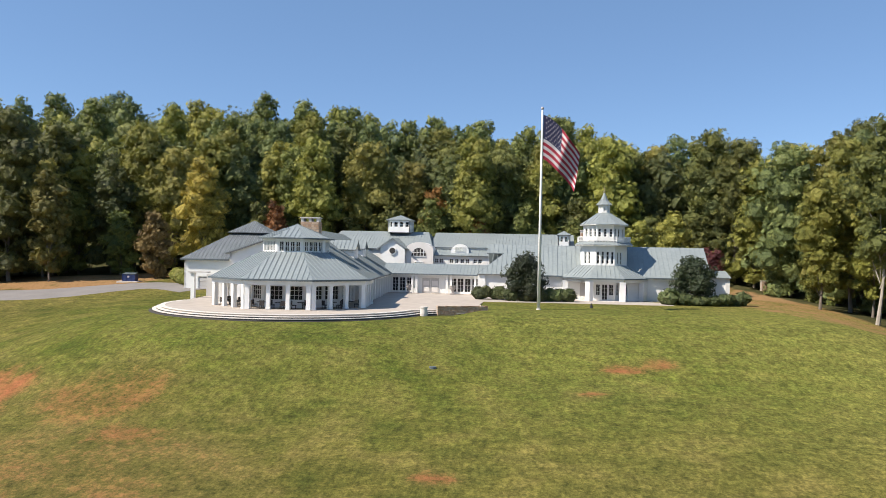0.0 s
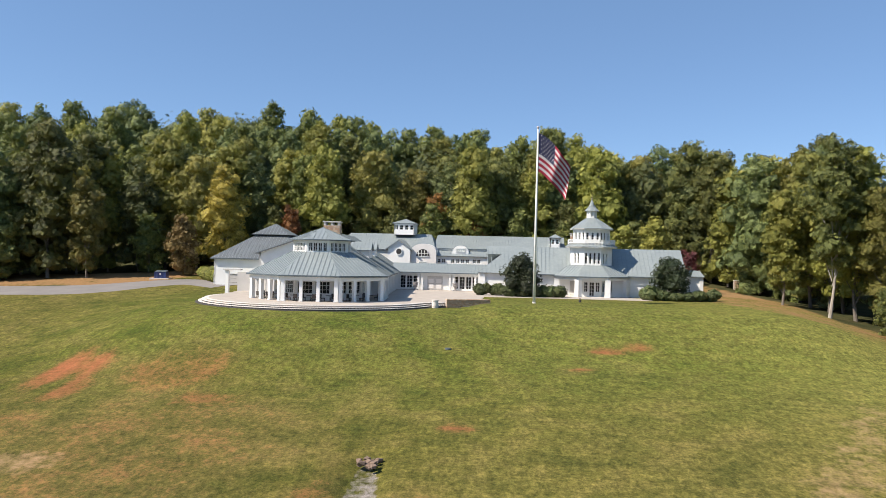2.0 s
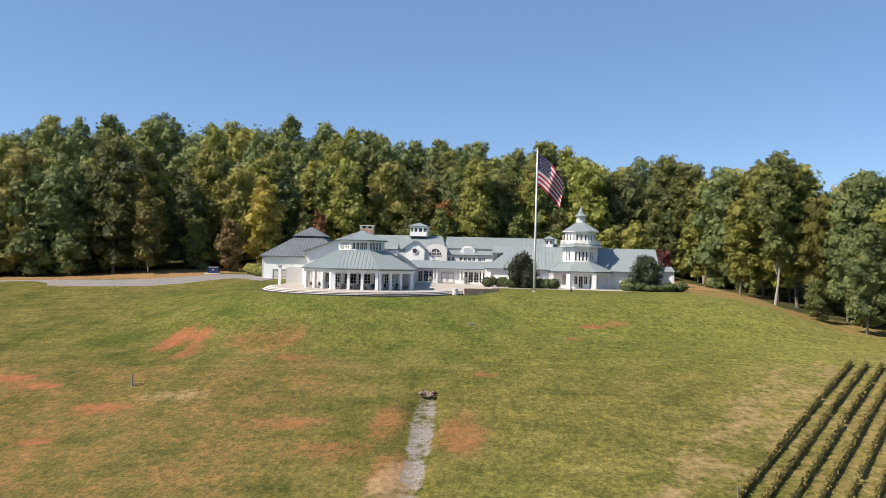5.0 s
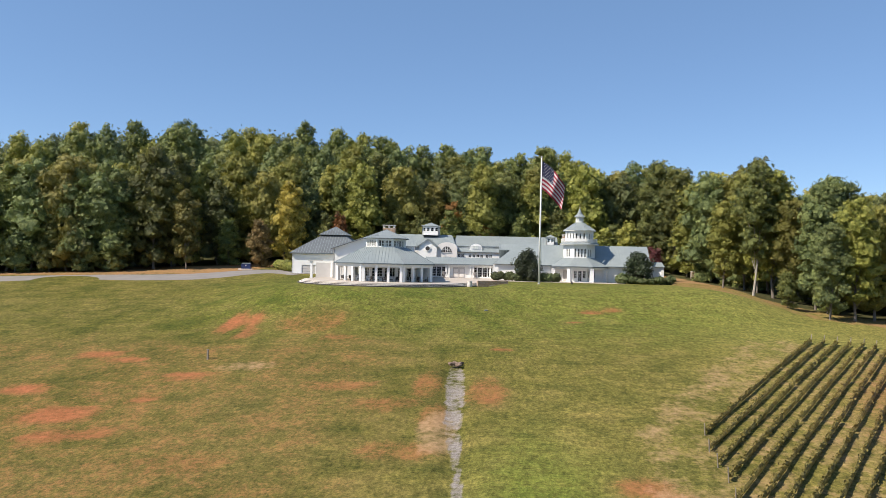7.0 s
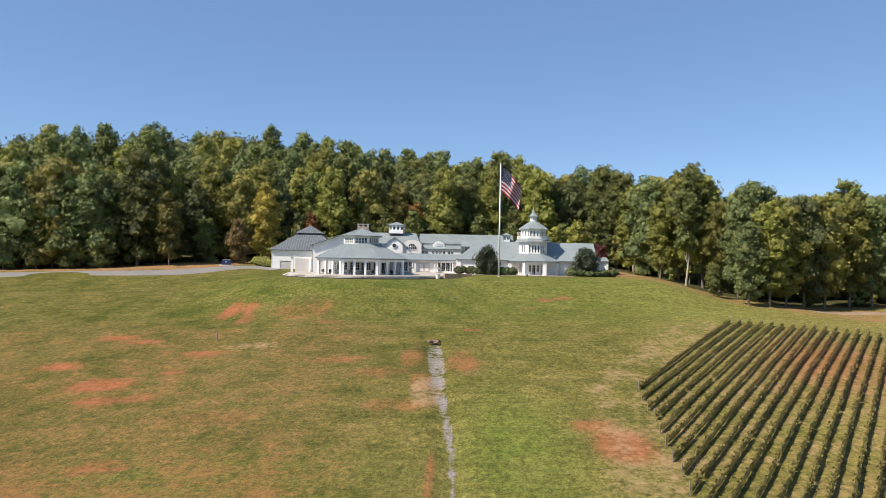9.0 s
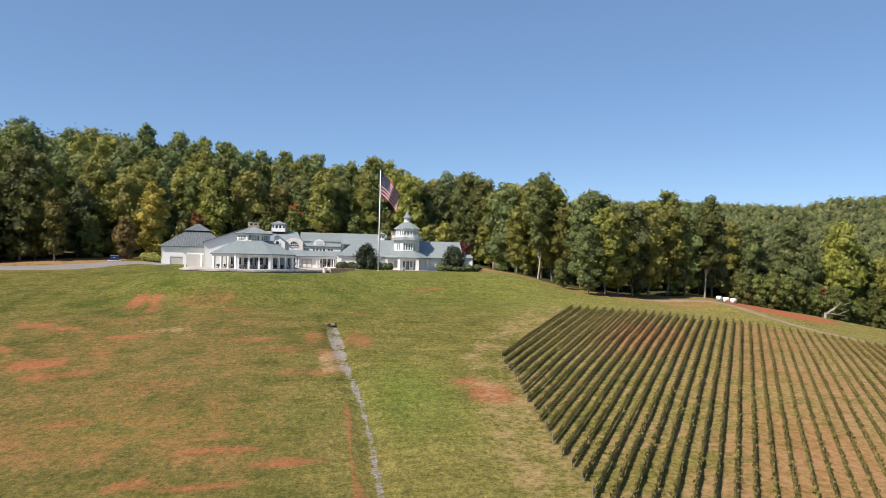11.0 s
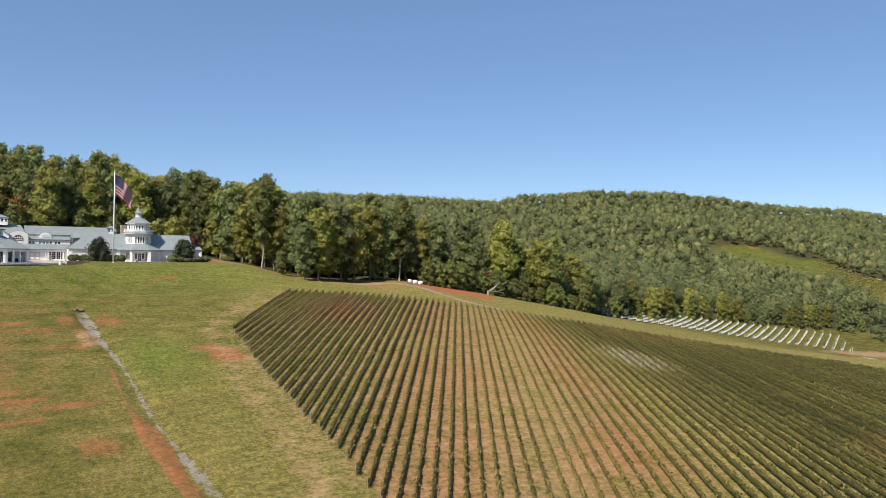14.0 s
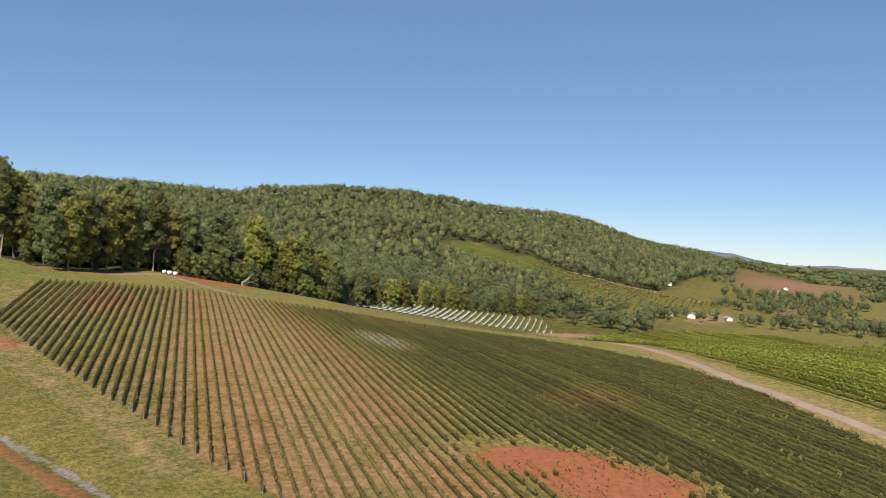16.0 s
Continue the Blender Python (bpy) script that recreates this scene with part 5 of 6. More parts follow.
def lump(d, ph):
    """Bulges of a crown's surface in the directions d."""
    a = np.sin(4.1 * d[..., 0] + ph[..., 0]) * np.sin(4.3 * d[..., 2] + ph[..., 1]) + 0.8 * np.sin(5.2 * d[..., 1] + 1.7 * d[..., 2] + ph[..., 2])
    b = np.sin(9.5 * d[..., 0] + ph[..., 1]) * np.sin(10 * d[..., 2] + ph[..., 2]) + np.sin(11 * d[..., 1] + ph[..., 0])
    return 1 + 0.15 * a + 0.09 * b


def lobe_cores(rng, centres, radii, shrink, small=False):
    """Leafy masses inside the lobes, so that the crown is not see-through."""
    V, F, k = [], [], 0
    for c, r in zip(centres, radii):
        d, f = ICO1 if small else ICO2
        p = c + d * lump(d, rng.uniform(0, 6.28, (1, 3)))[:, None] * r * shrink * rng.uniform(0.82, 1.12, (len(d), 1))
        V.append(p)
        F += (f + k).tolist()
        k += len(d)
    return np.concatenate(V), F


def leaf_cards(rng, centres, radii, n, size):
    """Folded leaf clumps over a cluster of lobes: more at the shell than inside."""
    k = len(centres)
    w = radii[:, 0] * radii[:, 2]
    pick = rng.choice(k, n, p=w / w.sum())
    d = rng.normal(size=(n, 3))
    d /= np.linalg.norm(d, axis=1)[:, None]
    low = d[:, 2] < -0.35
    d[low, 2] *= 0.4
    rad = rng.uniform(0.68, 1.06, n) ** 0.6
    p = centres[pick] + d * radii[pick] * rad[:, None]
    nrm = d + rng.normal(size=(n, 3)) * 0.75 + np.array([0, 0, 0.2])
    nrm /= np.linalg.norm(nrm, axis=1)[:, None]
    a = np.cross(nrm, rng.normal(size=(n, 3)))
    a /= np.linalg.norm(a, axis=1)[:, None]
    b = np.cross(nrm, a)
    s = size * rng.uniform(0.6, 1.35, n)[:, None]
    j = rng.uniform(0.7, 1.3, (n, 4, 1))
    pts = np.stack([p - a * s * j[:, 0] * 0.5, p - b * s * j[:, 1] * 0.42 + a * s * 0.08, p + a * s * j[:, 2] * 0.55 - nrm * s * 0.1, p + b * s * j[:, 3] * 0.42 - a * s * 0.06], 1)
    V = pts.reshape(-1, 3)
    F = np.arange(4 * n).reshape(-1, 4).tolist()
    return V, F


def make_tree(seed, height, spread, crown_from, leaf, bark, n=1300, size=0.85, lobes=13, name="tree", label="", cat="tree", group=""):
    """Tapered trunk with limbs, and a crown of many leaf clumps on uneven lobes. Stands at the origin."""
    rng = np.random.default_rng(seed)
    t = thing(name, pose(0, 0, 0), label, cat, group)
    bm = bmesh.new()
    lean = rng.normal(size=2) * 0.015 * height
    p0 = Vector((0, 0, -0.6))
    top = Vector((lean[0], lean[1], height * 0.86))
    segs, r0 = 5, 0.0078 * height + 0.04
    prev = p0
    for i in range(1, segs + 1):
        q = p0.lerp(top, i / segs) + Vector((*(rng.normal(size=2) * 0.012 * height), 0))
        tube(bm, prev, q, r0 * (1.02 - 0.19 * (i - 1)) * (1.35 if i == 1 else 1), r0 * (1.02 - 0.19 * i), 8)
        prev = q
    cs, rs = [], []
    zc0 = crown_from * height
    for i in range(lobes):
        f = (i + 0.5) / lobes
        z = zc0 + (height - zc0) * f
        prof = math.sin(math.pi * (0.16 + 0.76 * f)) ** 0.8
        a = i * 2.4 + rng.uniform(-0.5, 0.5)
        d = spread * prof * rng.uniform(0.35, 0.72)
        c = np.array([lean[0] * f + d * math.cos(a), lean[1] * f + d * math.sin(a), z])
        r = spread * rng.uniform(0.28, 0.48) * (0.65 + 0.45 * prof)
        cs.append(c)
        rs.append((r, r, r * rng.uniform(0.75, 1.15)))
        base = p0.lerp(top, max(0.15, (z - r * 0.9) / height * 0.9))
        tube(bm, base, Vector(c), r0 * 0.34, r0 * 0.1, 5)
    part("trunk", bm, bark, t)
    cs.append(np.array([lean[0] * 0.6, lean[1] * 0.6, zc0 + (height - zc0) * 0.55]))
    rs.append((spread * 0.62, spread * 0.62, (height - zc0) * 0.42))
    V, F = leaf_cards(rng, np.array(cs), np.array(rs), n, size)
    V2, F2 = lobe_cores(rng, cs, np.array(rs), 0.74, True)
    V3, F3 = lobe_cores(rng, cs, np.array(rs), 0.42, True)
    F = F + [[i + len(V) for i in f] for f in F2] + [[i + len(V) + len(V2) for i in f] for f in F3]
    me = raw_mesh("crown", np.concatenate([V, V2, V3]).tolist(), F, LOOSE[leaf.name])
    me.materials.append(leaf)
    me.polygons.foreach_set("material_index", [0] * (n + len(F2)) + [1] * len(F3))
    c = new("crown", me)
    c.parent = t
    return t


FOREST_LABEL = "tall broadleaved forest tree in early autumn green"
kinds = [
    make_tree(11, 27, 6.6, 0.05, M_LEAF, M_BARK, 2250, 1.05, 24, "tree", FOREST_LABEL, "tree", "wood trees"),
    make_tree(12, 25, 7.2, 0.05, M_LEAF_OLIVE, M_BARK, 2250, 1.05, 24, "tree", "tall olive-green forest tree turning for autumn", "tree", "wood trees"),
    make_tree(13, 28, 5.0, 0.30, M_LEAF, M_BARK_PALE, 2000, 1.0, 18, "tree", "tall slender green tree with pale trunk", "tree", "wood trees"),
    make_tree(14, 24, 7.2, 0.03, M_LEAF_DEEP, M_BARK, 2250, 1.05, 24, "tree", "tall dense deep-green forest tree", "tree", "wood trees"),
    make_tree(15, 26, 6.4, 0.06, M_LEAF_LIGHT, M_BARK, 2200, 1.05, 23, "tree", "tall light yellow-green forest tree", "tree", "wood trees"),
    make_tree(16, 13, 4.4, 0.03, M_LEAF, M_BARK, 1100, 0.9, 14, "tree", "young dense green tree at the wood's edge", "tree", "wood trees"),
    make_tree(18, 23, 5.3, 0.13, M_LEAF_DEEP, M_BARK, 2500, 0.8, 24, "tree", "deep-green broadleaved tree with bare lower trunk", "tree", "wood trees"),
    make_tree(19, 23, 5.6, 0.12, M_LEAF_OLIVE, M_BARK, 2500, 0.8, 24, "tree", "olive-green broadleaved tree with bare lower trunk", "tree", "wood trees"),
    # lighter leaves: sunlight put into the colour, as this wood's near side is shaded
    make_tree(20, 24, 5.3, 0.15, M_LEAF_LIGHT, M_BARK, 2500, 0.8, 24, "tree", "yellow-green broadleaved tree with bare lower trunk", "tree", "wood trees"),
    make_tree(17, 15, 4.0, 0.08, M_LEAF_RUST, M_BARK, 1100, 0.9, 14, "tree", "small rust-coloured tree at the wood's edge", "tree", "wood trees"),
]
used = [False] * len(kinds)
trng = random.Random(21)


def plant(k, x, y, s=1.0, turn=None):
    m = pose(x, y, z_at(x, y), 0, 0, trng.uniform(0, 360) if turn is None else turn)
    if not used[k]:
        used[k] = True
        kinds[k].scale = (s, s, s)
        kinds[k].matrix_basis = m @ Matrix.Diagonal((s, s, s, 1))
        return kinds[k]
    c = copy_thing(kinds[k], m)
    c.scale = (s, s, s)
    return c


def plant_edge(line, depth, step, first_kinds, inner_kinds):
    """Rows of trees behind a bent edge line; the edge is on the right hand of its run."""
    for (ax, ay), (bx, by) in zip(line, line[1:]):
        L = math.hypot(bx - ax, by - ay)
        nx, ny = -(by - ay) / L, (bx - ax) / L
        for row in range(depth):
            k = max(1, int(L / (step + 0.4 * row)))
            for i in range(k):
                f = (i + trng.uniform(0.15, 0.85)) / k
                d = row * step * 0.95 + trng.uniform(-1.2, 1.8)
                x, y = ax + (bx - ax) * f + nx * d, ay + (by - ay) * f + ny * d
                kind = trng.choice(first_kinds if row == 0 else inner_kinds)
                plant(kind, x, y, trng.uniform(0.82, 1.12) * float(np.interp(x, (140, 185, 230, 262, 300), (1.0, 0.8, 0.68, 0.5, 0.42))))


# wood's edge from the far left, behind the house, and down the right side
plant_edge([(-160, 22), (-118, 24), (-88, 28)], 4, 6.6, (0, 1, 3, 5, 0, 3), (0, 1, 3, 0))
plant_edge([(-160, 19), (-92, 24)], 1, 9.0, (5, 5, 3, 5), (5,))
plant_edge([(-78, 36), (-66, 58), (-34, 72), (-5, 72), (30, 67), (37, 64)], 3, 7.2, (0, 1, 3, 5, 5, 4), (0, 1, 3, 0, 4))
plant_edge([(-60, 60), (-40, 66), (-6, 66), (28, 60)], 1, 9.0, (5, 5, 5, 4), (5,))
plant_edge([(48, 32), (49.5, 20), (52, 6), (55, 0)], 2, 5.8, (7, 6, 8, 6, 8, 5), (8, 6, 0, 7))
plant_edge([(60, 12), (72, 14), (84, 15), (94, 19), (104, 29), (118, 20)], 2, 6.0, (7, 6, 6, 3, 7), (0, 1, 0, 3))
for k, x, y, f in ((2, 45.5, 12.5, 0.95), (8, 43, 26, 0.8), (4, 43, 61, 0.95), (5, 46.6, -4, 0.5), (6, 51.5, -10.5, 0.72), (8, 56.3, -9.5, 0.9), (7, 61, -6, 0.9), (6, 65.8, -3.6, 1.0), (7, 71, -1.5, 1.05), (8, 78, 2, 1.0), (6, 84, 4, 1.0), (2, 88.8, 2.2, 0.95), (6, 93, 6, 1.0), (5, 69, 0, 0.6), (5, 81, 4, 0.6), (5, 54, -3, 0.6)):
    plant(k, x, y, f)
plant_edge([(116, 17), (136, 7), (152, 2), (168, 9), (206, 33), (252, 29), (296, 3), (330, -12)], 2, 7.5, (3, 5, 0, 4, 5), (0, 4, 3, 1))


# tiers of trees up the wooded rise: crowns like those of the edge, joined
def build_rise():
    rng = np.random.default_rng(77)
    base = []
    for k in (0, 1, 3, 4):
        me = next(c for c in kinds[k].children if c.name.startswith("crown")).data
        co = np.empty(3 * len(me.vertices), np.float32)
        me.vertices.foreach_get("co", co)
        faces = [tuple(p.vertices) for p in me.polygons if p.material_index == 0 and p.center.z > 8.5]
        base.append((co.reshape(-1, 3), np.array([f for f in faces if len(f) == 4]), np.array([f for f in faces if len(f) == 3])))
    V, Q, T, mq, mt, n = [], [], [], [], [], 0
    for row in range(4):
        for i in range(27):
            x = -172 + i * 9.4 + (row % 2) * 4.7 + rng.uniform(-3.2, 3.2)
            y = float(np.interp(x, (-172, -88, -66, -34, 30, 80), (60, 66, 92, 104, 98, 92))) + row * 17 + rng.uniform(-5, 5)
            if not wooded(x, y, 4):
                continue
            k = int(rng.choice((0, 1, 2, 3, 0, 2)))
            co, q, t = base[k]
            a, f = rng.uniform(0, 6.28), rng.uniform(0.9, 1.15) * float(np.interp(x, (-92, -76, -20, 30), (1.05, 0.93, 0.93, 1.0)))
            c, d = math.cos(a) * f * 0.92, math.sin(a) * f * 0.92
            V.append(np.stack([x + c * co[:, 0] - d * co[:, 1], y + d * co[:, 0] + c * co[:, 1], z_at(x, y) + f * co[:, 2]], 1))
            Q.append(q + n)
            T.append(t + n)
            mq += [k] * len(q)
            mt += [k] * len(t)
            n += len(co)
    V, Q, T = np.concatenate(V), np.concatenate(Q), np.concatenate(T)
    me = bpy.data.meshes.new("rise_woods")
    me.vertices.add(len(V))
    me.vertices.foreach_set("co", V.astype(np.float32).ravel())
    me.loops.add(4 * len(Q) + 3 * len(T))
    me.loops.foreach_set("vertex_index", np.concatenate([Q.ravel(), T.ravel()]).astype(np.int32))
    me.polygons.add(len(Q) + len(T))
    me.polygons.foreach_set("loop_start", np.concatenate([np.arange(0, 4 * len(Q), 4), 4 * len(Q) + np.arange(0, 3 * len(T), 3)]).astype(np.int32))
    me.update(calc_edges=True)
    for leaf in (M_LEAF, M_LEAF_OLIVE, M_LEAF_DEEP, M_LEAF_LIGHT):
        me.materials.append(LOOSE[leaf.name])
    me.polygons.foreach_set("material_index", np.array(mq + mt, np.int32))
    tagged(new("rise_woods", me), "tall green and olive woods on the rise behind the house", "woods", "", "stuff")


build_rise()


# trees round the clearing beyond the east wing
for k, x, y, f in ((0, 40, 64, 1.05), (3, 47, 52, 1.15), (4, 52, 44, 1.1), (0, 36, 70, 1.1), (4, 43, 69, 1.05), (3, 53, 34, 1.15), (0, 58, 50, 1.2), (1, 50, 60, 1.15), (5, 49, 60, 0.7), (5, 38, 66, 0.6), (5, 50, 46, 0.8)):
    plant(k, x, y, f)

# low growth inside the wood's edge
for i in range(34):
    f = trng.uniform(0, 8.999)
    line = [(44, 40), (48, 22), (52, 6), (58, 0), (68, 4), (84, 10), (94, 22), (106, 34), (122, 24), (140, 12)]
    (ax, ay), (bx, by) = line[int(f)], line[int(f) + 1]
    plant(5, ax + (bx - ax) * (f % 1) + trng.uniform(3, 8), ay + (by - ay) * (f % 1) + trng.uniform(5, 11), trng.uniform(0.28, 0.55))


# brush along the foot of the wood beyond the bales
for (ax, ay), (bx, by) in zip([(97, 1), (106, 0), (116, 2), (126, 0), (138, 1), (152, -6)], [(106, 0), (116, 2), (126, 0), (138, 1), (152, -6), (170, 3)]):
    for i in range(4):
        f = (i + trng.uniform(0, 1)) / 4
        plant(5, ax + (bx - ax) * f, ay + (by - ay) * f + trng.uniform(0, 3), trng.uniform(0.4, 0.75))


def one_tree(*a, at, **k):
    t = make_tree(*a, **k)
    t.matrix_basis = pose(at[0], at[1], z_at(*at))
    return t


plant(9, 113, 3, 0.5)
plant(9, -12, 64, 0.75)
plant(9, 128, 8, 0.55)
one_tree(31, 21.0, 5.0, 0.06, M_LEAF_YELLOW, M_BARK, 2200, 0.9, 24, at=(-60, 37.5), label="golden-yellow autumn tree behind the garage barn")
one_tree(32, 15.0, 3.2, 0.15, M_LEAF_RUST, M_BARK, 900, 0.8, 13, at=(-50, 47), label="small orange autumn tree behind the barn")
one_tree(33, 14.0, 3.6, 0.12, M_LEAF, M_BARK, 1000, 0.8, 13, at=(-53.6, 48), label="small grey-green tree behind the barn")
one_tree(34, 11.0, 3.6, 0.05, M_LEAF_TAN, M_BARK, 1500, 0.7, 16, at=(-65.8, 31.5), label="bushy tan-brown tree beside the drive")
one_tree(40, 18.0, 4.4, 0.10, M_LEAF_OLIVE, M_BARK, 1500, 0.8, 16, at=(-82, 25.5), label="young olive-green tree standing before the wood")
one_tree(41, 13.0, 3.4, 0.06, M_LEAF_LIGHT, M_BARK, 1000, 0.8, 13, at=(-30, 66), label="yellow-green young tree behind the main block")
one_tree(42, 16.0, 4.0, 0.10, M_LEAF_RUST, M_BARK, 1100, 0.8, 14, at=(-22, 69), label="rust-brown tree behind the main block")
one_tree(35, 8.5, 3.0, 0.12, M_LEAF_RED, M_BARK, 700, 0.6, 10, at=(31, 44), label="purple-red small tree behind the east wing")
one_tree(36, 13.0, 4.0, 0.10, M_LEAF_LIGHT, M_BARK, 1100, 0.7, 12, at=(19, 50), label="light yellow-green tree behind the tower")
one_tree(37, 14.0, 4.2, 0.10, M_LEAF_OLIVE, M_BARK, 1100, 0.7, 12, at=(26, 55), label="olive-yellow tree behind the east wing")
one_tree(38, 6.3, 4.1, 0.02, M_LEAF_DARK, M_BARK, 3600, 0.36, 20, at=(-1.2, 18.0), label="dense dark evergreen tree before the east wing")
one_tree(39, 6.6, 3.7, 0.02, M_LEAF_DARK, M_BARK, 3600, 0.36, 20, at=(23.6, 20.0), label="dense dark evergreen tree before the wing's end")


def shrub(seed, x, y, r, h, leaf=None, label="clipped round green shrub in the bed before the wing", group="bed shrubs"):
    rng = np.random.default_rng(seed)
    t = thing("shrub", pose(x, y, z_at(x, y)), label, "shrub", group)
    k = 7
    cs = np.array([[rng.uniform(-.45, .45) * r, rng.uniform(-.45, .45) * r, h * rng.uniform(0.35, 0.62)] for _ in range(k)])
    rs = np.array([[r * rng.uniform(.62, .8), r * rng.uniform(.62, .8), h * rng.uniform(.44, .56)] for _ in range(k)])
    V, F = leaf_cards(rng, cs, rs, 1000, 0.27)
    V2, F2 = lobe_cores(rng, cs, rs, 0.86)
    F = F + [[i + len(V) for i in f] for f in F2]
    V = np.concatenate([V, V2])
    V[:, 2] = np.maximum(V[:, 2], -0.05)
    leaf = leaf or M_SHRUB
    me = raw_mesh("foliage", V.tolist(), F, LOOSE[leaf.name])
    me.materials.append(leaf)
    me.polygons.foreach_set("material_index", [0] * (len(F) - len(F2)) + [1] * len(F2))
    c = new("foliage", me)
    c.parent = t
    for _ in range(4):
        bm = bmesh.new()
        tube(bm, (0, 0, -0.2), (rng.uniform(-.4, .4) * r, rng.uniform(-.4, .4) * r, h * 0.6), 0.05, 0.02, 5)
        part("stem", bm, M_BARK, t)


for i, (x, y, r, h) in enumerate(((-7.4, 18.5, 1.5, 2.0), (-5.0, 18.0, 1.3, 2.0), (-3.0, 16.8, 1.3, 1.5), (-0.8, 16.4, 1.2, 1.4), (1.4, 17.2, 1.4, 1.8), (3.2, 17.6, 1.5, 2.0), (5.0, 18.2, 1.4, 1.9),
                                  (19.6, 18.2, 1.9, 2.3), (21.8, 17.6, 1.4, 1.6), (23.8, 17.2, 1.3, 1.4), (25.8, 17.6, 1.3, 1.5), (27.8, 18.4, 1.4, 1.6), (30.2, 19.6, 1.5, 1.9))):
    shrub(50 + i, x, y, r, h)
for i, (x, y, r, h) in enumerate(((-57.5, 24.5, 1.8, 2.6), (-59.5, 27, 1.6, 2.2), (-56, 22.5, 1.3, 2.0))):
    shrub(80 + i, x, y, r, h, M_LEAF_LIGHT, "loose yellow-green shrub at the drive's end", "drive shrubs")


# ---- far woods: thousands of crowns on the hills ----
def build_far_woods():
    """Crowns of leaf clumps: full ones on the near rise, coarser ones on the far hill."""
    rng = np.random.default_rng(8)

    def scatter(n, x0, x1, y0, y1, keep, h0, h1):
        x, y = rng.uniform(x0, x1, n), rng.uniform(y0, y1, n)
        k = keep(x, y)
        return np.stack([x[k], y[k], rng.uniform(h0, h1, k.sum())], 1)

    def crowns(P, n, size, slim, tall, core):
        """Quads and triangles: a lumpy leaf mass for each crown with loose clumps over it."""
        m = len(P)
        ph = rng.uniform(0, 6.28, (m, 1, 3))
        h = P[:, 2]
        r = h * rng.uniform(slim * 0.85, slim * 1.2, m)
        axes = np.stack([r, r, h * tall], 1)[:, None, :]
        mid = np.stack([P[:, 0], P[:, 1], land(P[:, 0], P[:, 1]) + h * (0.99 - tall)], 1)[:, None, :]
        d = rng.normal(size=(m, n, 3))
        d[:, :, 2] += 0.35
        d /= np.linalg.norm(d, axis=2)[:, :, None]
        q = mid + d * (lump(d, ph) * rng.uniform(0.72, 0.97, (m, n)))[:, :, None] * axes
        nn = d / axes
        nn /= np.linalg.norm(nn, axis=2)[:, :, None]
        nn = nn + rng.normal(size=d.shape) * 0.7
        nn /= np.linalg.norm(nn, axis=2)[:, :, None]
        a = np.cross(nn, rng.normal(size=d.shape))
        a /= np.linalg.norm(a, axis=2)[:, :, None]
        b = np.cross(nn, a)
        s = size * rng.uniform(0.6, 1.35, (m, n, 1))
        cards = np.stack([q - a * s * .5, q - b * s * .45, q + a * s * .55, q + b * s * .45], 2).reshape(-1, 3)
        cv, cf = core
        body = mid + cv[None] * (rng.uniform(0.50, 0.80, (m, len(cv))) * lump(cv[None], ph))[:, :, None] * axes
        faces = cf[None] + (np.arange(m) * len(cv))[:, None, None]
        return cards, body.reshape(-1, 3), faces.reshape(-1, 3)

    def bearing(x, y):
        return np.hypot(x + 38, y + 233), np.degrees(np.arctan2(x + 38, y + 233))
    rise = scatter(620, -260, 110, 40, 240, lambda x, y: wooded(x, y, 30), 15, 20)
    side = scatter(1700, 60, 480, -30, 330, lambda x, y: wooded(x, y, 13) & (bearing(x, y)[0] < 520), 14, 23)
    side[:, 2] *= np.interp(bearing(side[:, 0], side[:, 1])[1], (44, 48, 52, 58), (1, 0.85, 0.6, 0.45))
    hill = scatter(27000, 40, 1400, 20, 1150, lambda x, y: wooded(x, y, 20) & (bearing(x, y)[0] >= 480) & (bearing(x, y)[1] > 17), 7, 14)
    back = scatter(500, -260, 60, 230, 420, lambda x, y: wooded(x, y, 18), 20, 27)

    def groves(x, y):
        r, b = bearing(x, y)
        f = np.sin(x * 0.021 + 1) * np.sin(y * 0.033 + x * 0.006) + 0.5 * np.sin(x * 0.05 + y * 0.02)
        return (f > 0.36 - 0.45 * (np.abs(y + 25) < 40)) & (r > 380) & (b > 58) & (b < 95) & ~wooded(x, y) & ~inside(x, y, HILL_FIELD) & ~inside(x, y, VINE_TWO) & (spot(x, y, 1166, 101, 330, 90, 15.5) < 0.2)
    vale = scatter(6500, 300, 1500, -330, 260, groves, 3, 12)
    plain = scatter(2600, 1300, 3700, -300, 1300, lambda x, y: (bearing(x, y)[1] > 60) & ~wooded(x, y) & (np.sin(x * 0.004) * np.sin(y * 0.009) > -0.45), 12, 20)
    sets = ((rise, 60, 1.4, 0.30, 0.42, ICO1), (side, 80, 1.35, 0.36, 0.42, ICO1), (back, 40, 2.0, 0.28, 0.36, ICO1), (hill, 22, 1.6, 0.36, 0.47, ICO1), (vale, 32, 1.45, 0.44, 0.47, ICO1), (plain, 4, 6.0, 0.9, 0.46, ICO1))
    V, T, tone, k = [], [], [], 0
    nq = sum(len(a[0]) * a[1] for a in sets)
    done = [crowns(*a) for a in sets]
    k = 4 * nq
    for a, (cards, body, faces) in zip(sets, done):
        T.append(faces + k)
        k += len(body)
    per = [rng.beta(2.0, 2.2, len(a[0])) * f for a, f in zip(sets, (0.52, 0.66, 0.6, 0.88, 0.62, 0.7))]
    tone = np.concatenate([np.repeat(p, 4 * a[1]) for p, a in zip(per, sets)] + [np.repeat(p, len(a[5][0])) for p, a in zip(per, sets)])
    V = np.concatenate([c[0] for c in done] + [c[1] for c in done])
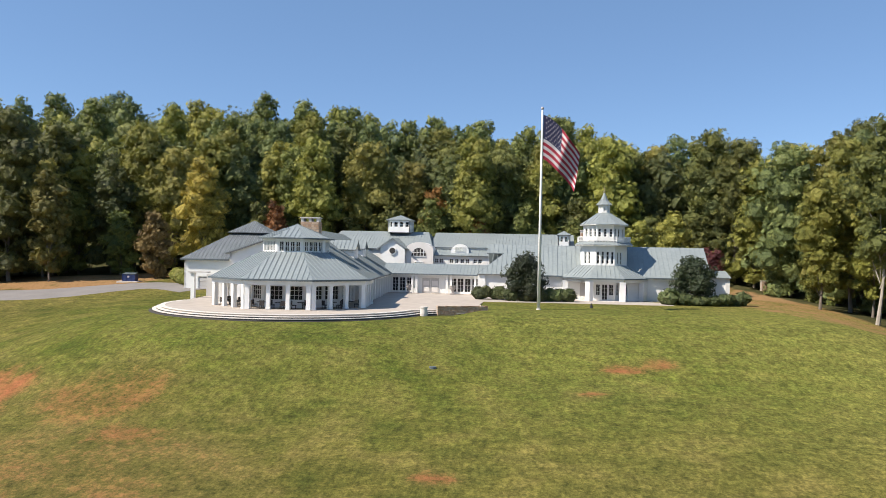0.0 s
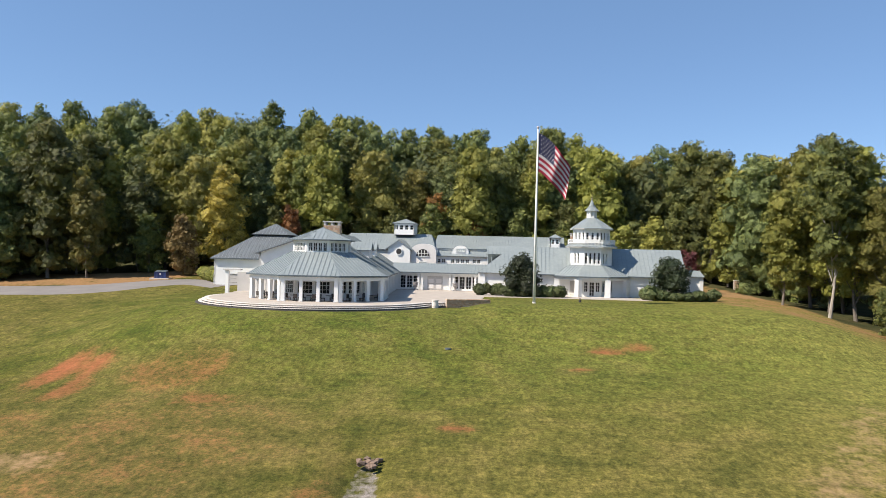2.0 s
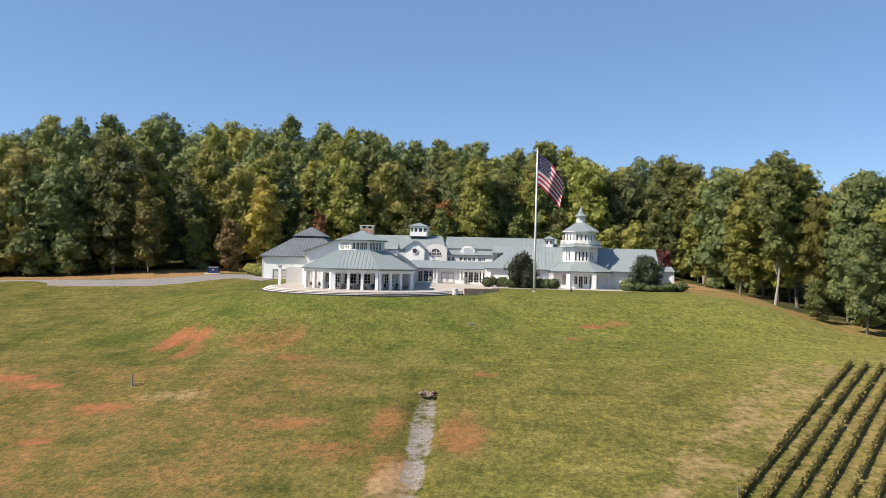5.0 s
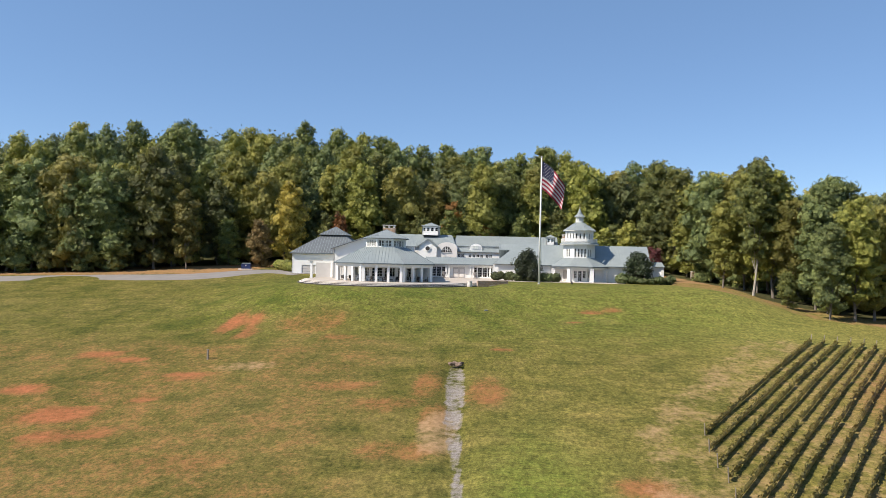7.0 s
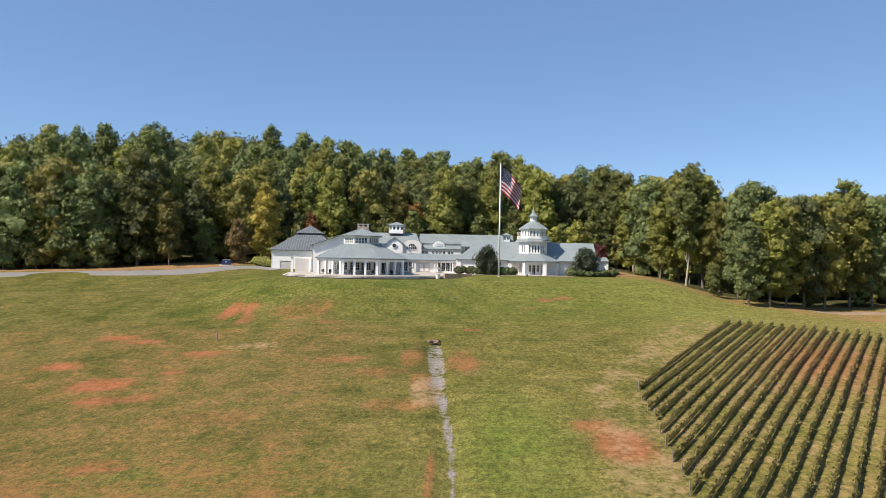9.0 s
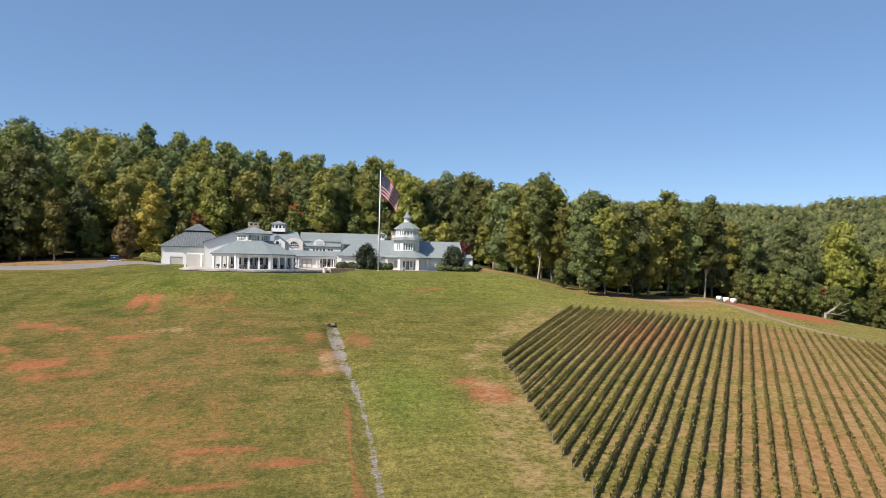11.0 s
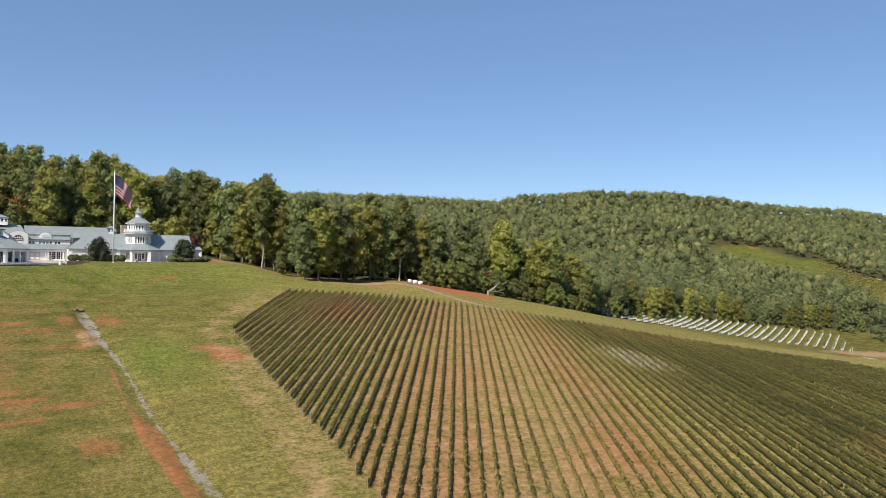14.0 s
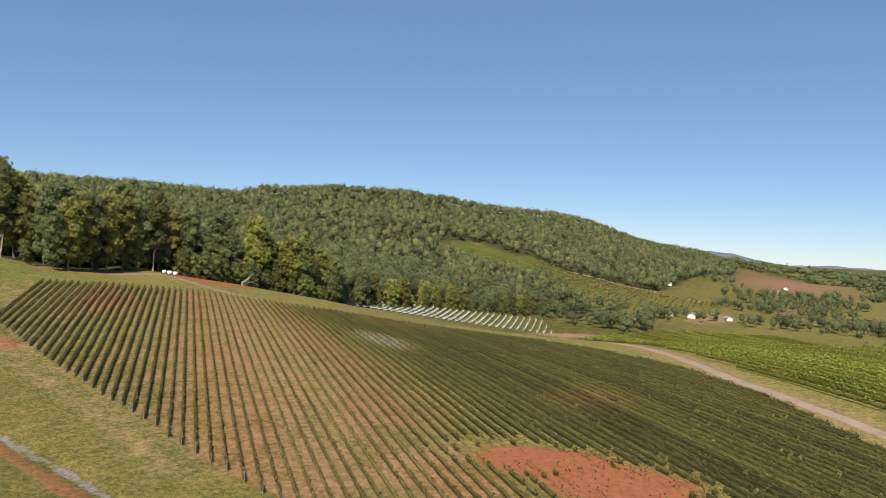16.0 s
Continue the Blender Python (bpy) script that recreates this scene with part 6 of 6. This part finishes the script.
    T = np.concatenate(T)
    me = bpy.data.meshes.new("far_woods")
    me.vertices.add(len(V))
    me.vertices.foreach_set("co", V.astype(np.float32).ravel())
    me.loops.add(4 * nq + 3 * len(T))
    me.loops.foreach_set("vertex_index", np.concatenate([np.arange(4 * nq), T.ravel()]).astype(np.int32))
    me.polygons.add(nq + len(T))
    me.polygons.foreach_set("loop_start", np.concatenate([np.arange(0, 4 * nq, 4), 4 * nq + np.arange(0, 3 * len(T), 3)]).astype(np.int32))
    me.update(calc_edges=True)
    me.attributes.new("tone", 'FLOAT', 'POINT').data.foreach_set("value", tone.astype(np.float32))
    me.materials.append(LOOSE[M_WOOD_FAR.name])
    me.materials.append(M_WOOD_FAR)
    me.polygons.foreach_set("material_index", np.zeros(nq + len(T), np.int32))
    tagged(new("far_woods", me), "dense green hillside woods and valley groves far off", "woods", "", "stuff")


build_far_woods()


# ---- vineyards ----
def clip_row(poly, c, u, nrm):
    """Stretches of the line nrm.p = c inside a polygon, as distances along u."""
    cut = []
    for (ax, ay), (bx, by) in zip(poly, poly[1:] + poly[:1]):
        fa, fb = ax * nrm[0] + ay * nrm[1] - c, bx * nrm[0] + by * nrm[1] - c
        if fa * fb < 0:
            t = fa / (fa - fb)
            cut.append((ax + (bx - ax) * t) * u[0] + (ay + (by - ay) * t) * u[1])
    cut.sort()
    return list(zip(cut[::2], cut[1::2]))


def vine_rows(poly, bearing, gap, dens, hgt, leaf, label, group, size, wide=0.34, thin=None, post_mat=None, tall=None, net=None, solid=False, aged=None):
    """Trellised rows: each row is a thing with its foliage and its end posts."""
    rng = np.random.default_rng(int(gap * 100) + len(poly))
    u = (math.sin(radians(bearing)), math.cos(radians(bearing)))
    nrm = (u[1], -u[0])
    cs = [x * nrm[0] + y * nrm[1] for x, y in poly]
    c = min(cs) + 0.5
    while c < max(cs):
        for s0, s1 in clip_row(poly, c, u, nrm):
            s0, s1 = s0 + rng.uniform(-0.6, 0.6), s1 + rng.uniform(-0.6, 0.6)
            if s1 - s0 < 6:
                continue
            ox, oy = nrm[0] * c + u[0] * s0, nrm[1] * c + u[1] * s0
            row = thing("vine_row", pose(ox, oy, z_at(ox, oy)), label, "vine row", group)
            zo = z_at(ox, oy)
            n = int((s1 - s0) * dens)
            s = rng.uniform(0, s1 - s0, n)
            gapn = np.sin(s * 0.9 + c * 3.1) * np.sin(s * 0.37 + c) + rng.uniform(-0.5, 0.5, n)
            s = s[gapn > -0.95]
            if thin is not None:
                s = s[rng.uniform(0, 1, len(s)) < thin(ox + u[0] * s, oy + u[1] * s)]
            n = len(s)
            side = rng.normal(0, wide * 0.5, n)
            hh = rng.uniform(0.28, 1.0, n) ** 0.7 * hgt * (0.92 + 0.1 * np.sin(s * 1.7)) * (tall(ox + u[0] * s, oy + u[1] * s) if tall else 1.0)
            px, py = u[0] * s + nrm[0] * side, u[1] * s + nrm[1] * side
            pz = land(ox + px, oy + py) - zo + hh
            p = np.stack([px, py, pz], 1)
            nn = rng.normal(size=(n, 3)) * 0.7 + np.sign(side)[:, None] * np.array([nrm[0], nrm[1], 0]) * 0.7 + np.array([0, 0, 0.5])
            nn /= np.linalg.norm(nn, axis=1)[:, None]
            a = np.cross(nn, rng.normal(size=(n, 3)))
            a /= np.linalg.norm(a, axis=1)[:, None]
            b = np.cross(nn, a)
            z = size * rng.uniform(0.6, 1.3, n)[:, None]
            V = np.stack([p - a * z * .5, p - b * z * .45 + a * z * .1, p + a * z * .55, p + b * z * .45 - a * z * .05], 1).reshape(-1, 3)
            F = np.arange(4 * n).reshape(-1, 4)
            V, F = V.tolist(), F.tolist()
            if solid:
                # the dense middle of the hedge, with gaps where vines are missing
                k = max(2, int((s1 - s0) / 0.75))
                d = np.linspace(0.2, s1 - s0 - 0.2, k + 1)
                gx, gy = ox + u[0] * d, oy + u[1] * d
                top = hgt * (tall(gx, gy) if tall else 1.0) * rng.uniform(0.66, 0.86, k + 1)
                full = thin(gx, gy) if thin else np.ones(k + 1)
                keep = rng.uniform(0, 1, k + 1) < np.where(full > 0.85, 0.97, np.where(full > 0.5, full - 0.2, 0))
                base = len(V)
                gz = land(gx, gy) - zo
                for i in range(k + 1):
                    for w, q in ((-0.16, 0.34), (-0.21, 0.72), (0.0, 1.0), (0.21, 0.72), (0.16, 0.34)):
                        w *= rng.uniform(0.6, 1.4) * wide / 0.34
                        V.append((u[0] * d[i] + nrm[0] * w, u[1] * d[i] + nrm[1] * w, gz[i] + top[i] * q * rng.uniform(0.92, 1.05)))
                F += [(base + 5 * i + j, base + 5 * i + j + 1, base + 5 * i + j + 6, base + 5 * i + j + 5) for i in range(k) if keep[i] for j in range(4)]
            me = raw_mesh("foliage", V, F, leaf)
            if aged:
                w = np.array(V)
                for nm, val in zip(("rust", "wither", "dark_green"), aged(ox + w[:, 0], oy + w[:, 1])):
                    me.attributes.new(nm, 'FLOAT', 'POINT').data.foreach_set("value", np.asarray(val, np.float32))
            fo = new("foliage", me)
            fo.parent = row
            if net and ox < 262:
                V, k = [], int((s1 - s0) / 2)
                for i in range(k + 1):
                    d = (s1 - s0) * i / k
                    x, y = ox + u[0] * d, oy + u[1] * d
                    for w, zz in ((-0.6, 0.3), (0.0, 1.0 + 0.1 * math.sin(i * 1.3)), (0.6, 0.3)):
                        V.append((u[0] * d + nrm[0] * w, u[1] * d + nrm[1] * w, z_at(x, y) - zo + zz))
                F = [(3 * i + j, 3 * i + j + 1, 3 * i + j + 4, 3 * i + j + 3) for i in range(k) for j in (0, 1)]
                ob = new("net", raw_mesh("net", V, F, net))
                ob.parent = row
                ob["label"] = "white bird net over the vines"
            for q in (0.0, s1 - s0):
                x, y = ox + u[0] * q, oy + u[1] * q
                ob = new("end_post", POST_MESH if post_mat is None else POST_WHITE)
                ob.parent = row
                ob.matrix_basis = pose(u[0] * q, u[1] * q, z_at(x, y) - zo, 0, 0, -bearing) @ pose(0, 0, 0, 12 if q == 0 else -12)
        c += gap


bm = bmesh.new()
tube(bm, (0, 0, -0.3), (0, 0, 1.3), 0.06, 0.05, 6)
POST_MESH = mesh_of(bm, "end_post", M_POST)
bm = bmesh.new()
tube(bm, (0, 0, -0.3), (0, 0, 1.45), 0.10, 0.09, 7)
POST_WHITE = mesh_of(bm, "end_post", M_BALE)


def sparse(x, y):
    ragged = 0.3 * np.sin(x * 1.1 + 0.6 * y) * np.sin(0.9 * y - 0.4 * x)
    return 1 - 0.95 * np.clip(bare_clay(x, y) * 1.25 + ragged * (bare_clay(x, y) > 0), 0, 1)


def lush(x, y):
    """The first rows are full, the middle ones thin, the far ones full again."""
    return np.interp(0.866 * x - 0.5 * y, (50, 78, 92, 112, 126, 150), (0.52, 0.68, 0.56, 0.50, 0.64, 0.72))


def autumn(x, y):
    """How far the vines have turned rusty, have withered, or are still deep green."""
    rust = np.maximum(np.maximum(0.8 * spot(x, y, 44, -58, 10, 26, -30), 0.8 * spot(x, y, 66, -176, 9, 8)), 0.55 * spot(x, y, 112, -88, 14, 22))
    speck = 0.5 + 0.5 * np.sin(x * 2.3 + 1.7 * np.sin(y * 1.9)) * np.sin(y * 2.1)
    return rust * (0.45 + 0.55 * speck), np.clip(3.2 * spot(x, y, 78, -117, 5, 13, -19) * speck - 0.25, 0, 1), np.interp(0.866 * x - 0.5 * y, (56, 66, 84, 96, 112, 126), (0.1, 0.25, 0.25, 0.05, 0.2, 0.7)) * (1 - 0.8 * np.clip(rust, 0, 1)) * (1 - np.clip(2 * spot(x, y, 78, -117, 6, 15, -19), 0, 1))


vine_rows(VINE_FIELD, 31.0, 1.58, 18, 1.6, M_VINE, "trellised grapevine row, dull green, on the slope", "vineyard rows", 0.24, 0.22, sparse, None, lush, None, True, autumn)
vine_rows(VINE_TWO, 38.0, 4.4, 5.0, 1.7, M_VINE_BRIGHT, "bright green trellised vine row beyond the track", "green vineyard rows", 0.5, 0.34, None, None, None, None, True)
vine_rows(VINE_NET, 60.0, 3.2, 3.6, 1.6, M_VINE_BRIGHT, "young vine row with white end posts by the wood", "young vineyard rows", 0.7, 0.4, None, True, None, M_NET)
vine_rows(HILL_FIELD[3:9], 70.0, 4.0, 1.6, 1.1, M_VINE, "far vine row on the opposite hillside", "hill vineyard rows", 1.2, 1.0)


# ---- loose things in the lawn and by the wood ----
def build_small():
    sk = thing("skip", pose(-67, 25.0, z_at(-67, 25), 0, 0, 8), "dark blue steel skip on a pale slab by the drive", "skip")
    bm = bmesh.new()
    box(bm, -1.0, 1.0, -0.7, 0.7, 0.12, 1.25)
    for x in (-1.02, -0.35, 0.35, 1.02):
        box(bm, x - 0.05, x + 0.05, -0.76, 0.76, 0.12, 1.2)
    part("body", bm, M_BLUE, sk)
    for x in (-0.52, 0.52):
        bm = bmesh.new()
        slab(bm, [(x - 0.5, -0.75, 1.28), (x + 0.5, -0.75, 1.28), (x + 0.5, 0.72, 1.5), (x - 0.5, 0.72, 1.5)], 0.05)
        part("lid", bm, M_TRIM, sk, "dark lid")
    bm = bmesh.new()
    box(bm, -0.16, 0.16, -0.72, -0.7, 0.7, 1.0)
    part("sign", bm, M_FLAGWHITE, sk, "small white sign")
    bm = bmesh.new()
    box(bm, -1.7, 1.7, -1.3, 1.3, -0.3, 0.1)
    single("concrete_slab", bm, M_STONE_LIGHT, "pale concrete slab under the skip", "slab", at=pose(-67, 25.0, z_at(-67, 25), 0, 0, 8))
    for k, (x, y, w) in enumerate(((90.6, -2.0, 0.62), (92.3, -2.5, 0.75), (94.0, -3.1, 0.7))):
        bm = bmesh.new()
        for v in box(bm, -w, w, -0.65, 0.65, -0.05, 1.25):
            v.co.x += 0.04 * k * (1 if v.co.z > 0.5 else -1)
        bmesh.ops.bevel(bm, geom=bm.edges[:], offset=0.16, segments=3, affect='EDGES')
        single("wrapped_bale", bm, M_BALE, "boxy white-wrapped bale beside the track", "bale", "bales", at=pose(x, y, z_at(x, y), 0, 0, -16 + 9 * k), smooth=True)
    bm = bmesh.new()
    box(bm, -0.1, 0.1, -0.1, 0.1, -0.3, 1.25)
    box(bm, -0.13, 0.13, -0.13, 0.13, 1.25, 1.32)
    single("marker_post", bm, M_POST, "short weathered wooden post in the lawn", "post", at=pose(-43.8, -52.2, z_at(-43.8, -52.2)))
    rng = random.Random(4)
    heap = thing("rock_heap", pose(-10.9, -53.2, z_at(-10.9, -53.2)), "brown rocks heaped at the head of the gravel ditch", "rocks")
    for _ in range(18):
        bm = bmesh.new()
        for v in box(bm, -0.5, 0.5, -0.5, 0.5, -0.32, 0.32):
            v.co += Vector((rng.uniform(-.14, .14), rng.uniform(-.14, .14), rng.uniform(-.1, .1)))
        bmesh.ops.bevel(bm, geom=bm.edges[:], offset=0.1, segments=1, affect='EDGES')
        bmesh.ops.transform(bm, matrix=pose(rng.uniform(-.8, .8), rng.uniform(-1.5, 0.6), rng.uniform(-0.12, 0.12), rng.uniform(-30, 30), rng.uniform(-30, 30), rng.uniform(0, 180)) @ Matrix.Scale(rng.uniform(0.2, 0.5), 4), verts=bm.verts)
        part("rock", bm, M_ROCK, heap)
    bm = bmesh.new()
    prism(bm, ring(0, 0, 0.35, 10), -0.2, 0.06)
    single("drain_cover", bm, M_TRIM, "dark round drain cover in the lawn", "drain", at=pose(-8.2, -26.3, z_at(-8.2, -26.3) + 0.04))
    bm = bmesh.new()
    prism(bm, ring(0, 0, 0.22, 8), -0.1, 0.35, 0.8)
    prism(bm, ring(0, 0, 0.1, 8), 0.35, 0.6, 0.8)
    single("lawn_light", bm, M_DARK, "small dark spotlight in the lawn before the tower", "light", at=pose(7.9, 6.0, z_at(7.9, 6.0)))
    # fallen tree at the wood's edge
    d = thing("dead_tree", pose(120, -4, z_at(120, -4)) @ Matrix.Scale(0.95, 4), "fallen pale dead tree at the wood's edge", "dead tree")
    for p, q, r0, r1 in (((0, 0, 1), (6, 3, 3.2), 0.35, 0.2), ((6, 3, 3.2), (10, 5, 7), 0.2, 0.06), ((1, 0, 1.4), (9, 3, 0.5), 0.25, 0.1), ((3, 1, 2.0), (5, 0, 4.6), 0.14, 0.05), ((6, 3, 3.2), (9.5, 2, 4.4), 0.14, 0.05), ((5, 1.6, 0.9), (8, 0.5, 2.4), 0.12, 0.04), ((0, 0, -0.4), (0.2, 0, 1.6), 0.42, 0.36)):
        bm = bmesh.new()
        tube(bm, p, q, r0, r1, 7)
        part("limb", bm, M_BARK_PALE, d)


    for x in (43.6, 46.4):
        p = thing("stone_pier", pose(x, 57, z_at(x, 57)), "square fieldstone gate pier at the wood's edge", "pier", "gate piers")
        bm = bmesh.new()
        box(bm, -0.5, 0.5, -0.5, 0.5, -0.4, 1.9)
        part("core", bm, M_MORTAR, p)
        stones(p, -0.5, -0.52, 0, 1.0, 1.9, 0)
        bm = bmesh.new()
        box(bm, -0.58, 0.58, -0.58, 0.58, 1.9, 2.02)
        part("cap", bm, M_STONE_LIGHT, p)


build_small()


# ---- farm buildings in the valley and the ridge on the horizon ----
def farm_house(x, y, w, d, h, turn, label):
    t = thing("farm_house", pose(x, y, z_at(x, y), 0, 0, turn), label, "house", "valley farm buildings")
    bm = bmesh.new()
    box(bm, -w / 2, w / 2, -d / 2, d / 2, -2, h)
    part("wall", bm, M_WHITE, t)
    for s in (-1, 1):
        bm = bmesh.new()
        pts = [(-w / 2 - .4, s * (d / 2 + .5), h - 0.2), (w / 2 + .4, s * (d / 2 + .5), h - 0.2), (w / 2 + .4, 0, h + d * 0.33), (-w / 2 - .4, 0, h + d * 0.33)]
        slab(bm, pts if s < 0 else [pts[1], pts[0], pts[3], pts[2]], 0.3)
        part("roof", bm, M_ROOF_FARM, t)
    for s in (-1, 1):
        bm = bmesh.new()
        a = [bm.verts.new((s * w / 2 - s * e, yy, zz)) for e in (0.0, 0.3) for yy, zz in ((-d / 2, h), (d / 2, h), (0, h + d * 0.31))]
        for f in ((0, 1, 2), (5, 4, 3), (0, 3, 4, 1), (1, 4, 5, 2), (2, 5, 3, 0)):
            bm.faces.new([a[i] for i in f])
        part("gable", bm, M_WHITE, t)
    for u in np.arange(-w / 2 + 1.5, w / 2 - 1, 3.0):
        bm = bmesh.new()
        box(bm, u, u + 1.1, -d / 2 - 0.06, -d / 2 + 0.1, 1.0, 2.4)
        part("window", bm, M_DARK, t, "dark window")


for x, y, w, d, h, turn in ((728, 98, 13, 8, 4, 20), (424, -34, 12, 7, 3.2, 30), (432, -46, 16, 8, 3.2, 15), (446, -64, 9, 6, 3, 40), (1010, 60, 15, 9, 4, 10), (880, 30, 14, 9, 4, 35)):
    farm_house(x, y, 0.62 * w, 0.62 * d, 0.62 * h, turn, "small white farm building with a low grey roof")


def build_ridge():
    """A long wooded ridge on the horizon; the blue of distant haze is in its colour."""
    bm = bmesh.new()
    rows = []
    for i in range(61):
        b = radians(52 + i * 0.75)
        x, y = FOOT[0] + 4500 * math.sin(b), FOOT[1] + 4500 * math.cos(b)
        h = 68 * math.exp(-((i - 22.5) / 4.5) ** 2) + 14 + 5 * math.sin(i * 0.8) + 3 * math.sin(i * 2.3)
        rows.append([bm.verts.new((x * q, y * q, z)) for q, z in ((0.97, -60), (1.0, h * 0.7 - 20), (1.02, h - 20), (1.05, -60))])
    for p, q in zip(rows, rows[1:]):
        for j in range(3):
            bm.faces.new((p[j], q[j], q[j + 1], p[j + 1]))
    single("far_ridge", bm, M_RIDGE, "low wooded ridge on the horizon, painted haze-blue", "ridge", "", "structure", smooth=True)


build_ridge()
